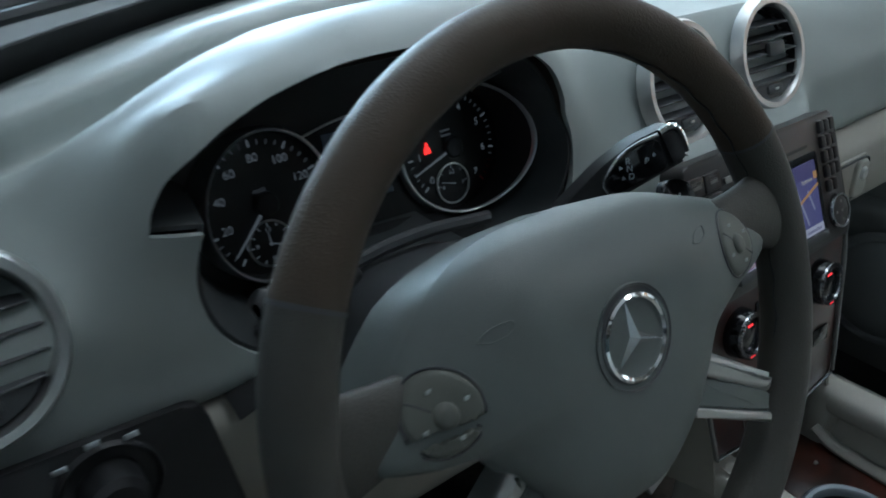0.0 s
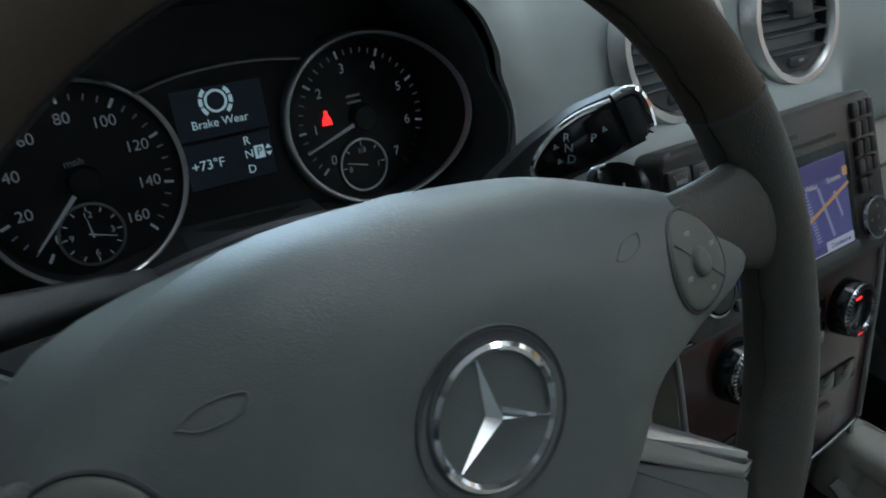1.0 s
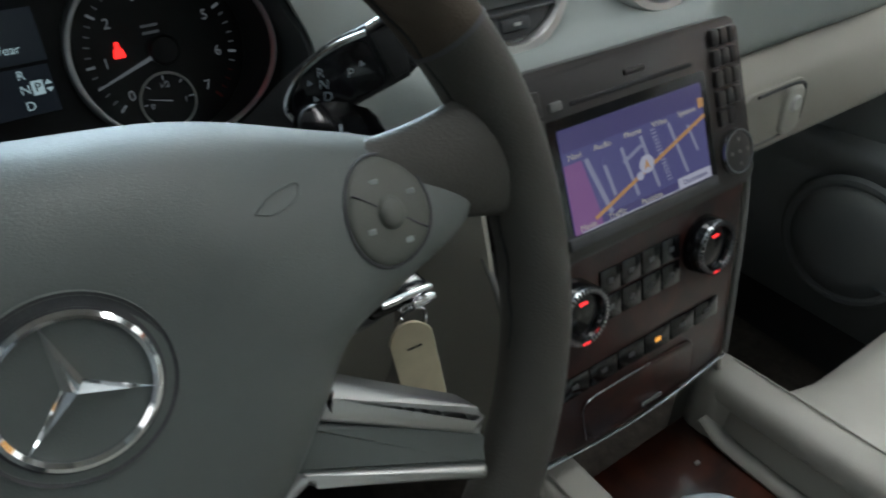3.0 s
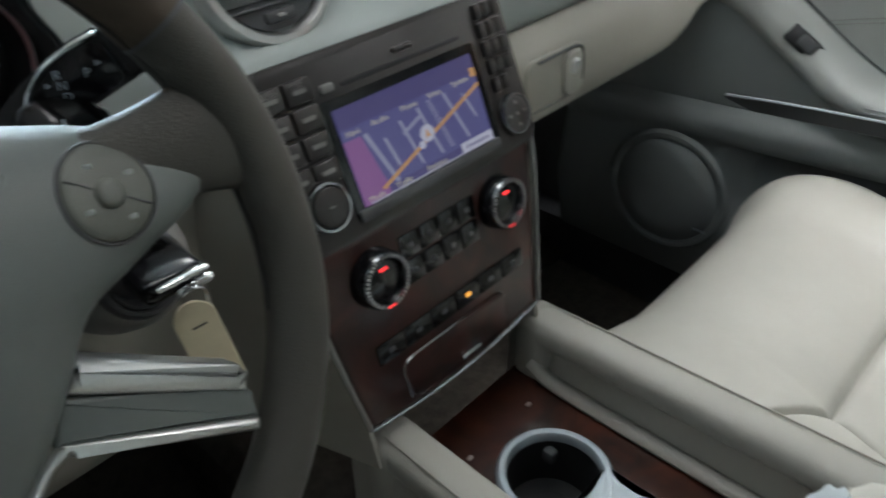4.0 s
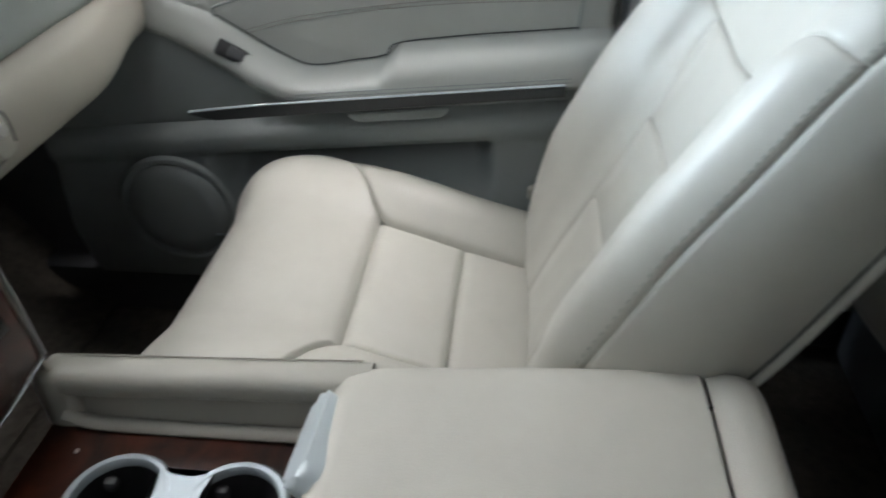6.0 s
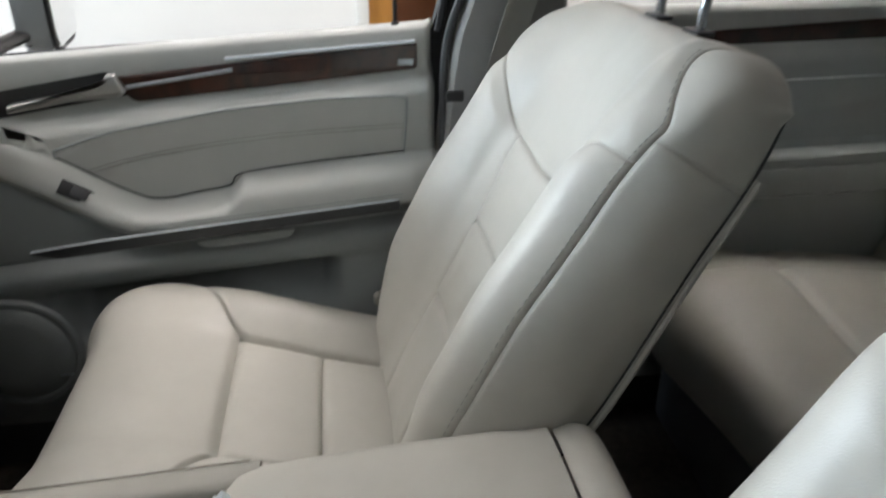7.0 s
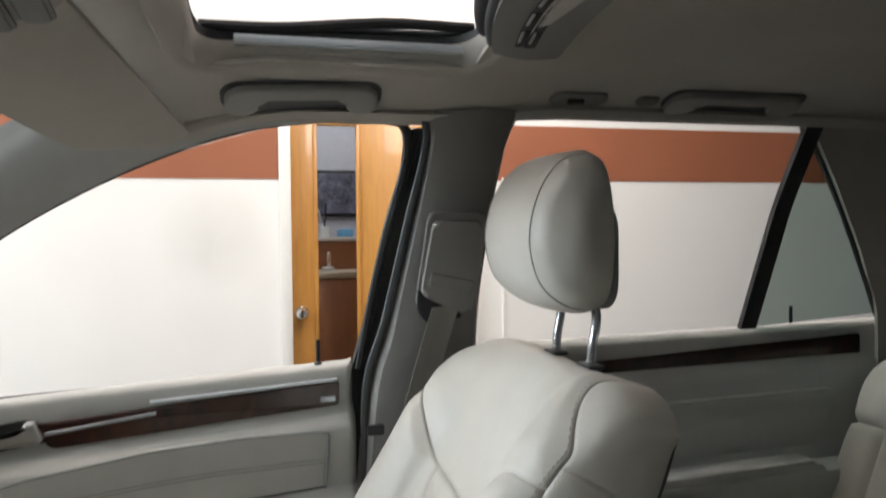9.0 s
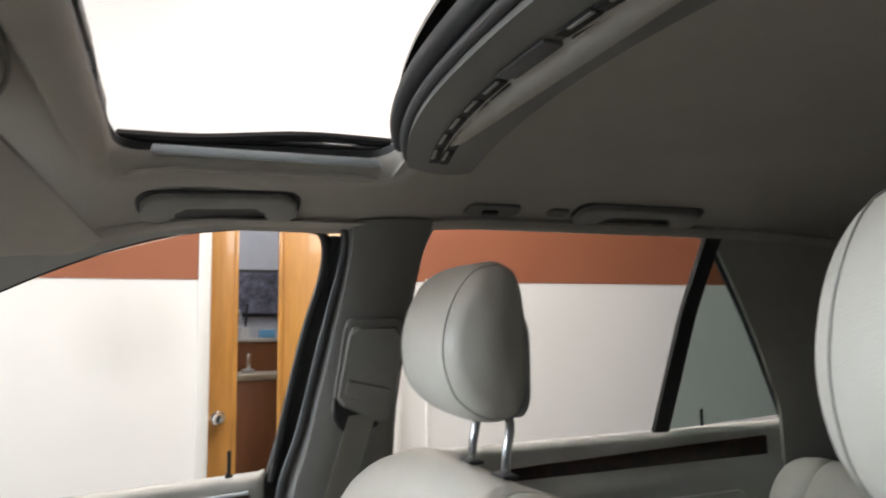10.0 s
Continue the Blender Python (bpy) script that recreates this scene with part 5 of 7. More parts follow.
def air_vent(name_at, rx, normal, label):
    v = thing("air_vent", name_at, label, "air vent", "round dash vents")
    m = basis(name_at, rx, Vector(normal).cross(Vector(rx)))
    part("ring", moved(lathe([(0.0445, -0.012), (0.0455, 0.002), (0.048, 0.006), (0.053, 0.006), (0.0555, 0.002), (0.0565, -0.006)], None, 56), m), SATIN, v, "satin silver ring")
    part("barrel", moved(lathe([(0.0450, 0.0), (0.0440, -0.035), (0.0, -0.036)], None, 40), m), BLACK_MATT, v, "dark vent barrel")
    for k in range(5):
        z = 0.030 - 0.0135 * k
        w = 2 * math.sqrt(max(0.0, 0.0435 ** 2 - z * z))
        part("slat", moved(rbox((0, z, -0.006), (w, 0.0018, 0.020), 0.0008, 1, None), m @ Matrix.Translation((0, z, -0.006)) @ Matrix.Rotation(radians(18), 4, "X") @ Matrix.Translation((0, -z, 0.006))), DARK_GREY, v, "grey vent slat")
    part("tab", moved(rbox((0.004, 0.004, 0.004), (0.026, 0.014, 0.006), 0.002), m), DARK_GREY, v, "grey adjusting tab")
    part("lower_web", moved(prism([(x, max(-0.0435 + 1e-4, -math.sqrt(max(0, 0.0440 ** 2 - x * x)))) for x in [lerp(-0.034, 0.034, i / 16) for i in range(17)]][::1] + [(0.034, -0.0275), (-0.034, -0.0275)], 0.004), m @ Matrix.Translation((0, 0, -0.003))), DARK_GREY, v, "grey web below the slats")
    tw = part("thumbwheel", moved(rbox((0.0, -0.0345, 0.001), (0.026, 0.009, 0.006), 0.0035), m), DARK_GREY, v, "thumbwheel")
    part("mark", moved(rbox((0.0, -0.0345, 0.0043), (0.006, 0.002, 0.0008), 0.0003), m), SATIN, tw, "light mark")
    return v


air_vent((-0.081, 0.597, 0.794), (1, 0.02, 0), (-0.12, -0.92, 0.34), "round centre dash vent with a silver ring")
air_vent((0.063, 0.600, 0.796), (1, -0.02, 0), (-0.02, -0.92, 0.34), "round centre dash vent with a silver ring")
air_vent((-0.655, 0.604, 0.764), (1, 0.05, 0), (-0.05, -0.93, 0.36), "round side dash vent with a silver ring")


# ---------------------------------------------------------------- steering wheel
WT = radians(22)
WM = Matrix(((1, 0, 0, -0.391), (0, math.sin(WT), -math.cos(WT), 0.421), (0, math.cos(WT), math.sin(WT), 0.769), (0, 0, 0, 1)))
RC_X, RC_Y, RR, RT = 0.002, -0.018, 0.1712, 0.0150
wheel = thing("steering_wheel", (-0.391, 0.421, 0.769), "grey four-spoke leather steering wheel with a round emblem", "steering wheel")


def rim_arc(a0, a1, n, rt=RT):
    def fn(u, v):
        a = radians(lerp(a0, a1, u))
        b = 2 * math.pi * v
        # the hand grips at ten and two are a little thicker
        g = rt * (1 + 0.07 * math.exp(-((math.degrees(a) % 360 - 158) / 16) ** 2) + 0.07 * math.exp(-((math.degrees(a) % 360 - 22) / 16) ** 2))
        r = RR + g * 0.98 * math.cos(b)
        return (RC_X + r * math.cos(a), RC_Y + r * math.sin(a), g * 1.08 * math.sin(b))
    return moved(grid(fn, n, 18, wrap_v=True), WM)


rim = part("rim", rim_arc(29, 151, 60), RIM, wheel, "dark leather top of the wheel rim", angle=80)
part("grip", rim_arc(-60, 28.6, 50), GRIP, wheel, "leather side grip of the rim", angle=80)
part("grip", rim_arc(151.4, 240, 50), GRIP, wheel, "leather side grip of the rim", angle=80)
part("lower_rim", rim_arc(240.4, 299.6, 30), RIM, wheel, "leather bottom of the rim", angle=80)
for a in (28.8, 151.2, 240.2, 299.8):
    part("rim_seam", rim_arc(a - 0.35, a + 0.35, 2, RT + 0.0005), DARK_GREY, wheel, "thin seam line in the rim leather")
for sg in (0, 1):
    th = []
    for k in range(22):
        a = radians(-18 + 4.6 * k if sg == 0 else 198 - 4.6 * k)
        th.append((RC_X + (RR - RT - 0.0003) * math.cos(a), RC_Y + (RR - RT - 0.0003) * math.sin(a), 0.001 + 0.0015 * (k % 2)))
    part("stitching", moved(tube(th, 0.0006, 6, n=84), WM), BLACK, wheel, "dark cross stitching inside the rim")

# airbag cover: a domed outline
HUB_PTS = [(-0.004, 0.0640), (0.045, 0.0580), (0.085, 0.0455), (0.122, 0.030), (0.146, 0.001), (0.110, -0.017), (0.083, -0.027), (0.066, -0.046), (0.046, -0.068), (0.018, -0.088), (-0.006, -0.092), (-0.030, -0.088), (-0.058, -0.068), (-0.078, -0.046), (-0.095, -0.027), (-0.124, -0.020), (-0.148, -0.006), (-0.124, 0.021), (-0.092, 0.0490), (-0.055, 0.0625)]


def hub_outline(k):
    pts = [(x, y, 0) for x, y in HUB_PTS]
    return spline(pts + [pts[0]], k)


def hub_height(x, y, r):
    """Height of the airbag cover; r runs from the middle to its outline. The top rolls off softly."""
    soft = smoothstep(-0.01, 0.05, y)
    edge = lerp(max(0.0, 1 - r ** 5) ** 0.42, max(0.0, 1 - r ** 3.2) ** 0.55, soft)
    wing = 0.012 * smoothstep(0.045, 0.120, abs(x + 0.006))
    return 0.002 + (0.029 - wing) * edge - 2.4 * max(0.0, y) ** 2 * r * r


def hub(u, v):
    o = hub_outline(u)
    c = Vector((-0.006, -0.004, 0))
    p = c.lerp(o, v)
    return Vector((p.x, p.y, hub_height(p.x, p.y, v)))


bmh = grid(hub, 96, 26, wrap_u=True)
bmesh.ops.remove_doubles(bmh, verts=bmh.verts, dist=1e-5)
hubp = part("airbag_cover", moved(bmh, WM), HUB, wheel, "smooth grey airbag cover", angle=80)


def hub_back(u, v):
    o = hub_outline(u)
    c = Vector((-0.006, -0.004, 0))
    wide = smoothstep(0.0, -0.09, o.x) * smoothstep(-0.03, 0.01, o.y) * smoothstep(0.066, 0.040, o.y)
    p = c.lerp(o, lerp(0.985, lerp(0.93, 1.10, wide), v))
    z0 = hub_height(o.x, o.y, 1.0)
    return Vector((p.x, p.y, lerp(z0 + 0.001, lerp(-0.035, -0.022, wide), v ** 1.5)))


part("hub_back", moved(grid(hub_back, 80, 4, wrap_u=True), WM), HUB, wheel, "grey rear of the wheel hub", angle=60)


def hub_z(x, y):
    """Height of the cover at a place."""
    c = Vector((-0.006, -0.004))
    d = Vector((x, y)) - c
    if d.length < 1e-4:
        return 0.031
    ang = math.atan2(d.y, d.x)
    # distance to the outline along that ray
    lim = 0.1
    for k in range(96):
        p, q = hub_outline(k / 96) - c.to_3d(), hub_outline((k + 1) / 96) - c.to_3d()
        a0, a1 = math.atan2(p.y, p.x), math.atan2(q.y, q.x)
        lo, hi = min(a0, a1), max(a0, a1)
        if lo <= ang <= hi and hi - lo < 1:
            lim = p.lerp(q, (ang - a0) / (a1 - a0) if a1 != a0 else 0).length
            break
    r = min(1.0, d.length / lim)
    return hub_height(x, y, r)


# upper spokes: leather arms from cover to rim
for sg in (1, -1):
    def spoke(u, v, sg=sg):
        a = lerp(0.100, 0.160, v)
        hw = lerp(0.018, 0.027, v ** 2.2)
        cy = lerp(0.018, 0.017, v) - (0.012 if sg < 0 else 0.0)
        b = 2 * math.pi * u
        return (sg * a - 0.004 * (sg < 0), cy + hw * math.cos(b), 0.002 + 0.010 * math.sin(b))
    part("upper_spoke", moved(grid(spoke, 24, 10, wrap_u=True), WM), GRIP, wheel, "leather upper spoke", angle=80)
    # lower spokes with silver trims
    def plate(pts, t, r, lift, sg=sg):
        return prism([(sg * x - (0.012 if sg < 0 else 0), y) for x, y in round_poly(pts, 0.003, 3)][::sg], t, WM @ Matrix.Translation((0, 0, lift)), r, 4)
    part("spoke_trim", plate([(0.0640, -0.0370), (0.1260, -0.0790), (0.1235, -0.0915), (0.0585, -0.0515)], 0.018, 0.0055, -0.006), SATIN, wheel, "satin silver spoke trim")
    part("lower_spoke", plate([(0.0560, -0.0500), (0.1250, -0.0900), (0.1240, -0.1062), (0.0470, -0.0685)], 0.015, 0.003, -0.006), HUB, wheel, "grey lower spoke")
    part("spoke_trim", plate([(0.0480, -0.0670), (0.1240, -0.1045), (0.1215, -0.1110), (0.0500, -0.0735)], 0.017, 0.003, -0.006), SATIN, wheel, "satin silver lower trim")
    curl = [(0.0500, -0.0700), (0.0420, -0.0735), (0.0330, -0.0815), (0.0220, -0.0905), (0.0060, -0.0965)]
    part("spoke_trim", moved(tube([(sg * x - (0.012 if sg < 0 else 0), y, 0.0085) for x, y in curl], 0.0030, 10, n=60, flat=0.8), WM), SATIN, wheel, "satin silver lower trim")

# button pads
def pad_face(cx, cy, rx, ry, lift, round_off):
    """A key that follows the swell of the cover and rounds off at its edge."""
    def fn(u, v):
        a = 2 * math.pi * u
        r = min(1.0, v * 1.12)
        x, y = cx + rx * r * math.cos(a), cy + ry * r * math.sin(a)
        h = lift * max(0.0, 1 - r ** round_off) ** 0.5 if v < 0.9 else -0.003 * (v > 0.95)
        return (x, y, hub_z(x, y) + h)
    bm = grid(fn, 40, 12, wrap_u=True)
    bmesh.ops.remove_doubles(bm, verts=bm.verts, dist=1e-6)
    return moved(bm, WM)


PAD = material("pad_plastic", (0.104, 0.108, 0.092), 0.5, vary=0.05, bump=0.2, bump_scale=1200)
for sg, px, py in ((1, 0.1025, 0.0122), (-1, -0.1105, 0.0050)):
    def lay(pts, h):
        return [(px + x, py + y, hub_z(px + x, py + y) + h) for x, y in pts]
    pad = part("button_pad", pad_face(px, py, 0.0176, 0.0188, 0.0022, 8), PAD, wheel, "round four-way button pad", angle=70)
    rim_ = [(0.0180 * math.cos(k * math.pi / 12), 0.0192 * math.sin(k * math.pi / 12)) for k in range(24)]
    part("pad_gap", moved(tube(lay(rim_, 0.0002), 0.0007, 6, closed=True, n=72), WM), DARK_GREY, pad, "dark gap round the pad")
    part("centre_key", pad_face(px, py, 0.0060, 0.0062, 0.0050, 4), PAD, pad)
    for a in (-35, 145):
        ca, sa = math.cos(radians(a)), math.sin(radians(a))
        part("key_gap", moved(tube(lay([(0.0062 * ca, 0.0062 * sa), (0.0110 * ca, 0.0118 * sa), (0.0162 * ca, 0.0172 * sa)], 0.0021), 0.0004, 6), WM), DARK_GREY, pad, "thin dark gap between keys")
    for dx, dy in ((-0.003, 0.0112), (0.004, -0.0112), (0.0104, 0.0040), (-0.0104, -0.0035)):
        part("symbol", moved(rbox(lay([(dx, dy)], 0.0023)[0], (0.0034, 0.0020, 0.0006), 0.0003, 1), WM), DASH, pad, "pale key symbol")
for sg, px in ((1, 0.064), (-1, -0.078)):
    sym = [(px + dx, y) for dx, y in ((-0.009, 0.0275), (-0.002, 0.0312), (0.008, 0.0318), (0.006, 0.0275), (-0.003, 0.0258), (-0.009, 0.0275))]
    part("horn_symbol", moved(tube([(x, y, hub_z(x, y) + 0.0002) for x, y in sym], 0.0004, 6, n=40), WM), HUB, hubp, "faint embossed horn symbol")
part("airbag_lettering", moved(join(*[rbox((-0.012 + 0.0055 * k, -0.036 - 0.001 * k, 0.0300), (0.0036, 0.004, 0.0008), 0.0003, 1) for k in range(6)]), WM), DASH, hubp, "small embossed letters as bars")

# the round emblem with three arms
em = WM @ Matrix.Translation((-0.006, 0.0, 0.0300))
emb = part("emblem_dish", moved(lathe([(0.0, -0.0006), (0.019, -0.0006), (0.0235, 0.0004), (0.0262, 0.0014), (0.0268, -0.002)], None, 48), em), HUB, wheel, "shallow grey dish behind the emblem")
part("emblem_groove", moved(lathe([(0.0223, 0.0012), (0.0235, 0.0008), (0.0252, 0.0010), (0.0262, 0.0018)], None, 56), em), DARK_GREY, emb, "dark groove round the emblem")
part("emblem_ring", moved(lathe([(0.0188, 0.0), (0.0192, 0.0024), (0.0204, 0.0034), (0.0218, 0.0026), (0.0224, 0.0004)], None, 64), em), CHROME, emb, "polished chrome ring")
for a in (98, 218, 338):
    ca, sa = math.cos(radians(a)), math.sin(radians(a))
    bm = bmesh.new()
    tip = bm.verts.new((0.0200 * ca, 0.0200 * sa, 0.0012))
    mid = bm.verts.new((0, 0, 0.0048))
    l = bm.verts.new((0.0034 * math.cos(radians(a + 60)), 0.0034 * math.sin(radians(a + 60)), 0.0010))
    r = bm.verts.new((0.0034 * math.cos(radians(a - 60)), 0.0034 * math.sin(radians(a - 60)), 0.0010))
    bm.faces.new((tip, mid, l))
    bm.faces.new((tip, r, mid))
    bm.faces.new((tip, l, r))
    bm.faces.new((mid, r, l))
    part("emblem_arm", moved(bm, em), CHROME, emb, "faceted chrome arm", smooth=False)

# ---------------------------------------------------------------- steering column
col = thing("steering_column", (-0.391, 0.52, 0.72), "grey steering column shroud with stalks", "steering column")
cm = WM


def shroud(u, v):
    a = 2 * math.pi * u
    w, h = lerp(0.062, 0.075, v), lerp(0.050, 0.062, v)
    x = w * math.copysign(abs(math.cos(a)) ** 0.7, math.cos(a))
    y = h * math.copysign(abs(math.sin(a)) ** 0.7, math.sin(a)) - 0.012
    return cm @ Vector((x, y - 0.02 * v, lerp(-0.040, -0.19, v)))


part("shroud", grid(shroud, 36, 10, wrap_u=True), DARK_GREY, col, "grey column shroud", angle=60)
# black gaiter under the instruments
part("gaiter", grid(lambda u, v: (lerp(WHX - 0.15, WHX + 0.15, u), lerp(0.575, 0.66, v), 0.690 + 0.030 * math.sin(math.pi * u) - 0.02 * (1 - v)), 20, 6), BLACK_MATT, col, "black gaiter above the column")
for k, h in enumerate((0.0, 0.012)):
    part("gaiter_fold", tube([(WHX - 0.115, 0.600 + 0.012 * k, 0.690 + h), (WHX - 0.06, 0.585 + 0.012 * k, 0.722 + h), (WHX, 0.580 + 0.012 * k, 0.732 + h), (WHX + 0.07, 0.585 + 0.012 * k, 0.722 + h)], 0.005, 8, n=40), DARK_GREY, col, "rounded fold of the gaiter")


# gear selector stalk on the right of the column
def stalk_body(pts, w0, w1, h, n=16, material_=BLACK, name="stalk", label="", parent=col):
    def fn(u, v):
        p = spline(pts, v)
        d = (spline(pts, min(1, v + 0.02)) - spline(pts, max(0, v - 0.02))).normalized()
        side = d.cross(Vector((0, -0.55, 0.83))).normalized()
        up_ = side.cross(d)
        a = 2 * math.pi * u
        end = math.sqrt(max(0.0, 1 - max(0.0, (v - 0.93) / 0.07) ** 2)) if v > 0.93 else 1.0
        w = lerp(w0, w1, v) * (0.35 + 0.65 * end)
        return p + side * w * math.copysign(abs(math.cos(a)) ** 0.6, math.cos(a)) + up_ * h * (0.35 + 0.65 * end) * math.copysign(abs(math.sin(a)) ** 0.6, math.sin(a))
    bm = grid(fn, 24, n, wrap_u=True)
    return part(name, bm, material_, parent, label, angle=60)


sm = basis((-0.2475, 0.508, 0.7935), (0.86, -0.36, 0.42), (-0.25, 0.45, 0.85)) @ Matrix.Scale(0.92, 4)
sel = part("gear_selector", moved(prism(round_poly([(-0.075, -0.016), (-0.030, -0.0165), (0.030, -0.0150), (0.0345, -0.011), (0.0345, 0.009), (0.030, 0.0150), (0.0, 0.0165), (-0.030, 0.011), (-0.075, -0.004)], 0.006, 4), 0.024, Matrix.Translation((0, 0, -0.024)), 0.008, 4), sm), BLACK, col, "black gear selector stalk with silver trim")
part("selector_face", moved(prism(round_poly([(-0.030, -0.0125), (0.016, -0.0135), (0.016, 0.0105), (-0.004, 0.0120), (-0.024, 0.007), (-0.033, -0.002)], 0.006, 4), 0.0016, None, 0.0006, 2), sm), PIANO, sel, "gloss black selector face")
part("selector_trim", moved(tube([(0.017, 0.0125, 0.0012), (0.0, 0.0136, 0.0012), (-0.016, 0.0110, 0.0012), (-0.028, 0.005, 0.001), (-0.0345, -0.002, 0.0), (-0.034, -0.009, 0.0)], 0.0018, 8, n=40), sm), CHROME, sel, "chrome edge line")
part("selector_end", moved(prism(round_poly([(0.0185, -0.0130), (0.029, -0.0125), (0.031, 0.0), (0.029, 0.0105), (0.0185, 0.0115)], 0.002, 3), 0.003, None, 0.001, 2), sm), BLACK, sel, "black park button")
part("selector_cap", moved(tube([(0.0185, 0.0135, 0.001), (0.027, 0.0140, 0.001), (0.0325, 0.010, 0.0), (0.0345, 0.0, -0.002), (0.0335, -0.010, -0.003)], 0.0026, 8, n=30), sm), CHROME, sel, "chrome edge of the button")
for txt, dx, dy in (("R", -0.0115, 0.0055), ("N", -0.0125, 0.0), ("D", -0.0135, -0.0060), ("P", 0.0015, -0.001)):
    part("selector_letter", letters(txt, 0.0064, sm @ Matrix.Translation((dx, dy, 0.0019)) @ Matrix.Rotation(radians(-25), 4, "Z"), 0.0002), BRUSHED, sel, "white letter", smooth=False)
for dx, dy in ((-0.0185, 0.004), (-0.0195, -0.004), (0.0085, 0.001)):
    part("selector_mark", moved(prism([(-0.0015, -0.0012), (0.0015, -0.0012), (0, 0.0015)], 0.0003), sm @ Matrix.Translation((dx, dy, 0.0018))), BRUSHED, sel, "small white arrow", smooth=False)
pad2 = part("shift_paddle", moved(prism(round_poly([(-0.024, -0.020), (0.020, -0.020), (0.017, 0.003), (-0.004, 0.008), (-0.020, 0.006)], 0.007, 4), 0.005, None, 0.002, 2), basis((-0.277, 0.462, 0.796), (0.96, 0.05, -0.25), (0.1, 0.42, 0.9))), PIANO, wheel, "black plus paddle behind the wheel")
part("plus_sign", moved(join(rbox((0, 0, 0), (0.007, 0.0010, 0.0006), 0), rbox((0, 0, 0), (0.0010, 0.007, 0.0006), 0)), basis((-0.275, 0.4595, 0.797), (0.96, 0.05, -0.25), (0.1, 0.42, 0.9)) @ Matrix.Translation((-0.006, -0.005, 0.0035))), BRUSHED, pad2, "plus sign", smooth=False)
pad3 = part("shift_paddle", moved(prism(round_poly([(0.018, -0.020), (-0.022, -0.016), (-0.018, 0.010), (0.004, 0.016), (0.016, 0.010)], 0.008, 4), 0.005, None, 0.002, 2), basis((-0.530, 0.462, 0.756), (0.96, -0.05, 0.25), (0.1, 0.42, 0.9))), BLACK, wheel, "black minus paddle behind the wheel")
part("minus_sign", moved(rbox((0, 0, 0.0055), (0.007, 0.0010, 0.0006), 0), basis((-0.530, 0.462, 0.756), (0.96, -0.05, 0.25), (0.1, 0.42, 0.9))), BRUSHED, pad3, "minus sign", smooth=False)
stalk_body([(-0.450, 0.562, 0.752), (-0.475, 0.553, 0.759), (-0.500, 0.545, 0.765), (-0.522, 0.538, 0.770)], 0.0060, 0.0105, 0.0085, 18, BLACK, "turn_stalk", "black turn signal stalk")
# ignition lock and key
ign = part("ignition_lock", lathe([(0.0, -0.012), (0.0165, -0.012), (0.0185, 0.0), (0.0200, 0.0012), (0.0215, 0.0), (0.023, -0.004)], basis((-0.252, 0.500, 0.681), (1, 0, 0), (0, 0.30, 0.95)), 36), BLACK, col, "round black ignition lock")
part("lock_ring", lathe([(0.0200, -0.002), (0.0215, 0.0024), (0.0235, 0.0026), (0.0262, -0.001), (0.0270, -0.006)], basis((-0.252, 0.4995, 0.681), (1, 0, 0), (0, 0.30, 0.95)), 36), DARK_GREY, ign, "raised grey collar")
part("lock_panel", lathe([(0.0255, 0.002), (0.029, 0.000), (0.036, -0.012), (0.042, -0.030), (0.046, -0.055)], basis((-0.252, 0.504, 0.680), (1, 0, 0), (0, 0.30, 0.95)), 40), PILLAR, col, "grey panel round the ignition lock")
ky = thing("car_key", (-0.258, 0.485, 0.690), "car key in the lock with a paper tag", "key")
kh = part("key_head", rbox((-0.250, 0.478, 0.691), (0.036, 0.030, 0.013), 0.005, 3), PIANO, ky, "black key head")
part("key_trim", rbox((-0.247, 0.4630, 0.6945), (0.030, 0.004, 0.003), 0.0012, 2), CHROME, kh, "chrome key edge")
part("key_trim", rbox((-0.241, 0.4630, 0.6875), (0.022, 0.005, 0.005), 0.002, 2), CHROME, kh, "chrome key end")
part("key_ring", tube([(-0.245 + 0.008 * math.cos(k * math.pi / 4), 0.461 - 0.002 * math.sin(k), 0.679 + 0.009 * math.sin(k * math.pi / 4)) for k in range(8)], 0.0009, 8, closed=True, n=40), CHROME, ky, "split key ring")
tag_pts = round_poly([(-0.011, -0.070), (0.012, -0.072), (0.012, -0.018), (0.004, -0.010), (-0.005, -0.010), (-0.011, -0.018)], 0.003, 3)
TAG = material("card_tag", (0.62, 0.55, 0.38), 0.7, vary=0.10, scale=40, bump=0.1)
kt = part("paper_tag", moved(prism(tag_pts, 0.0015, None, 0.0005, 1), basis((-0.252, 0.460, 0.692), (0.97, -0.2, 0.16), (-0.16, 0.12, 1))), TAG, ky, "cream paper key tag")
part("tag_mark", moved(rbox((0.001, -0.026, 0.0018), (0.008, 0.0012, 0.0004), 0.0001, 1), basis((-0.252, 0.460, 0.692), (0.97, -0.2, 0.16), (-0.16, 0.12, 1))), BLACK, kt, "scribbled bar on the tag")


# ---------------------------------------------------------------- centre stack
XS = -0.0215
XK = -0.029
FACE_UP = Vector((0, 0.40, 0.917))
UNIT_DARK = material("stack_filler", (0.02, 0.019, 0.018), 0.5)
stack = thing("centre_stack", (XC, 0.60, 0.45), "grey centre stack housing between the footwells", "centre stack")


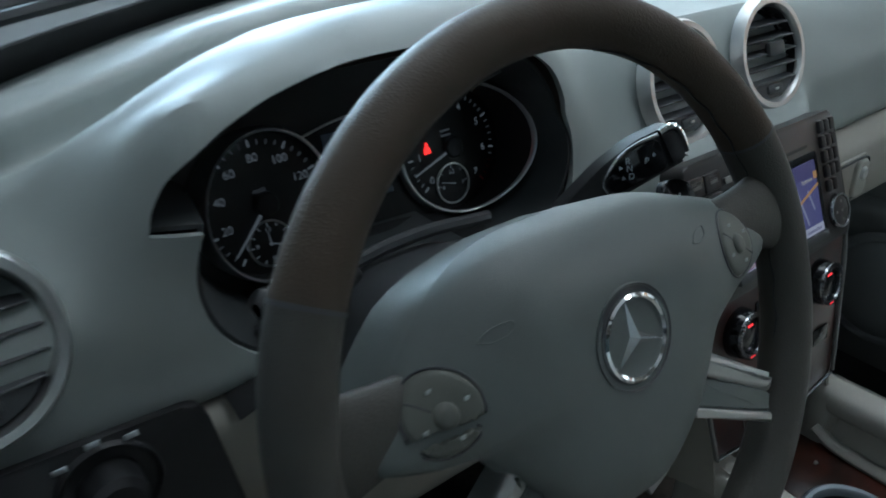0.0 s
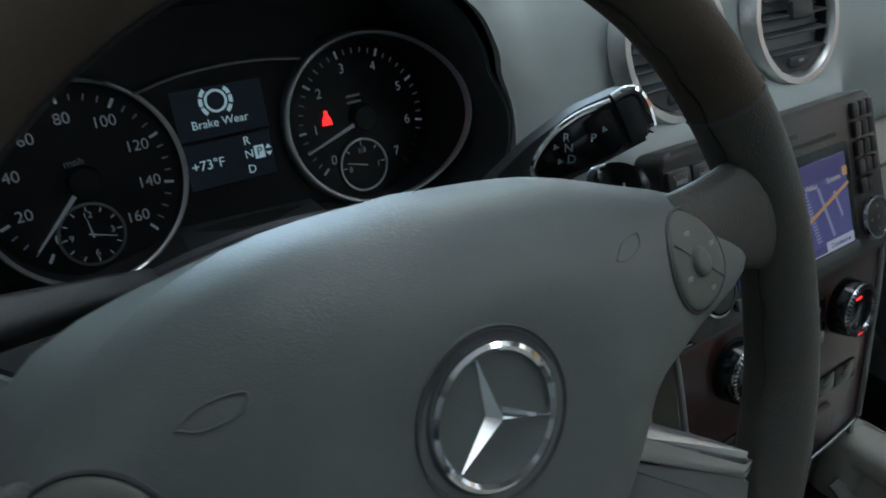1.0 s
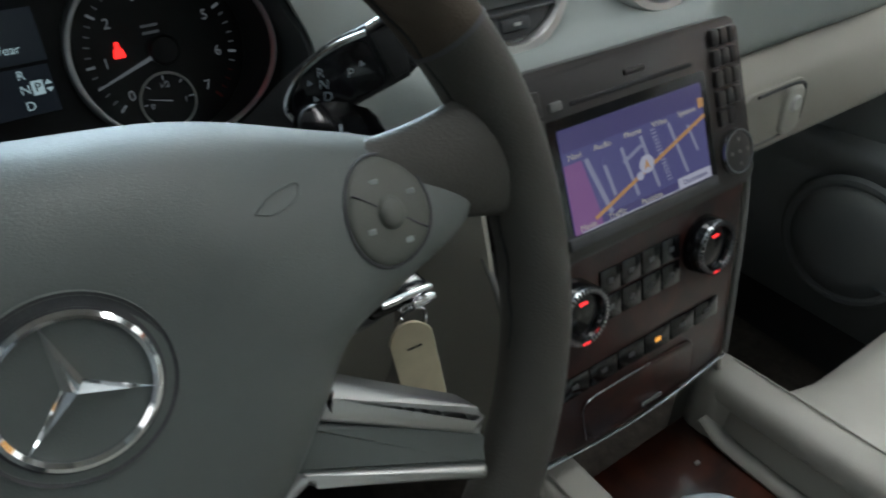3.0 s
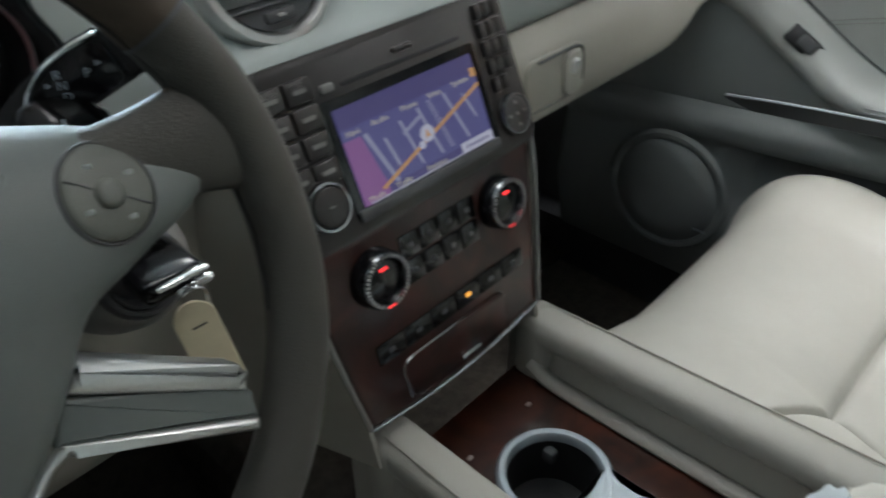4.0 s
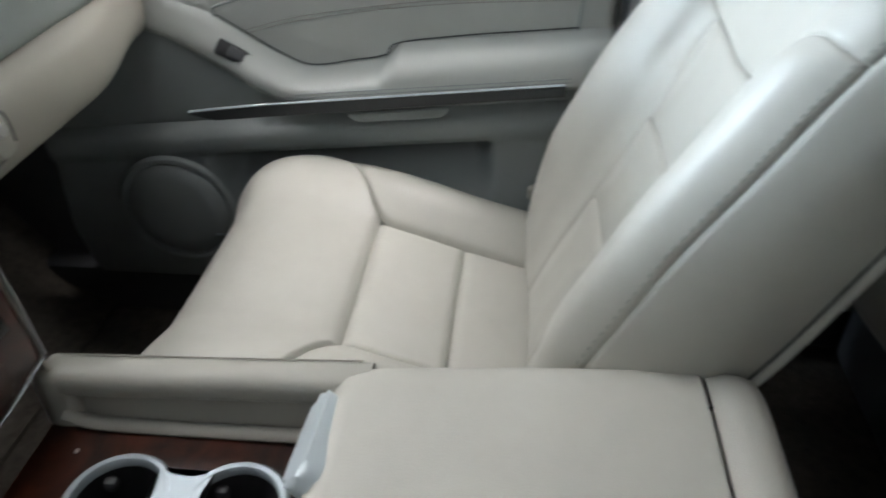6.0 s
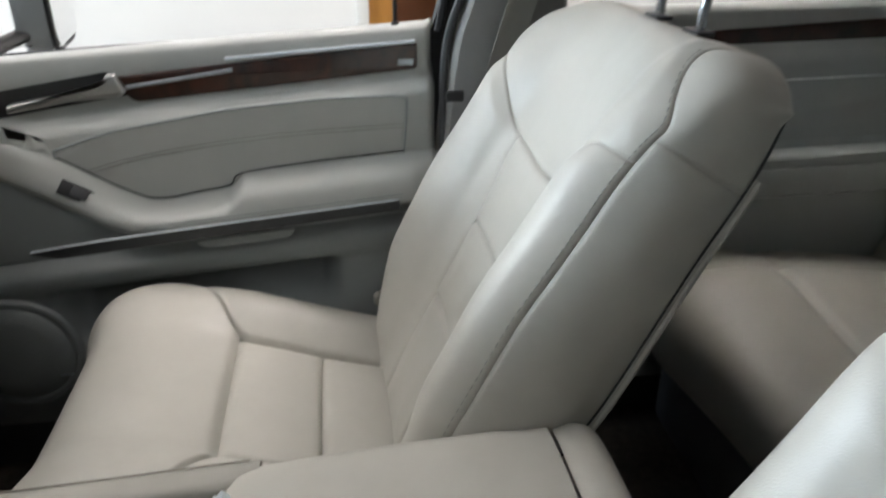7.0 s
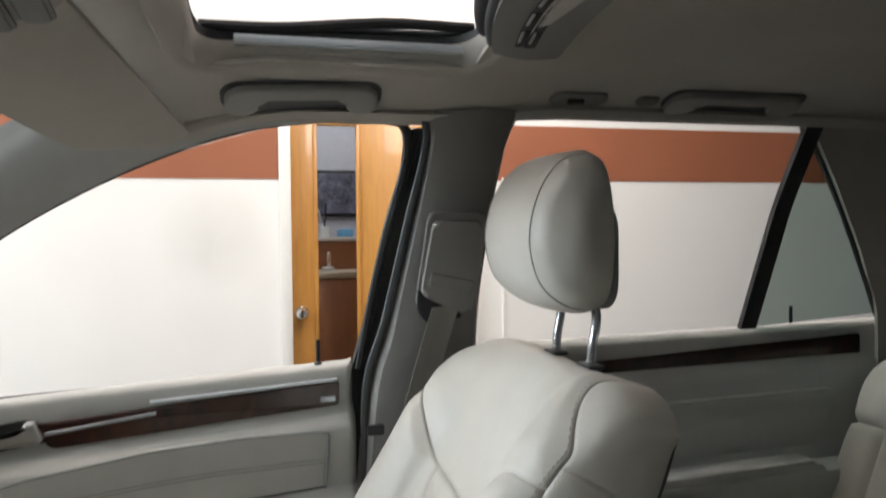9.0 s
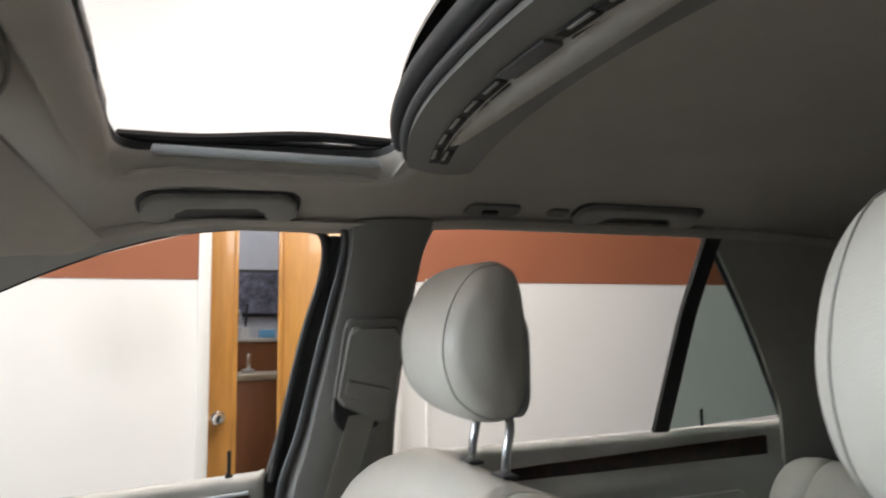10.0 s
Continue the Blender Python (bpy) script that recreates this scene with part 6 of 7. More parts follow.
def stack_side(s):
    pts = [((0.123, 0.535), 0.700), ((0.125, 0.520), 0.672), ((0.127, 0.503), 0.630), ((0.115, 0.482), 0.54), ((0.106, 0.468), 0.486), ((0.104, 0.458), 0.44)]

    def fn(u, v):
        (x, y), z = pts[0]
        p = spline([(XK + s * (a + 0.002), b, c) for (a, b), c in pts], v)
        q = Vector((XK + s * (abs(p.x - XK) + lerp(0.0, 0.055, min(1, u * 1.3)) * (0.4 + 0.6 * v)), lerp(p.y - 0.004, 0.72, u), p.z - 0.02 * u))
        return q
    return thick(grid(fn, 12, 20), 0.004)


for s in (-1, 1):
    part("side_cheek", stack_side(s), DASH_LOW, stack, "grey side of the centre stack", angle=60)
    part("edge_strip", tube([(XK + s * 0.1285, 0.512, 0.650), (XK + s * 0.1275, 0.495, 0.625), (XK + s * 0.1165, 0.474, 0.54), (XK + s * 0.1065, 0.460, 0.482)], 0.0024, 8, n=30), PILLAR, stack, "light edge strip")
part("backing", box(XK - 0.085, XK + 0.085, 0.56, 0.70, 0.40, 0.72, 0.01), BLACK, stack, "dark inside of the stack")

part("gap_filler", moved(box(-0.124, 0.124, -0.012, 0.02, -0.02, -0.004, 0.004), basis((XK, 0.503, 0.632), (1, 0, 0), FACE_UP)), UNIT_DARK, stack, "dark filler strip")

# head unit with its screen
RM = basis((XS, 0.5158, 0.6779), (1, 0, 0), FACE_UP)
radio = thing("head_unit", (XS, 0.5158, 0.6779), "dark head unit with a lit map screen and keys", "car radio")
UNIT = material("head_unit_plastic", (0.020, 0.017, 0.016), 0.36, vary=0.12, bump=0.2, bump_scale=900)
part("fascia", moved(prism(round_poly([(-0.1250, -0.053), (0.1250, -0.053), (0.1225, 0.075), (-0.1225, 0.075)], 0.010, 5), 0.030, Matrix.Translation((0, 0, -0.028)), 0.003, 2), RM), UNIT, radio, "dark grey head unit fascia")
sc = RM @ Matrix.Translation((0.0010, 0.0, 0.0)) @ Matrix.Diagonal((0.975, 0.864, 1, 1))
part("screen_bezel", moved(prism(rounded(0.160, 0.098, 0.004, 3), 0.003), sc @ Matrix.Translation((0, 0, 0.0005))), PIANO, radio, "gloss black screen surround")


def glow(name, col_, power):
    m = bpy.data.materials.new(name)
    m.use_nodes = True
    b = m.node_tree.nodes["Principled BSDF"]
    b.inputs["Base Color"].default_value = (0.01, 0.01, 0.012, 1)
    b.inputs["Roughness"].default_value = 0.25
    b.inputs["Emission Color"].default_value = (*col_, 1)
    b.inputs["Emission Strength"].default_value = power
    return m


LIT = 0.32
SCREEN = glow("screen_blue", (0.17, 0.16, 0.40), LIT)
S_BAND = glow("screen_navy", (0.13, 0.11, 0.30), LIT)
S_PURPLE = glow("screen_purple", (0.42, 0.17, 0.45), LIT)
S_STREET = glow("screen_street", (0.48, 0.48, 0.66), LIT)
S_ROUTE = glow("screen_route", (0.95, 0.50, 0.17), LIT)
S_TEXT = glow("screen_text", (0.85, 0.78, 0.62), LIT)
S_LIGHT = glow("screen_light", (0.85, 0.83, 0.95), LIT)
disp = part("display", moved(prism(rounded(0.144, 0.081, 0.001, 1), 0.0008), sc @ Matrix.Translation((0, 0, 0.0036))), SCREEN, radio, "lit colour map display", smooth=False)


def on_screen(name, poly, mat_, h, label=""):
    return part(name, moved(prism(poly, 0.0003), sc @ Matrix.Translation((0, 0, 0.0044 + h * 0.0002))), mat_, disp, label, smooth=False)


def bar_poly(x0, y0, x1, y1, w):
    d = Vector((x1 - x0, y1 - y0)).normalized()
    n = Vector((-d.y, d.x)) * w / 2
    return [(x0 - n.x, y0 - n.y), (x1 - n.x, y1 - n.y), (x1 + n.x, y1 + n.y), (x0 + n.x, y0 + n.y)]


on_screen("top_band", [(-0.072, 0.0235), (0.072, 0.0235), (0.072, 0.0405), (-0.072, 0.0405)], S_BAND, 0)
on_screen("park_area", [(-0.072, -0.0405), (-0.044, -0.0405), (-0.056, 0.014), (-0.072, 0.014)], S_PURPLE, 0, "purple map area")
for x0, y0, x1, y1, w in ((-0.052, 0.014, -0.036, -0.034, 0.004), (-0.036, 0.004, -0.030, -0.022, 0.003), (-0.018, 0.012, -0.008, -0.030, 0.003), (0.002, 0.0155, 0.014, -0.030, 0.003), (0.032, 0.0175, 0.046, -0.028, 0.003), (-0.018, 0.000, 0.002, 0.008, 0.003), (0.052, 0.010, 0.060, -0.014, 0.0025)):
    on_screen("street", bar_poly(x0, y0, x1, y1, w), S_STREET, 1, "pale street line")
for k in range(16):
    t = k / 15
    on_screen("railway_dash", bar_poly(lerp(0.015, 0.026, t) - 0.0025, lerp(0.0165, -0.028, t), lerp(0.015, 0.026, t) + 0.0025, lerp(0.0165, -0.028, t) + 0.0004, 0.0013), S_STREET, 1)
on_screen("route", bar_poly(-0.052, -0.0335, 0.072, 0.0130, 0.0030), S_ROUTE, 2, "orange route line")
on_screen("route_flag", [(0.066, 0.020), (0.072, 0.020), (0.072, 0.028), (0.066, 0.028)], S_ROUTE, 2)
on_screen("position_mark", [(0.004 + 0.0075 * math.cos(k * math.pi / 8), -0.008 + 0.0075 * math.sin(k * math.pi / 8)) for k in range(16)], S_LIGHT, 3, "pale round position mark")
on_screen("position_arrow", [(0.001, -0.012), (0.004, -0.010), (0.007, -0.012), (0.004, -0.004)], S_ROUTE, 4)
on_screen("route_node", [(-0.004 + 0.0035 * math.cos(k * math.pi / 6), -0.0155 + 0.0035 * math.sin(k * math.pi / 6)) for k in range(12)], S_LIGHT, 3)
on_screen("bottom_band", [(-0.046, -0.0405), (0.072, -0.0405), (0.072, -0.0335), (-0.046, -0.0335)], S_BAND, 1)
on_screen("destination_tab", [(0.034, -0.0400), (0.0715, -0.0400), (0.0715, -0.0310), (0.034, -0.0310)], S_LIGHT, 2, "light destination tab")
on_screen("base_line", [(-0.066, -0.0405), (0.0715, -0.0405), (0.0715, -0.0395), (-0.066, -0.0395)], S_LIGHT, 3)
for txt, x, y, mat_ in (("Audio", -0.036, 0.0195, S_TEXT), ("Phone", -0.006, 0.0200, S_TEXT), ("Video", 0.022, 0.0205, S_TEXT), ("System", 0.052, 0.0210, S_TEXT), ("Mode", -0.060, -0.0365, S_TEXT), ("Traffic", -0.032, -0.0368, S_TEXT), ("Position", 0.004, -0.0368, S_TEXT), ("Destination", 0.0525, -0.0357, S_BAND)):
    part("screen_word", letters(txt, 0.0068 if len(txt) < 9 else 0.0058, sc @ Matrix.Translation((x, y, 0.0056)), 0.0001), mat_, disp, "screen menu word", smooth=False)
part("screen_word", letters("Navi", 0.0068, sc @ Matrix.Translation((-0.062, 0.0190, 0.0056)), 0.0001), S_TEXT, disp, "screen menu word", smooth=False)
part("screen_lip", moved(rbox((0, -0.0465, 0.003), (0.158, 0.010, 0.006), 0.002), sc), DARK_GREY, radio, "dark ledge under the screen")
part("disc_slot", moved(rbox((0.0075, 0.0490, 0.0018), (0.120, 0.0034, 0.002), 0.001), RM), BLACK_MATT, radio, "black disc slot")
part("eject_key", moved(rbox((0.0085, 0.0578, 0.003), (0.020, 0.0045, 0.003), 0.0015), RM), UNIT, radio, "eject key")
part("card_key", moved(rbox((-0.0655, 0.0505, 0.003), (0.011, 0.006, 0.003), 0.0015), RM), PILLAR, radio, "small pale load key")
for i in range(3):
    for j in range(5):
        if j == 4 and i == 2:
            continue
        k = part("key", moved(rbox((0.0935 + 0.0098 * i, 0.0620 - 0.0148 * j, 0.003), (0.0090, 0.0128, 0.006), 0.0022, 2), RM), UNIT, radio)
nav = part("nav_wheel", moved(lathe([(0.0, 0.0045), (0.0125, 0.0045), (0.0145, 0.0035), (0.016, 0.0045), (0.0175, 0.003), (0.018, -0.002)], None, 40), RM @ Matrix.Translation((0.1045, -0.0255, 0.002))), UNIT, radio, "round direction pad")
part("nav_ring", moved(lathe([(0.0150, 0.0), (0.0158, 0.0022), (0.0172, 0.0022), (0.0178, 0.0)], None, 40), RM @ Matrix.Translation((0.1045, -0.0255, 0.0045))), DARK_CHROME, nav, "silver ring")
for dx, dy in ((0, 0.0095), (0, -0.0095), (0.0095, 0), (-0.0095, 0), (0, 0)):
    part("nav_mark", moved(rbox((0.1045 + dx, -0.0255 + dy, 0.0068), (0.0028, 0.0028, 0.0008), 0.0006, 1), RM), PILLAR, nav, "pale arrow mark")
for i in range(2):
    for j in range(4):
        kk = part("key", moved(rbox((-0.1115 + 0.0230 * i, 0.0550 - 0.0185 * j, 0.003), (0.0215, 0.0160, 0.005), 0.0015, 2), RM), UNIT, radio)
        part("key_mark", moved(rbox((-0.1115 + 0.0230 * i, 0.0550 - 0.0185 * j, 0.0060), (0.011, 0.0030, 0.0006), 0.0002, 1), RM), PILLAR, kk, "pale key marking")
for txt, i in (("RADIO", 0), ("DISC", 1)):
    part("key_word", letters(txt, 0.0044, RM @ Matrix.Translation((-0.1115 + 0.0230 * i, 0.0585, 0.0058)), 0.0002), PILLAR, radio, "printed key word", smooth=False)
vol = part("volume_knob", moved(lathe([(0.0, 0.013), (0.012, 0.013), (0.0135, 0.0125), (0.0142, 0.010), (0.0162, 0.011), (0.0175, 0.009), (0.018, 0.0)], None, 40), RM @ Matrix.Translation((-0.1010, -0.0210, 0.001))), UNIT, radio, "round volume knob")
part("knob_ring", moved(lathe([(0.0146, 0.0), (0.0152, 0.0024), (0.0170, 0.0022), (0.0178, 0.0)], None, 48), RM @ Matrix.Translation((-0.1010, -0.0210, 0.0105))), DARK_CHROME, vol, "chrome knob ring")
part("knob_mark", moved(rbox((-0.1010, -0.0210, 0.0145), (0.005, 0.0012, 0.0006), 0.0002, 1), RM), PILLAR, vol, "pale power mark")

# climate panel in dark wood
HM = basis((XK, 0.4785, 0.547), (1, 0, 0), (0, 0.235, 0.972))
clim = thing("climate_panel", (XK, 0.4785, 0.547), "dark burl wood climate panel with two rotary knobs", "climate panel")
part("wood_fascia", moved(prism(round_poly([(-0.104, -0.068), (-0.035, -0.075), (0.035, -0.075), (0.104, -0.068), (0.1245, 0.083), (-0.1245, 0.083)], 0.005, 3), 0.006, Matrix.Translation((0, 0, -0.004)), 0.002, 2), HM), BURL_DARK, clim, "lacquered dark burl fascia")
part("top_line", moved(tube([(-0.1245, 0.0855, 0.003), (0, 0.0860, 0.003), (0.1245, 0.0855, 0.003)], 0.0016, 8), HM), DARK_CHROME, clim, "thin dark metal line")
part("bottom_line", moved(tube([(-0.105, -0.0695, 0.003), (-0.035, -0.0765, 0.003), (0.035, -0.0765, 0.003), (0.105, -0.0695, 0.003)], 0.0014, 8), HM), DARK_CHROME, clim, "thin dark metal line")
RED_GLOW = glow("red_indicator", (1.0, 0.03, 0.03), 1.6)
AMBER = glow("amber_indicator", (1.0, 0.42, 0.05), 0.9)
for kx, ky_ in ((-0.0673, 0.048), (0.0728, 0.048)):
    km = HM @ Matrix.Translation((kx, ky_, 0.002))
    kn = part("temperature_knob", moved(lathe([(0.0, 0.012), (0.0155, 0.012), (0.0165, 0.0115), (0.018, 0.014), (0.0205, 0.014), (0.0225, 0.011), (0.0235, 0.0)], None, 48), km), PIANO, clim, "black temperature knob")
    part("knob_ring", moved(lathe([(0.0175, 0.0), (0.0182, 0.0022), (0.0206, 0.0022), (0.0214, 0.0)], None, 56), km @ Matrix.Translation((0, 0, 0.0135))), DARK_CHROME, kn, "knurled chrome ring")
    for q in range(40):
        a = 2 * math.pi * q / 40
        if q == 0:
            ribs = []
        ribs.append(rbox((0, 0, 0), (0.0044, 0.0010, 0.0016), 0.0003, 1, Matrix.Translation((0.0195 * math.cos(a), 0.0195 * math.sin(a), 0.0155)) @ Matrix.Rotation(a, 4, "Z")))
    tagged(part("knurling", moved(join(*ribs), km), BLACK, kn), "dark ribs of the knob ring", "", "", "stuff")
    part("indicator", moved(rbox((0.0, 0.0095, 0.0125), (0.0075, 0.0022, 0.0008), 0.0003, 1), km), RED_GLOW, kn, "red temperature digits")
    part("indicator", moved(rbox((-0.002, -0.0192, 0.0150), (0.008, 0.0020, 0.0022), 0.0005, 1), km), RED_GLOW, kn, "red lit mark")
for i in range(4):
    for j in range(2):
        b_ = part("key", moved(rbox((-0.0300 + 0.0215 * i, 0.057 - 0.0215 * j, 0.003), (0.0202, 0.0192, 0.002), 0.0008, 2), HM), PIANO, clim, "black climate key")
        part("key_mark", moved(rbox((-0.0300 + 0.0215 * i, 0.057 - 0.0215 * j, 0.0042), (0.0055, 0.0040, 0.0006), 0.0003, 1), HM), DARK_GREY, b_, "faint key symbol")
for i in range(6):
    b_ = part("key", moved(rbox((-0.0695 + 0.0295 * i, -0.014, 0.003), (0.0284, 0.0172, 0.002), 0.0008, 2), HM), PIANO, clim, "black climate key")
    part("key_mark", moved(rbox((-0.0695 + 0.0295 * i, -0.014, 0.0042), (0.0065, 0.0040, 0.0006), 0.0003, 1), HM), DARK_GREY if i != 3 else AMBER, b_, "key symbol")
ash = part("storage_lid", moved(prism(round_poly([(-0.060, -0.070), (0.060, -0.070), (0.064, -0.032), (-0.064, -0.032)], 0.012, 4), 0.003, Matrix.Translation((0, 0, 0.001)), 0.0015, 2), HM), BURL_DARK, clim, "burl storage lid")
part("lid_line", moved(tube([(-0.062, -0.066, 0.0045), (-0.064, -0.040, 0.0045), (-0.056, -0.032, 0.0045), (-0.03, -0.0310, 0.0045), (0.01, -0.0310, 0.0045)], 0.0005, 6), HM), DARK_CHROME, ash, "thin bright gap line")
part("lid_pull", moved(rbox((0.010, -0.0655, 0.0048), (0.024, 0.005, 0.003), 0.0015), HM), DARK_CHROME, ash, "silver pull")

# ---------------------------------------------------------------- centre console
con = thing("centre_console", (XC, 0.25, 0.02), "light grey centre console with padded side rails", "centre console")
part("body", box(XC - 0.115, XC + 0.105, -0.20, 0.50, 0.02, 0.325, 0.02), CONSOLE, con, "grey console body")


def wood_sheet():
    bm = bmesh.new()
    n = 14

    def yy(x):
        return 0.470 + 0.012 * math.cos(x * 12)
    outer = [(-0.080, 0.165), (0.080, 0.165), (0.086, 0.475), (-0.086, 0.475)]
    return prism(outer, 0.012, Matrix.Translation((XC, 0, 0.380)), 0.0)


wood = part("wood_panel", wood_sheet(), BURL, con, "lacquered red-brown burl panel")
CUPS = [(-0.016, 0.365), (-0.016, 0.253)]
# the cup wells sit in round openings of the panel
for cxp, cyp in CUPS:
    carve(wood, lathe([(0.0, 0.37), (0.0430, 0.37), (0.0430, 0.40), (0.0, 0.40)], Matrix.Translation((cxp, cyp, 0)), 40))
for s in (-1, 1):
    def rail(u, v, s=s):
        a = 2 * math.pi * u
        y = lerp(0.475, 0.14, v)
        cx_ = XC + s * lerp(0.098, 0.108, v)
        cz = lerp(0.446, 0.452, v)
        w, h = 0.0205, 0.017
        k = 1.0 if v > 0.04 else 0.4 + 15 * v
        return (cx_ + w * k * math.copysign(abs(math.cos(a)) ** 0.75, math.cos(a)), y, cz + h * k * math.copysign(abs(math.sin(a)) ** 0.75, math.sin(a)))
    rl = part("side_rail", grid(rail, 28, 30, wrap_u=True), CONSOLE, con, "padded leather side rail", angle=70)
    part("stitching", tube([(XC + s * 0.110, 0.46, 0.4635), (XC + s * 0.116, 0.3, 0.466), (XC + s * 0.121, 0.15, 0.469)], 0.0010, 6), DASH_LOW, rl, "rail seam")
    part("lower_rail", tube([(XC + s * 0.079, 0.455, 0.412), (XC + s * 0.081, 0.42, 0.398), (XC + s * 0.082, 0.30, 0.397), (XC + s * 0.082, 0.165, 0.400)], 0.0085, 10, n=40, flat=0.8), CONSOLE, con, "lower rail beside the wood")
    part("rail_web", thick(grid(lambda u, v, s=s: (XC + s * lerp(0.088, 0.098, u), lerp(0.470, 0.15, v), lerp(0.392, 0.440, u)), 2, 8), 0.003), CONSOLE, con, "shaded web under the rail")
    part("rail_foot", box(*sorted((XC + s * 0.078, XC + s * 0.120)), 0.440, 0.478, 0.36, 0.462, 0.012, 3), CONSOLE, con, "rail end at the stack")
    part("side_skirt", box(*sorted((XC + s * 0.100, XC + s * 0.118)), -0.20, 0.50, 0.02, 0.435, 0.006), CONSOLE, con, "outer console side")
cup = thing("cup_holder", (-0.014, 0.296, 0.392), "silver-rimmed twin cup holder in the wood", "cup holder")


for (cxp, cyp) in CUPS:
    part("ring", lathe([(0.0415, -0.004), (0.0418, 0.003), (0.0435, 0.0056), (0.0480, 0.0058), (0.0510, 0.0030), (0.0516, -0.002)], Matrix.Translation((cxp, cyp, 0.3935)), 56), CUP_PLATE, cup, "bright silver cup ring")
    part("well", lathe([(0.0428, 0.0), (0.0415, -0.012), (0.0400, -0.055), (0.030, -0.058), (0.026, -0.0565), (0.0, -0.0565)], Matrix.Translation((cxp, cyp, 0.3935)), 40), BLACK, cup, "deep black cup well")
    part("mat", lathe([(0.0, 0.002), (0.024, 0.002), (0.026, 0.0)], Matrix.Translation((cxp, cyp, 0.3375)), 30), BLACK_MATT, cup, "rubber mat in the well")
    for a in (40, 160, 280):
        part("grip_tab", rbox((cxp + 0.037 * math.cos(radians(a)), cyp + 0.037 * math.sin(radians(a)), 0.376), (0.012, 0.014, 0.016), 0.005, 2), DARK_GREY, cup, "grey sprung grip tab")
part("bridge", moved(prism(round_poly([(-0.040, -0.030), (-0.030, -0.018), (-0.027, 0.0), (-0.030, 0.018), (-0.040, 0.030), (-0.012, 0.022), (0.012, 0.022), (0.040, 0.030), (0.030, 0.018), (0.027, 0.0), (0.030, -0.018), (0.040, -0.030), (0.012, -0.022), (-0.012, -0.022)], 0.006, 3), 0.0050, None, 0.0015, 2), Matrix.Translation((-0.016, 0.309, 0.3935))), CUP_PLATE, cup, "silver bridge between the rings")
part("bridge_inset", moved(prism(round_poly([(-0.010, -0.012), (0.010, -0.012), (0.006, 0.0), (0.010, 0.012), (-0.010, 0.012), (-0.006, 0.0)], 0.003, 3), 0.001), Matrix.Translation((-0.016, 0.309, 0.3985))), CUP_PLATE, cup, "ribbed inset")
for dx in (-0.05, 0.035):
    part("stud", rbox((dx, 0.432, 0.393), (0.006, 0.004, 0.002), 0.0008, 1), SATIN, con, "small bright stud in the wood")

# armrest box
ar = thing("armrest", (XC, 0.0, 0.36), "closed padded leather centre armrest lid", "armrest")


def lid(u, v):
    a = lerp(-1, 1, u)
    y = lerp(0.172, -0.170, v)
    front = 1 - 0.10 * smoothstep(0.10, 0.0, v)
    x = a * lerp(0.120, 0.148, v) * front
    edge = 1 - abs(a) ** 6
    ends = smoothstep(0.0, 0.03, v) if v < 0.5 else 1.0
    z = 0.452 + 0.022 * max(0.0, edge) ** 0.5 * (0.5 + 0.5 * ends) + 0.004 * math.sin(math.pi * v)
    return (XC + x, y, z)


lid_bm = grid(lid, 30, 30)
part("lid", lid_bm, LEATHER, ar, "soft light grey leather lid", angle=80)
part("lid_side", join(*[thick(grid(lambda u, v, s=s: (XC + s * (lerp(0.120, 0.148, v) * (1 - 0.10 * smoothstep(0.10, 0.0, v)) + 0.001), lerp(0.172, -0.170, v), lerp(0.453, 0.40, u)), 2, 20), 0.004) for s in (-1, 1)]), CONSOLE, ar, "lid sides", angle=60)
part("lid_front", thick(grid(lambda u, v: (XC + lerp(-0.113, 0.113, u), 0.172 + 0.004 * math.sin(math.pi * v), lerp(0.463, 0.40, v)), 8, 4), 0.004), CONSOLE, ar, "front of the lid")


def tail(u, v):
    a = lerp(-1, 1, u)
    edge = max(0.0, 1 - abs(a) ** 6) ** 0.5
    pts = [(-0.176, 0.468), (-0.200, 0.474), (-0.222, 0.466), (-0.236, 0.440), (-0.238, 0.38)]
    p = spline([(0, y, z) for y, z in pts], v)
    return (XC + a * lerp(0.150, 0.140, v), p.y, p.z - 0.018 * (1 - edge))


part("rear_roll", grid(tail, 24, 16), LEATHER, ar, "leather roll behind the lid", angle=80)
part("box", box(XC - 0.116, XC + 0.106, -0.232, 0.168, 0.30, 0.452, 0.01), CONSOLE, ar, "armrest box")
lt = part("latch", moved(prism(round_poly([(-0.060, -0.015), (0.050, -0.018), (0.058, -0.002), (0.050, 0.016), (-0.045, 0.018), (-0.060, 0.008)], 0.010, 4), 0.018, None, 0.008, 4), basis((0.010, 0.168, 0.458), (-1, -0.02, 0.14), (0, -0.66, 0.75))), LATCH, ar, "bright silver latch lever")


# ---------------------------------------------------------------- things at the roof and pillars


HANDLE = material("handle_plastic", (0.25, 0.24, 0.222), 0.6, vary=0.04, bump=0.3, bump_scale=900)


def roof_frame(x, y, span):
    """A frame lying on the headliner, x along the car, y outwards, z down into the cabin."""
    z0, z1 = roof_z(x, y + span / 2), roof_z(x, y - span / 2)
    sx = (roof_z(x + 0.03, y) - roof_z(x - 0.03, y)) / 0.06
    return basis((x, y, (z0 + z1) / 2 - 0.006), (0, span, z0 - z1), (1, 0, sx))


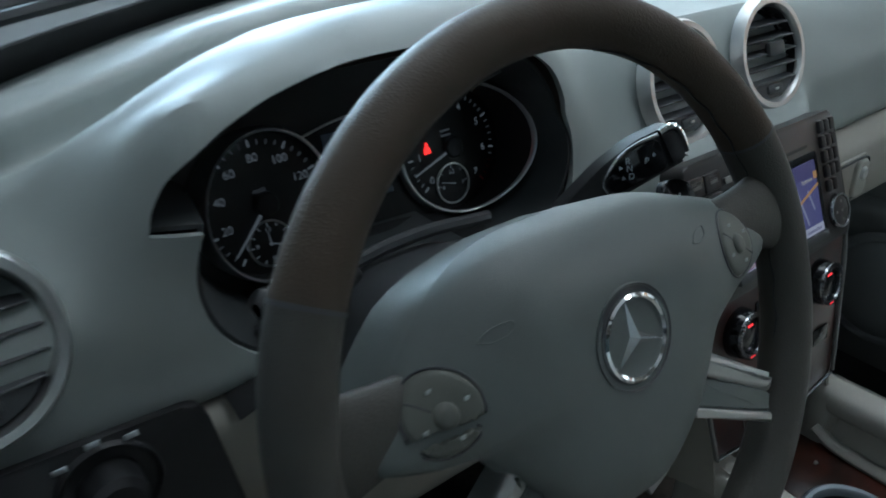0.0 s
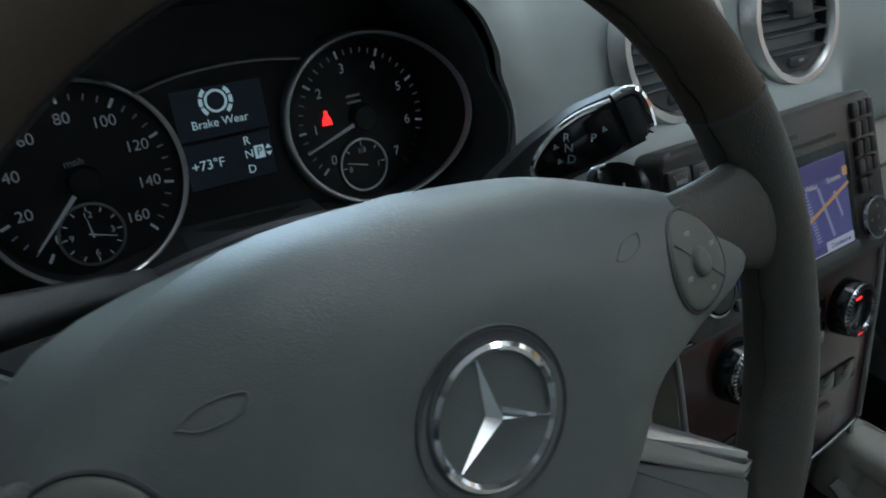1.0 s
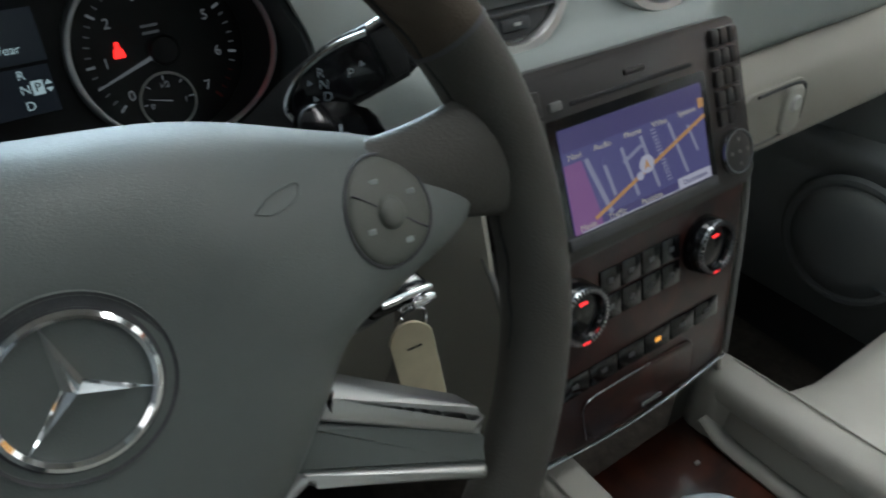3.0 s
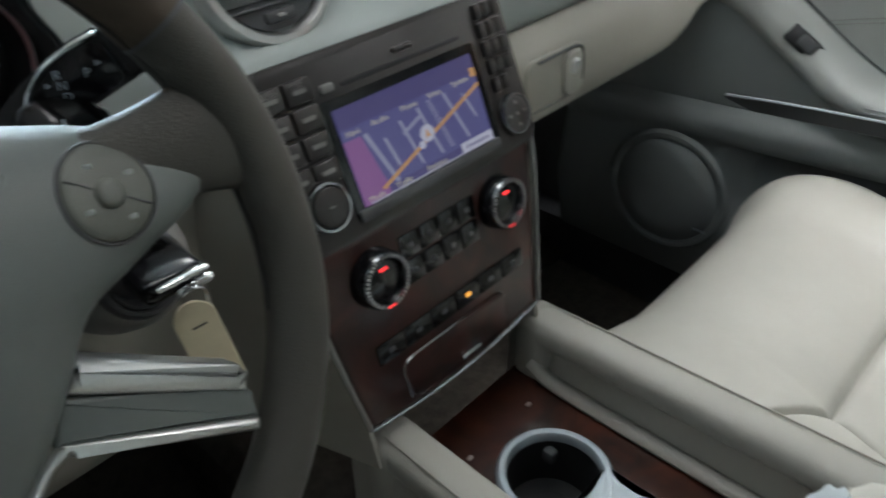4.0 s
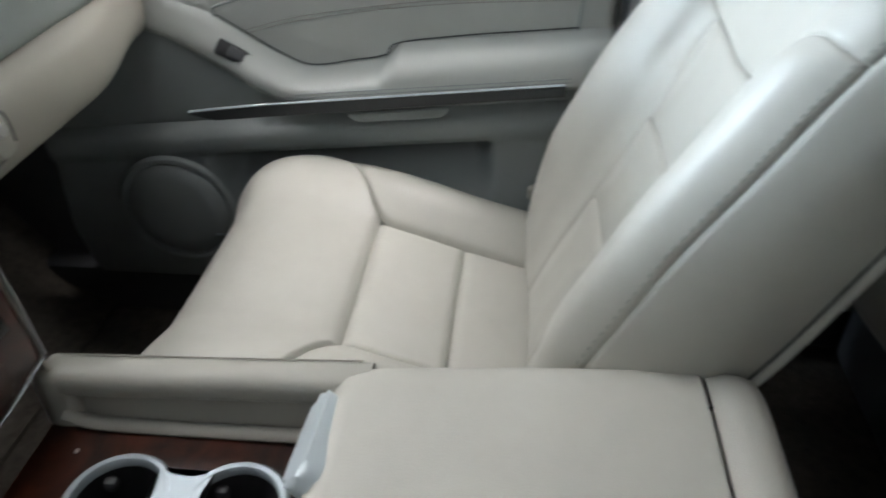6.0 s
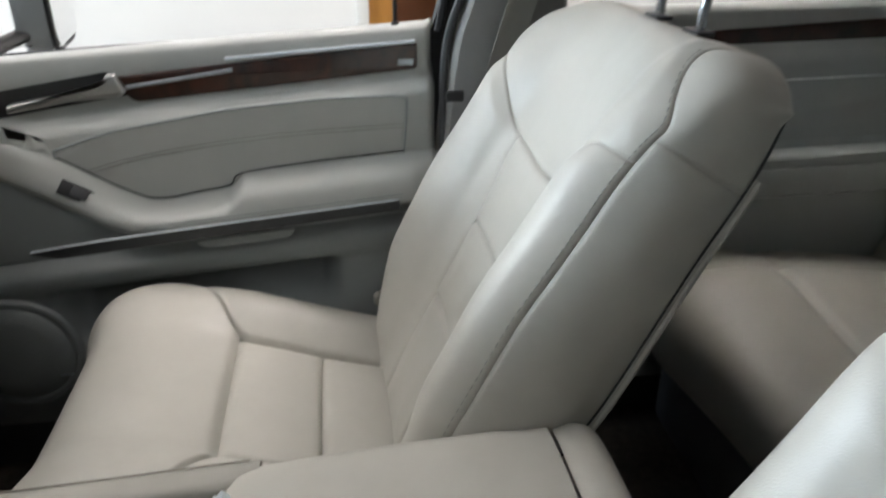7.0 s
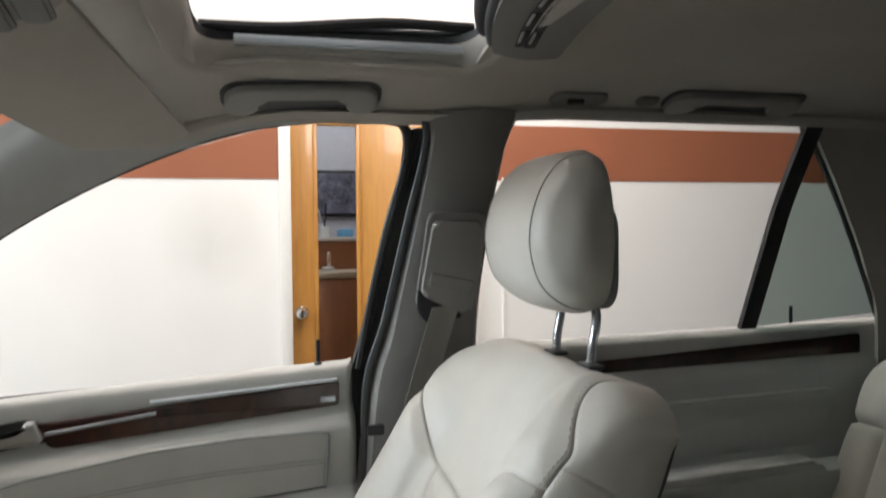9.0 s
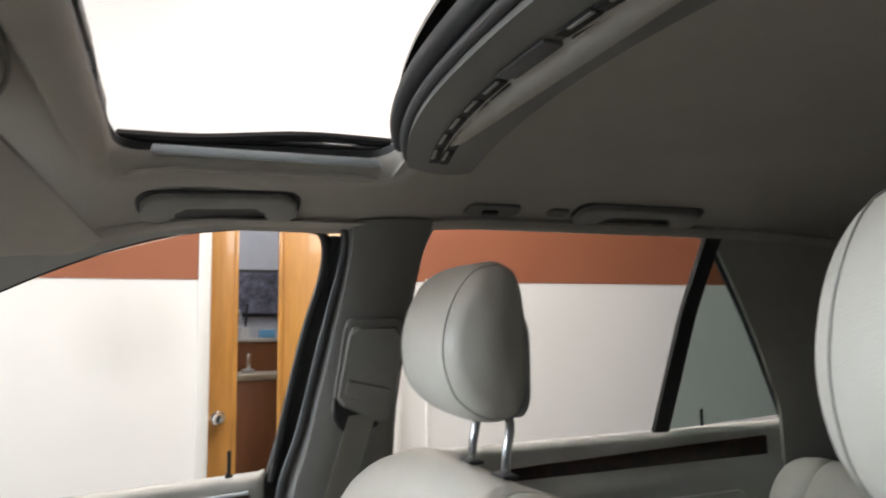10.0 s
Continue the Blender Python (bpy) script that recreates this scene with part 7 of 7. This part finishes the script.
def grab_handle(y0, y1, x, z, label):
    g = thing("grab_handle", (x, (y0 + y1) / 2, z), label, "grab handle", "roof grab handles")
    w = abs(y1 - y0)
    m = roof_frame(x + 0.006, (y0 + y1) / 2, y0 - y1)
    part("recess", moved(prism(rounded(w * 1.05, 0.068, 0.026, 6), 0.003, None, 0.001, 1), m), DARK_GREY, g, "shallow dark recess")
    h, e = 0.030, w / 2
    arch = [(-e, h), (-e, -h * 0.4), (-e + 0.02, -h), (e - 0.02, -h), (e, -h * 0.4), (e, h), (e * 0.60, h), (e * 0.56, -0.006), (-e * 0.56, -0.006), (-e * 0.60, h)]
    part("grip", moved(prism(round_poly(arch, 0.012, 4), 0.012, Matrix.Translation((0, 0, 0.002)), 0.005, 4), m), HANDLE, g, "folded grey plastic grip", angle=60)
    return g


grab_handle(0.082, -0.142, 0.548, 1.226, "folded grey grab handle over the front window")
grab_handle(-0.635, -0.888, 0.548, 1.232, "folded grey grab handle over the rear window")
hk = thing("coat_hook", (0.585, -0.487, 1.235), "grey coat hook plate in the roof trim", "coat hook")
part("plate", moved(prism(rounded(0.098, 0.040, 0.014, 5), 0.006, None, 0.003, 2), roof_frame(0.562, -0.475, 0.1)), PILLAR, hk, "rounded plate")
part("hook", moved(rbox((0.006, 0, 0.009), (0.030, 0.012, 0.008), 0.004, 2), roof_frame(0.562, -0.475, 0.1)), BLACK, hk, "dark hook")
part("lamp", moved(prism(rounded(0.040, 0.026, 0.010, 4), 0.006, None, 0.003, 2), roof_frame(0.562, -0.600, 0.1)), PILLAR, hk, "small reading lamp")

# sun visor
vs = thing("sun_visor", (0.37, 0.22, 1.24), "folded beige-grey sun visor above the passenger", "sun visor")


def visor(u, v):
    u = lerp(-0.30, 1.0, u)
    a = Vector((lerp(0.225, 0.590, u), lerp(0.188, 0.140, u), lerp(1.234, 1.192, u)))
    b = Vector((lerp(0.220, 0.585, u), lerp(0.330, 0.262, u), lerp(1.192, 1.150, u)))
    p = a.lerp(b, v * (1 - 0.5 * smoothstep(0.70, 1.0, u) ** 2))
    p.z -= 0.008 * math.sin(math.pi * v)
    return p


part("flap", thick(grid(visor, 24, 14), 0.014), HEADLINER, vs, "soft visor flap", angle=60)
part("hinge", tube([(0.600, 0.27, 1.205), (0.604, 0.20, 1.212)], 0.008, 8), PILLAR, vs, "visor hinge")
# overhead console
oc = thing("overhead_console", (0.02, 0.17, 1.27), "grey overhead lamp console near the mirror", "overhead console")


def dome(u, v):
    a = 2 * math.pi * u
    r = v
    x = 0.03 + 0.20 * r * math.copysign(abs(math.cos(a)) ** 0.85, math.cos(a))
    y = 0.262 + 0.100 * r * math.sin(a)
    return (x, y, roof_z(x, y) - 0.004 - 0.062 * (1 - r ** 5) ** 0.7)


def dome_z(x, y):
    r = min(1.0, math.hypot((x - 0.03) / 0.20, (y - 0.262) / 0.100))
    return roof_z(x, y) - 0.004 - 0.062 * (1 - r ** 5) ** 0.7


part("housing", grid(dome, 48, 16, wrap_u=True), HANDLE, oc, "domed grey lamp housing", angle=70)
part("rim_line", tube([tuple(Vector(dome(k / 40, 0.985)) - Vector((0, 0, 0.004))) for k in range(40)], 0.003, 8, closed=True, n=120), PILLAR, oc, "raised edge of the housing")
for k in range(2):
    lx_, ly_ = 0.085 + 0.006 * k, 0.212 + 0.032 * k
    lm = basis((lx_, ly_, dome_z(lx_, ly_) - 0.001), (1, 0.10, -0.04), (0.1, -1, 0.10))
    part("lens_gap", moved(prism(rounded(0.086, 0.029, 0.008, 4), 0.003, None, 0.001, 2), lm), DARK_GREY, oc, "dark gap round the lamp")
    part("lens", moved(prism(rounded(0.078, 0.022, 0.006, 4), 0.006, Matrix.Translation((0, 0, 0.001)), 0.003, 2), lm), PILLAR, oc, "grey lamp lens")

# sunroof panel slid back, with its vent
sr = thing("sliding_sunroof", (-0.01, -0.32, 1.33), "tilted glass sunroof panel slid back over the roof", "sunroof")


def slider(u, v):
    x = lerp(-0.405, 0.390, u)
    k = abs(x) / 0.39
    y = lerp(-0.222 - 0.053 * k ** 3, -0.342 - 0.022 * k * k, v)
    return Vector((x, y, roof_z(x, y) - 0.010 - 0.005 * math.sin(math.pi * v) + 0.003 * (1 - v) ** 2))


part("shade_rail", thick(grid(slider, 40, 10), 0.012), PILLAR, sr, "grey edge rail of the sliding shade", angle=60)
for k in range(12):
    u0 = 0.075 + 0.073 * k
    p, q = slider(u0, 0.42), slider(u0 + 0.05, 0.42)
    if k in (5, 6):
        if k == 5:
            part("lamp_plate", moved(rbox((0.03, 0, 0), (0.095, 0.036, 0.004), 0.002, 2), basis((p + q) / 2 - Vector((0, 0, 0.0135)), q - p, (0, 1, 0))), DARK_GREY, sr, "dark plate between the vent slots")
        continue
    for dv in (-0.068, 0.068):
        a, b = slider(u0, 0.42 + dv), slider(u0 + 0.05, 0.42 + dv)
        part("vent_slot", moved(rbox((0, 0, 0), (0.056, 0.014, 0.004), 0.002, 2), basis((a + b) / 2 - Vector((0, 0, 0.0135)), b - a, (0, 1, 0))), BLACK_MATT, sr, "dark vent slot")
        part("louvre", moved(rbox((-0.010, 0.0038, -0.0022), (0.036, 0.0045, 0.002), 0.0008, 1), basis((a + b) / 2 - Vector((0, 0, 0.0135)), b - a, (0, 1, 0))), HANDLE, sr, "pale louvre in the slot")
# black tube stands for the shadow in the gap behind the rail
part("rear_shadow_line", tube([tuple(slider(k / 20, 1.0) + Vector((0, -0.004, -0.004))) for k in range(21)], 0.004, 8, n=60), RUBBER, sr, "dark tube drawn as the shadow line behind the shade rail")
part("front_seal", tube([tuple(slider(k / 20, 0) + Vector((0, 0.012, 0.022))) for k in range(21)], 0.013, 10, n=60), RUBBER, sr, "black rubber front seal")
part("inner_seal", tube([tuple(slider(k / 20, 0) + Vector((0, 0.004, 0.004))) for k in range(21)], 0.007, 10, n=60), DARK_GREY, sr, "dark inner seal")
part("glass", thick(grid(lambda u, v: (lerp(-0.44, 0.415, u), lerp(-0.205 - 0.06 * abs(2 * u - 1) ** 2.5, -0.66, v), roof_z(lerp(-0.44, 0.415, u), -0.3) + 0.058 - 0.004 * v), 20, 8), 0.006), PIANO, sr, "dark tinted sunroof glass", angle=60)
dfl = thing("roof_opening_frame", (0.43, -0.08, 1.32), "bright guide rail and black frame of the sunroof", "sunroof frame")
for s, xx in ((1, 0.466), (-1, -0.492)):
    part("guide_rail", rbox((xx, -0.10, roof_z(xx, -0.1) + 0.016), (0.012, 0.33, 0.012), 0.002, 2), LATCH, dfl, "bright aluminium guide rail")
    part("side_frame", tube([(xx + s * 0.008, 0.11, roof_z(xx, 0) + 0.034), (xx + s * 0.006, 0.0, roof_z(xx, 0) + 0.036), (xx + s * 0.006, -0.14, roof_z(xx, 0) + 0.050), (xx + s * 0.006, -0.27, roof_z(xx, 0) + 0.050)], 0.008, 8, n=30), RUBBER, dfl, "black side seal")
part("front_frame", tube([(-0.50, 0.065, 1.300), (-0.47, 0.115, 1.304), (0.0, 0.130, 1.325), (0.44, 0.115, 1.304), (0.478, 0.065, 1.298)], 0.006, 8, n=60), RUBBER, dfl, "black front seal of the opening")
inner, outer_ = hole_ring(-0.002), hole_ring(0.012)
nr = len(inner)
part("channel", grid(lambda u, v: ((inner if v < 0.6 else outer_)[int(round(u * nr)) % nr][0], (inner if v < 0.6 else outer_)[int(round(u * nr)) % nr][1], roof_z(*inner[int(round(u * nr)) % nr]) + (0.020, 0.036, 0.042)[int(round(v * 2))]), nr, 2, wrap_u=True), RUBBER, dfl, "black channel round the opening", angle=50)
for xx in (0.29, 0.12):
    part("deflector_tab", rbox((xx, 0.115, roof_z(xx, 0.1) + 0.024), (0.11, 0.006, 0.016), 0.002, 1), DARK_GREY, dfl, "dark wind deflector strip")

# front passenger belt
bt = thing("seat_belt", (0.655, -0.25, 0.70), "grey seat belt hanging from the centre pillar", "seat belt")
SB = basis((0.634, -0.273, 0.990), (0, -1, 0), (-0.26, 0, 0.97))
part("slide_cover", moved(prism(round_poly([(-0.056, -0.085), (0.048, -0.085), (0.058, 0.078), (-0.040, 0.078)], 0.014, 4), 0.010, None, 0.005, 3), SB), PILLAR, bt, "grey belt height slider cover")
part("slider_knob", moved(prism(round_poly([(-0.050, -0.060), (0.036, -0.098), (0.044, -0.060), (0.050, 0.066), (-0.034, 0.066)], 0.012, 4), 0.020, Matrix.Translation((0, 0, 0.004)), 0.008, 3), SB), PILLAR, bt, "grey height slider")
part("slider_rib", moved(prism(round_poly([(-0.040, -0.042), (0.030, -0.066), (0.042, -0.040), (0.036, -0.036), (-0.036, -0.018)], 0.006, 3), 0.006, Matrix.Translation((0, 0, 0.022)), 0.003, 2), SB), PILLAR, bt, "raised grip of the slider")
part("belt_mouth", moved(prism(round_poly([(-0.054, -0.050), (-0.034, -0.070), (0.030, -0.104), (-0.030, -0.118), (-0.052, -0.095)], 0.010, 4), 0.012, None, 0.003, 2), SB), BLACK_MATT, bt, "dark belt mouth")
wb = grid(lambda u, v: spline([(0.640, -0.268, 0.905), (0.655, -0.245, 0.82), (0.668, -0.215, 0.70), (0.672, -0.180, 0.55), (0.668, -0.150, 0.36)], v) + Vector((0.004 * math.sin(3 * u), lerp(0.024, -0.024, u), 0.004 * u)), 6, 30)
part("webbing", thick(wb, 0.0016), WEBBING, bt, "woven grey belt webbing", angle=60)
part("stop_button", rbox((0.664, -0.150, 0.700), (0.012, 0.03, 0.018), 0.004, 2), BLACK, bt, "black belt guide")
bk_ = thing("belt_buckle", (0.63, -0.06, 0.33), "belt tongue and anchor beside the seat", "buckle")
part("anchor", rbox((0.645, -0.035, 0.345), (0.020, 0.060, 0.022), 0.006, 2), CONSOLE, bk_, "grey belt anchor")
part("strap", tube([(0.642, -0.01, 0.350), (0.648, -0.06, 0.39), (0.662, -0.12, 0.46)], 0.012, 8, flat=0.2), WEBBING, bk_, "webbing to the pillar")


# ---------------------------------------------------------------- instruments
CT = radians(16)
CM = Matrix(((1, 0, 0, -0.366), (0, math.sin(CT), -math.cos(CT), 0.676), (0, math.cos(CT), math.sin(CT), 0.757), (0, 0, 0, 1)))
ic = thing("instrument_cluster", (-0.366, 0.676, 0.757), "black instrument cluster with two silver-ringed dials", "instrument cluster")
FACE = material("dial_black", (0.006, 0.006, 0.007), 0.45, vary=0.2, bump=0.1, bump_scale=900)
WHITE_GLOW = glow("dial_white", (0.75, 0.80, 0.82), 0.085)
GREY_GLOW = glow("dial_grey", (0.55, 0.58, 0.60), 0.05)
SIGN_GLOW = glow("display_text", (0.62, 0.80, 0.80), 0.42)
DISPLAY = glow("display_back", (0.10, 0.13, 0.17), 0.05)
RED_SIGN = glow("red_warning", (1.0, 0.02, 0.015), 2.2)
part("backing", moved(prism(rounded(0.40, 0.17, 0.05, 6), 0.004, Matrix.Translation((0, -0.004, -0.006))), CM), FACE, ic, "black cluster panel")


def at_angle(c, r, deg, h=0.0):
    return Matrix.Translation((c[0] + r * math.cos(radians(deg)), c[1] + r * math.sin(radians(deg)), h)) @ Matrix.Rotation(radians(deg), 4, "Z")


def dial(name, c, outer, label):
    d = part(name, moved(lathe([(0.0, 0.0), (0.0505, 0.0), (0.0515, -0.002)], Matrix.Translation((*c, 0.0006)), 56), CM), FACE, ic, label)

    def ring_reach(a):
        reach = 0.018 + outer * 0.013 * math.cos(a)
        if outer > 0:
            reach += 0.018 * max(0.0, math.cos(a)) ** 2
        return reach

    def ring(u, v):
        a = 2 * math.pi * u
        r, h = [(0.0512, 0.90), (0.0514, 0.93), (0.0521, 0.97), (0.0529, 1.0), (0.0538, 0.95), (0.0546, 0.6), (0.0550, -0.2)][int(round(v * 6))]
        x = c[0] + r * math.cos(a)
        reach = ring_reach(a)
        return CM @ Vector((x, c[1] + r * math.sin(a), reach * h))
    part("ring", grid(ring, 72, 6, wrap_u=True), material(name + "_ring", (0.70, 0.70, 0.70), 0.30, 0.9, bump=0.0), d, "satin silver dial ring", angle=60)

    def tube_wall(u, v):
        a = 2 * math.pi * u
        reach = ring_reach(a) * 0.90
        r = 0.0509 if v < 0.5 else 0.0511
        return CM @ Vector((c[0] + r * math.cos(a), c[1] + r * math.sin(a), reach * v))
    part("tube", grid(tube_wall, 72, 2, wrap_u=True), BLACK_MATT, d, "black inside of the dial tube", angle=60)
    return d


SC, TC = (-0.084, 0.0), (0.086, 0.001)
sp = dial("speedometer", SC, -1, "speedometer up to 160")
for k in range(33):
    v = 5 * k
    a = 235 - v * 1.775
    big = v % 20 == 0
    part("tick", moved(rbox((0, 0, 0), (0.0052 if big else 0.0036, 0.0016 if big else 0.0008, 0.0003), 0), CM @ at_angle(SC, 0.0440, a, 0.0012)), WHITE_GLOW if big else GREY_GLOW, sp, smooth=False)
for v in range(0, 161, 20):
    a = radians(235 - v * 1.775)
    part("number", letters(str(v), 0.0085, CM @ Matrix.Translation((SC[0] + 0.0335 * math.cos(a), SC[1] + 0.0335 * math.sin(a), 0.0012)), 0.0001), WHITE_GLOW, sp, "white dial number", smooth=False)
part("unit_word", letters("mph", 0.0058, CM @ Matrix.Translation((SC[0] - 0.002, SC[1] + 0.0105, 0.0012)), 0.0001), GREY_GLOW, sp, "unit lettering", smooth=False)
ta_ = dial("tachometer", TC, 1, "rev counter up to 7")
for k in range(36):
    v = k / 5
    a = 222 - 39 * v
    big = k % 5 == 0
    part("tick", moved(rbox((0, 0, 0), (0.0050 if big else 0.0034, 0.0015 if big else 0.0007, 0.0003), 0), CM @ at_angle(TC, 0.0425, a, 0.0012)), (WHITE_GLOW if big else GREY_GLOW) if v < 6.3 else material("red_tick", (0.25, 0.02, 0.02), 0.5), ta_, smooth=False)
for v in range(8):
    a = radians(222 - 39 * v)
    part("number", letters(str(v), 0.0085, CM @ Matrix.Translation((TC[0] + 0.0335 * math.cos(a), TC[1] + 0.0335 * math.sin(a), 0.0012)), 0.0001), WHITE_GLOW, ta_, "white dial number", smooth=False)
for dy in (0.0150, 0.0110):
    part("unit_bar", moved(rbox((TC[0] - 0.004, TC[1] + dy, 0.0012), (0.010, 0.0016, 0.0002), 0), CM), GREY_GLOW, ta_, "small unit bars", smooth=False)
for c, a, ln_, owner in ((SC, 225, 0.043, sp), (TC, 199, 0.045, ta_)):
    nd = part("needle", moved(prism([(0.004, -0.0013), (ln_, -0.0005), (ln_, 0.0005), (0.004, 0.0013)], 0.0008), CM @ Matrix.Translation((*c, 0.0040)) @ Matrix.Rotation(radians(a), 4, "Z")), WHITE_GLOW, owner, "pale needle", smooth=False)
    part("needle_hub", moved(lathe([(0.0, 0.0075), (0.0075, 0.0070), (0.0090, 0.0055), (0.0090, 0.001)], None, 28), CM @ Matrix.Translation((*c, 0.0))), FACE, owner, "black needle hub")
for c, owner, marks, pointers, words in (((-0.087, -0.0285), sp, 12, ((-18, 0.0125), (95, 0.009)), (("3", 0.0105, 0.0), ("6", 0.0, -0.0105), ("9", -0.0105, 0.0), ("12", 0.0, 0.0105))), ((0.081, -0.0285), ta_, 5, ((165, 0.0125),), (("0", -0.0100, -0.0015), ("1", 0.0105, -0.0015), ("1/2", 0.0, 0.0095)))):
    sd = part("small_dial", moved(lathe([(0.0, 0.0), (0.0155, 0.0)], Matrix.Translation((*c, 0.0016)), 36), CM), FACE, owner, "small inset dial")
    part("small_ring", moved(lathe([(0.0158, 0.0), (0.0160, 0.0010), (0.0172, 0.0010), (0.0174, 0.0)], Matrix.Translation((*c, 0.0018)), 48), CM), SATIN, sd, "thin silver ring")
    for k in range(marks):
        a = 90 - 30 * k if marks == 12 else 180 - 45 * k
        part("tick", moved(rbox((0, 0, 0), (0.0026, 0.0007, 0.0003), 0), CM @ at_angle(c, 0.0140, a, 0.0022)), WHITE_GLOW, sd, smooth=False)
    for a, l_ in pointers:
        part("pointer", moved(prism([(-0.002, -0.0005), (l_, -0.0002), (l_, 0.0002), (-0.002, 0.0005)], 0.0004), CM @ Matrix.Translation((*c, 0.0030)) @ Matrix.Rotation(radians(a), 4, "Z")), WHITE_GLOW, sd, "thin pointer", smooth=False)
    for w, dx, dy in words:
        part("number", letters(w, 0.0050, CM @ Matrix.Translation((c[0] + dx, c[1] + dy, 0.0022)), 0.0001), WHITE_GLOW, sd, smooth=False)
dp = part("display", moved(prism([(-0.030, 0.0085), (0.0235, 0.0085), (0.0235, 0.037), (-0.030, 0.037)], 0.0006), CM @ Matrix.Translation((0, 0, 0.001))), DISPLAY, ic, "dim upper message display", smooth=False)
d2 = part("display", moved(prism([(-0.030, -0.0195), (0.0225, -0.0195), (0.0225, 0.0065), (-0.030, 0.0065)], 0.0006), CM @ Matrix.Translation((0, 0, 0.001))), DISPLAY, ic, "dim lower gear display", smooth=False)
part("warning_ring", moved(lathe([(0.0052, 0.0), (0.0052, 0.0003), (0.0066, 0.0003), (0.0066, 0.0)], Matrix.Translation((-0.005, 0.0285, 0.0018)), 32), CM), SIGN_GLOW, dp, "brake wear symbol", smooth=False)
for k in range(6):
    a0 = (130, 165, 200, -50, -15, 20)[k]
    arc = [((0.0078 + dr) * math.cos(radians(a0 + da)), (0.0078 + dr) * math.sin(radians(a0 + da))) for dr, da in ((0, 0), (0.0022, 0), (0.0022, 14), (0.0022, 28), (0, 28), (0, 14))]
    part("warning_pad", moved(prism(arc, 0.0003), CM @ Matrix.Translation((-0.005, 0.0285, 0.0018))), SIGN_GLOW, dp, smooth=False)
part("message_word", letters("Brake Wear", 0.0068, CM @ Matrix.Translation((-0.005, 0.0165, 0.0018)), 0.0001), SIGN_GLOW, dp, "display message", smooth=False)
for txt, x, y, s_ in (("+73°F", -0.0175, -0.0065, 0.0080), ("R", 0.0075, 0.0025, 0.0070), ("N", 0.0075, -0.0055, 0.0070), ("D", 0.0075, -0.0145, 0.0070)):
    part("message_word", letters(txt, s_, CM @ Matrix.Translation((x, y, 0.0018)), 0.0001), SIGN_GLOW, d2, "display message", smooth=False)
part("gear_box", moved(rbox((0.0140, -0.0052, 0.0018), (0.0062, 0.0078, 0.0002), 0), CM), SIGN_GLOW, d2, "lit box round the gear letter", smooth=False)
part("message_word", letters("P", 0.0070, CM @ Matrix.Translation((0.0140, -0.0052, 0.0021)), 0.0001), FACE, d2, "display message", smooth=False)
for sgn in (1, -1):
    part("arrow", moved(prism([(-0.002, 0.001 * sgn), (0.002, 0.001 * sgn), (0, 0.0036 * sgn)][::sgn], 0.0002), CM @ Matrix.Translation((0.0198, -0.0052, 0.0018))), SIGN_GLOW, d2, smooth=False)
part("warning_lamp", moved(prism(round_poly([(-0.0045, -0.0055), (0.0045, -0.0055), (0.0034, 0.0), (0.0016, 0.0022), (0.0016, 0.0060), (-0.0016, 0.0060), (-0.0016, 0.0022), (-0.0034, 0.0)], 0.001, 2), 0.0003), CM @ Matrix.Translation((0.061, 0.0055, 0.0014)) @ Matrix.Scale(0.8, 4)), RED_SIGN, ta_, "red warning lamp", smooth=False)
part("bright_arc", moved(tube([(-0.050, 0.0400, 0.010), (-0.025, 0.0455, 0.010), (0.0, 0.0475, 0.010), (0.025, 0.0470, 0.010), (0.048, 0.0440, 0.010)], 0.0009, 8, n=40), CM), SATIN, ic, "thin bright arc over the display")
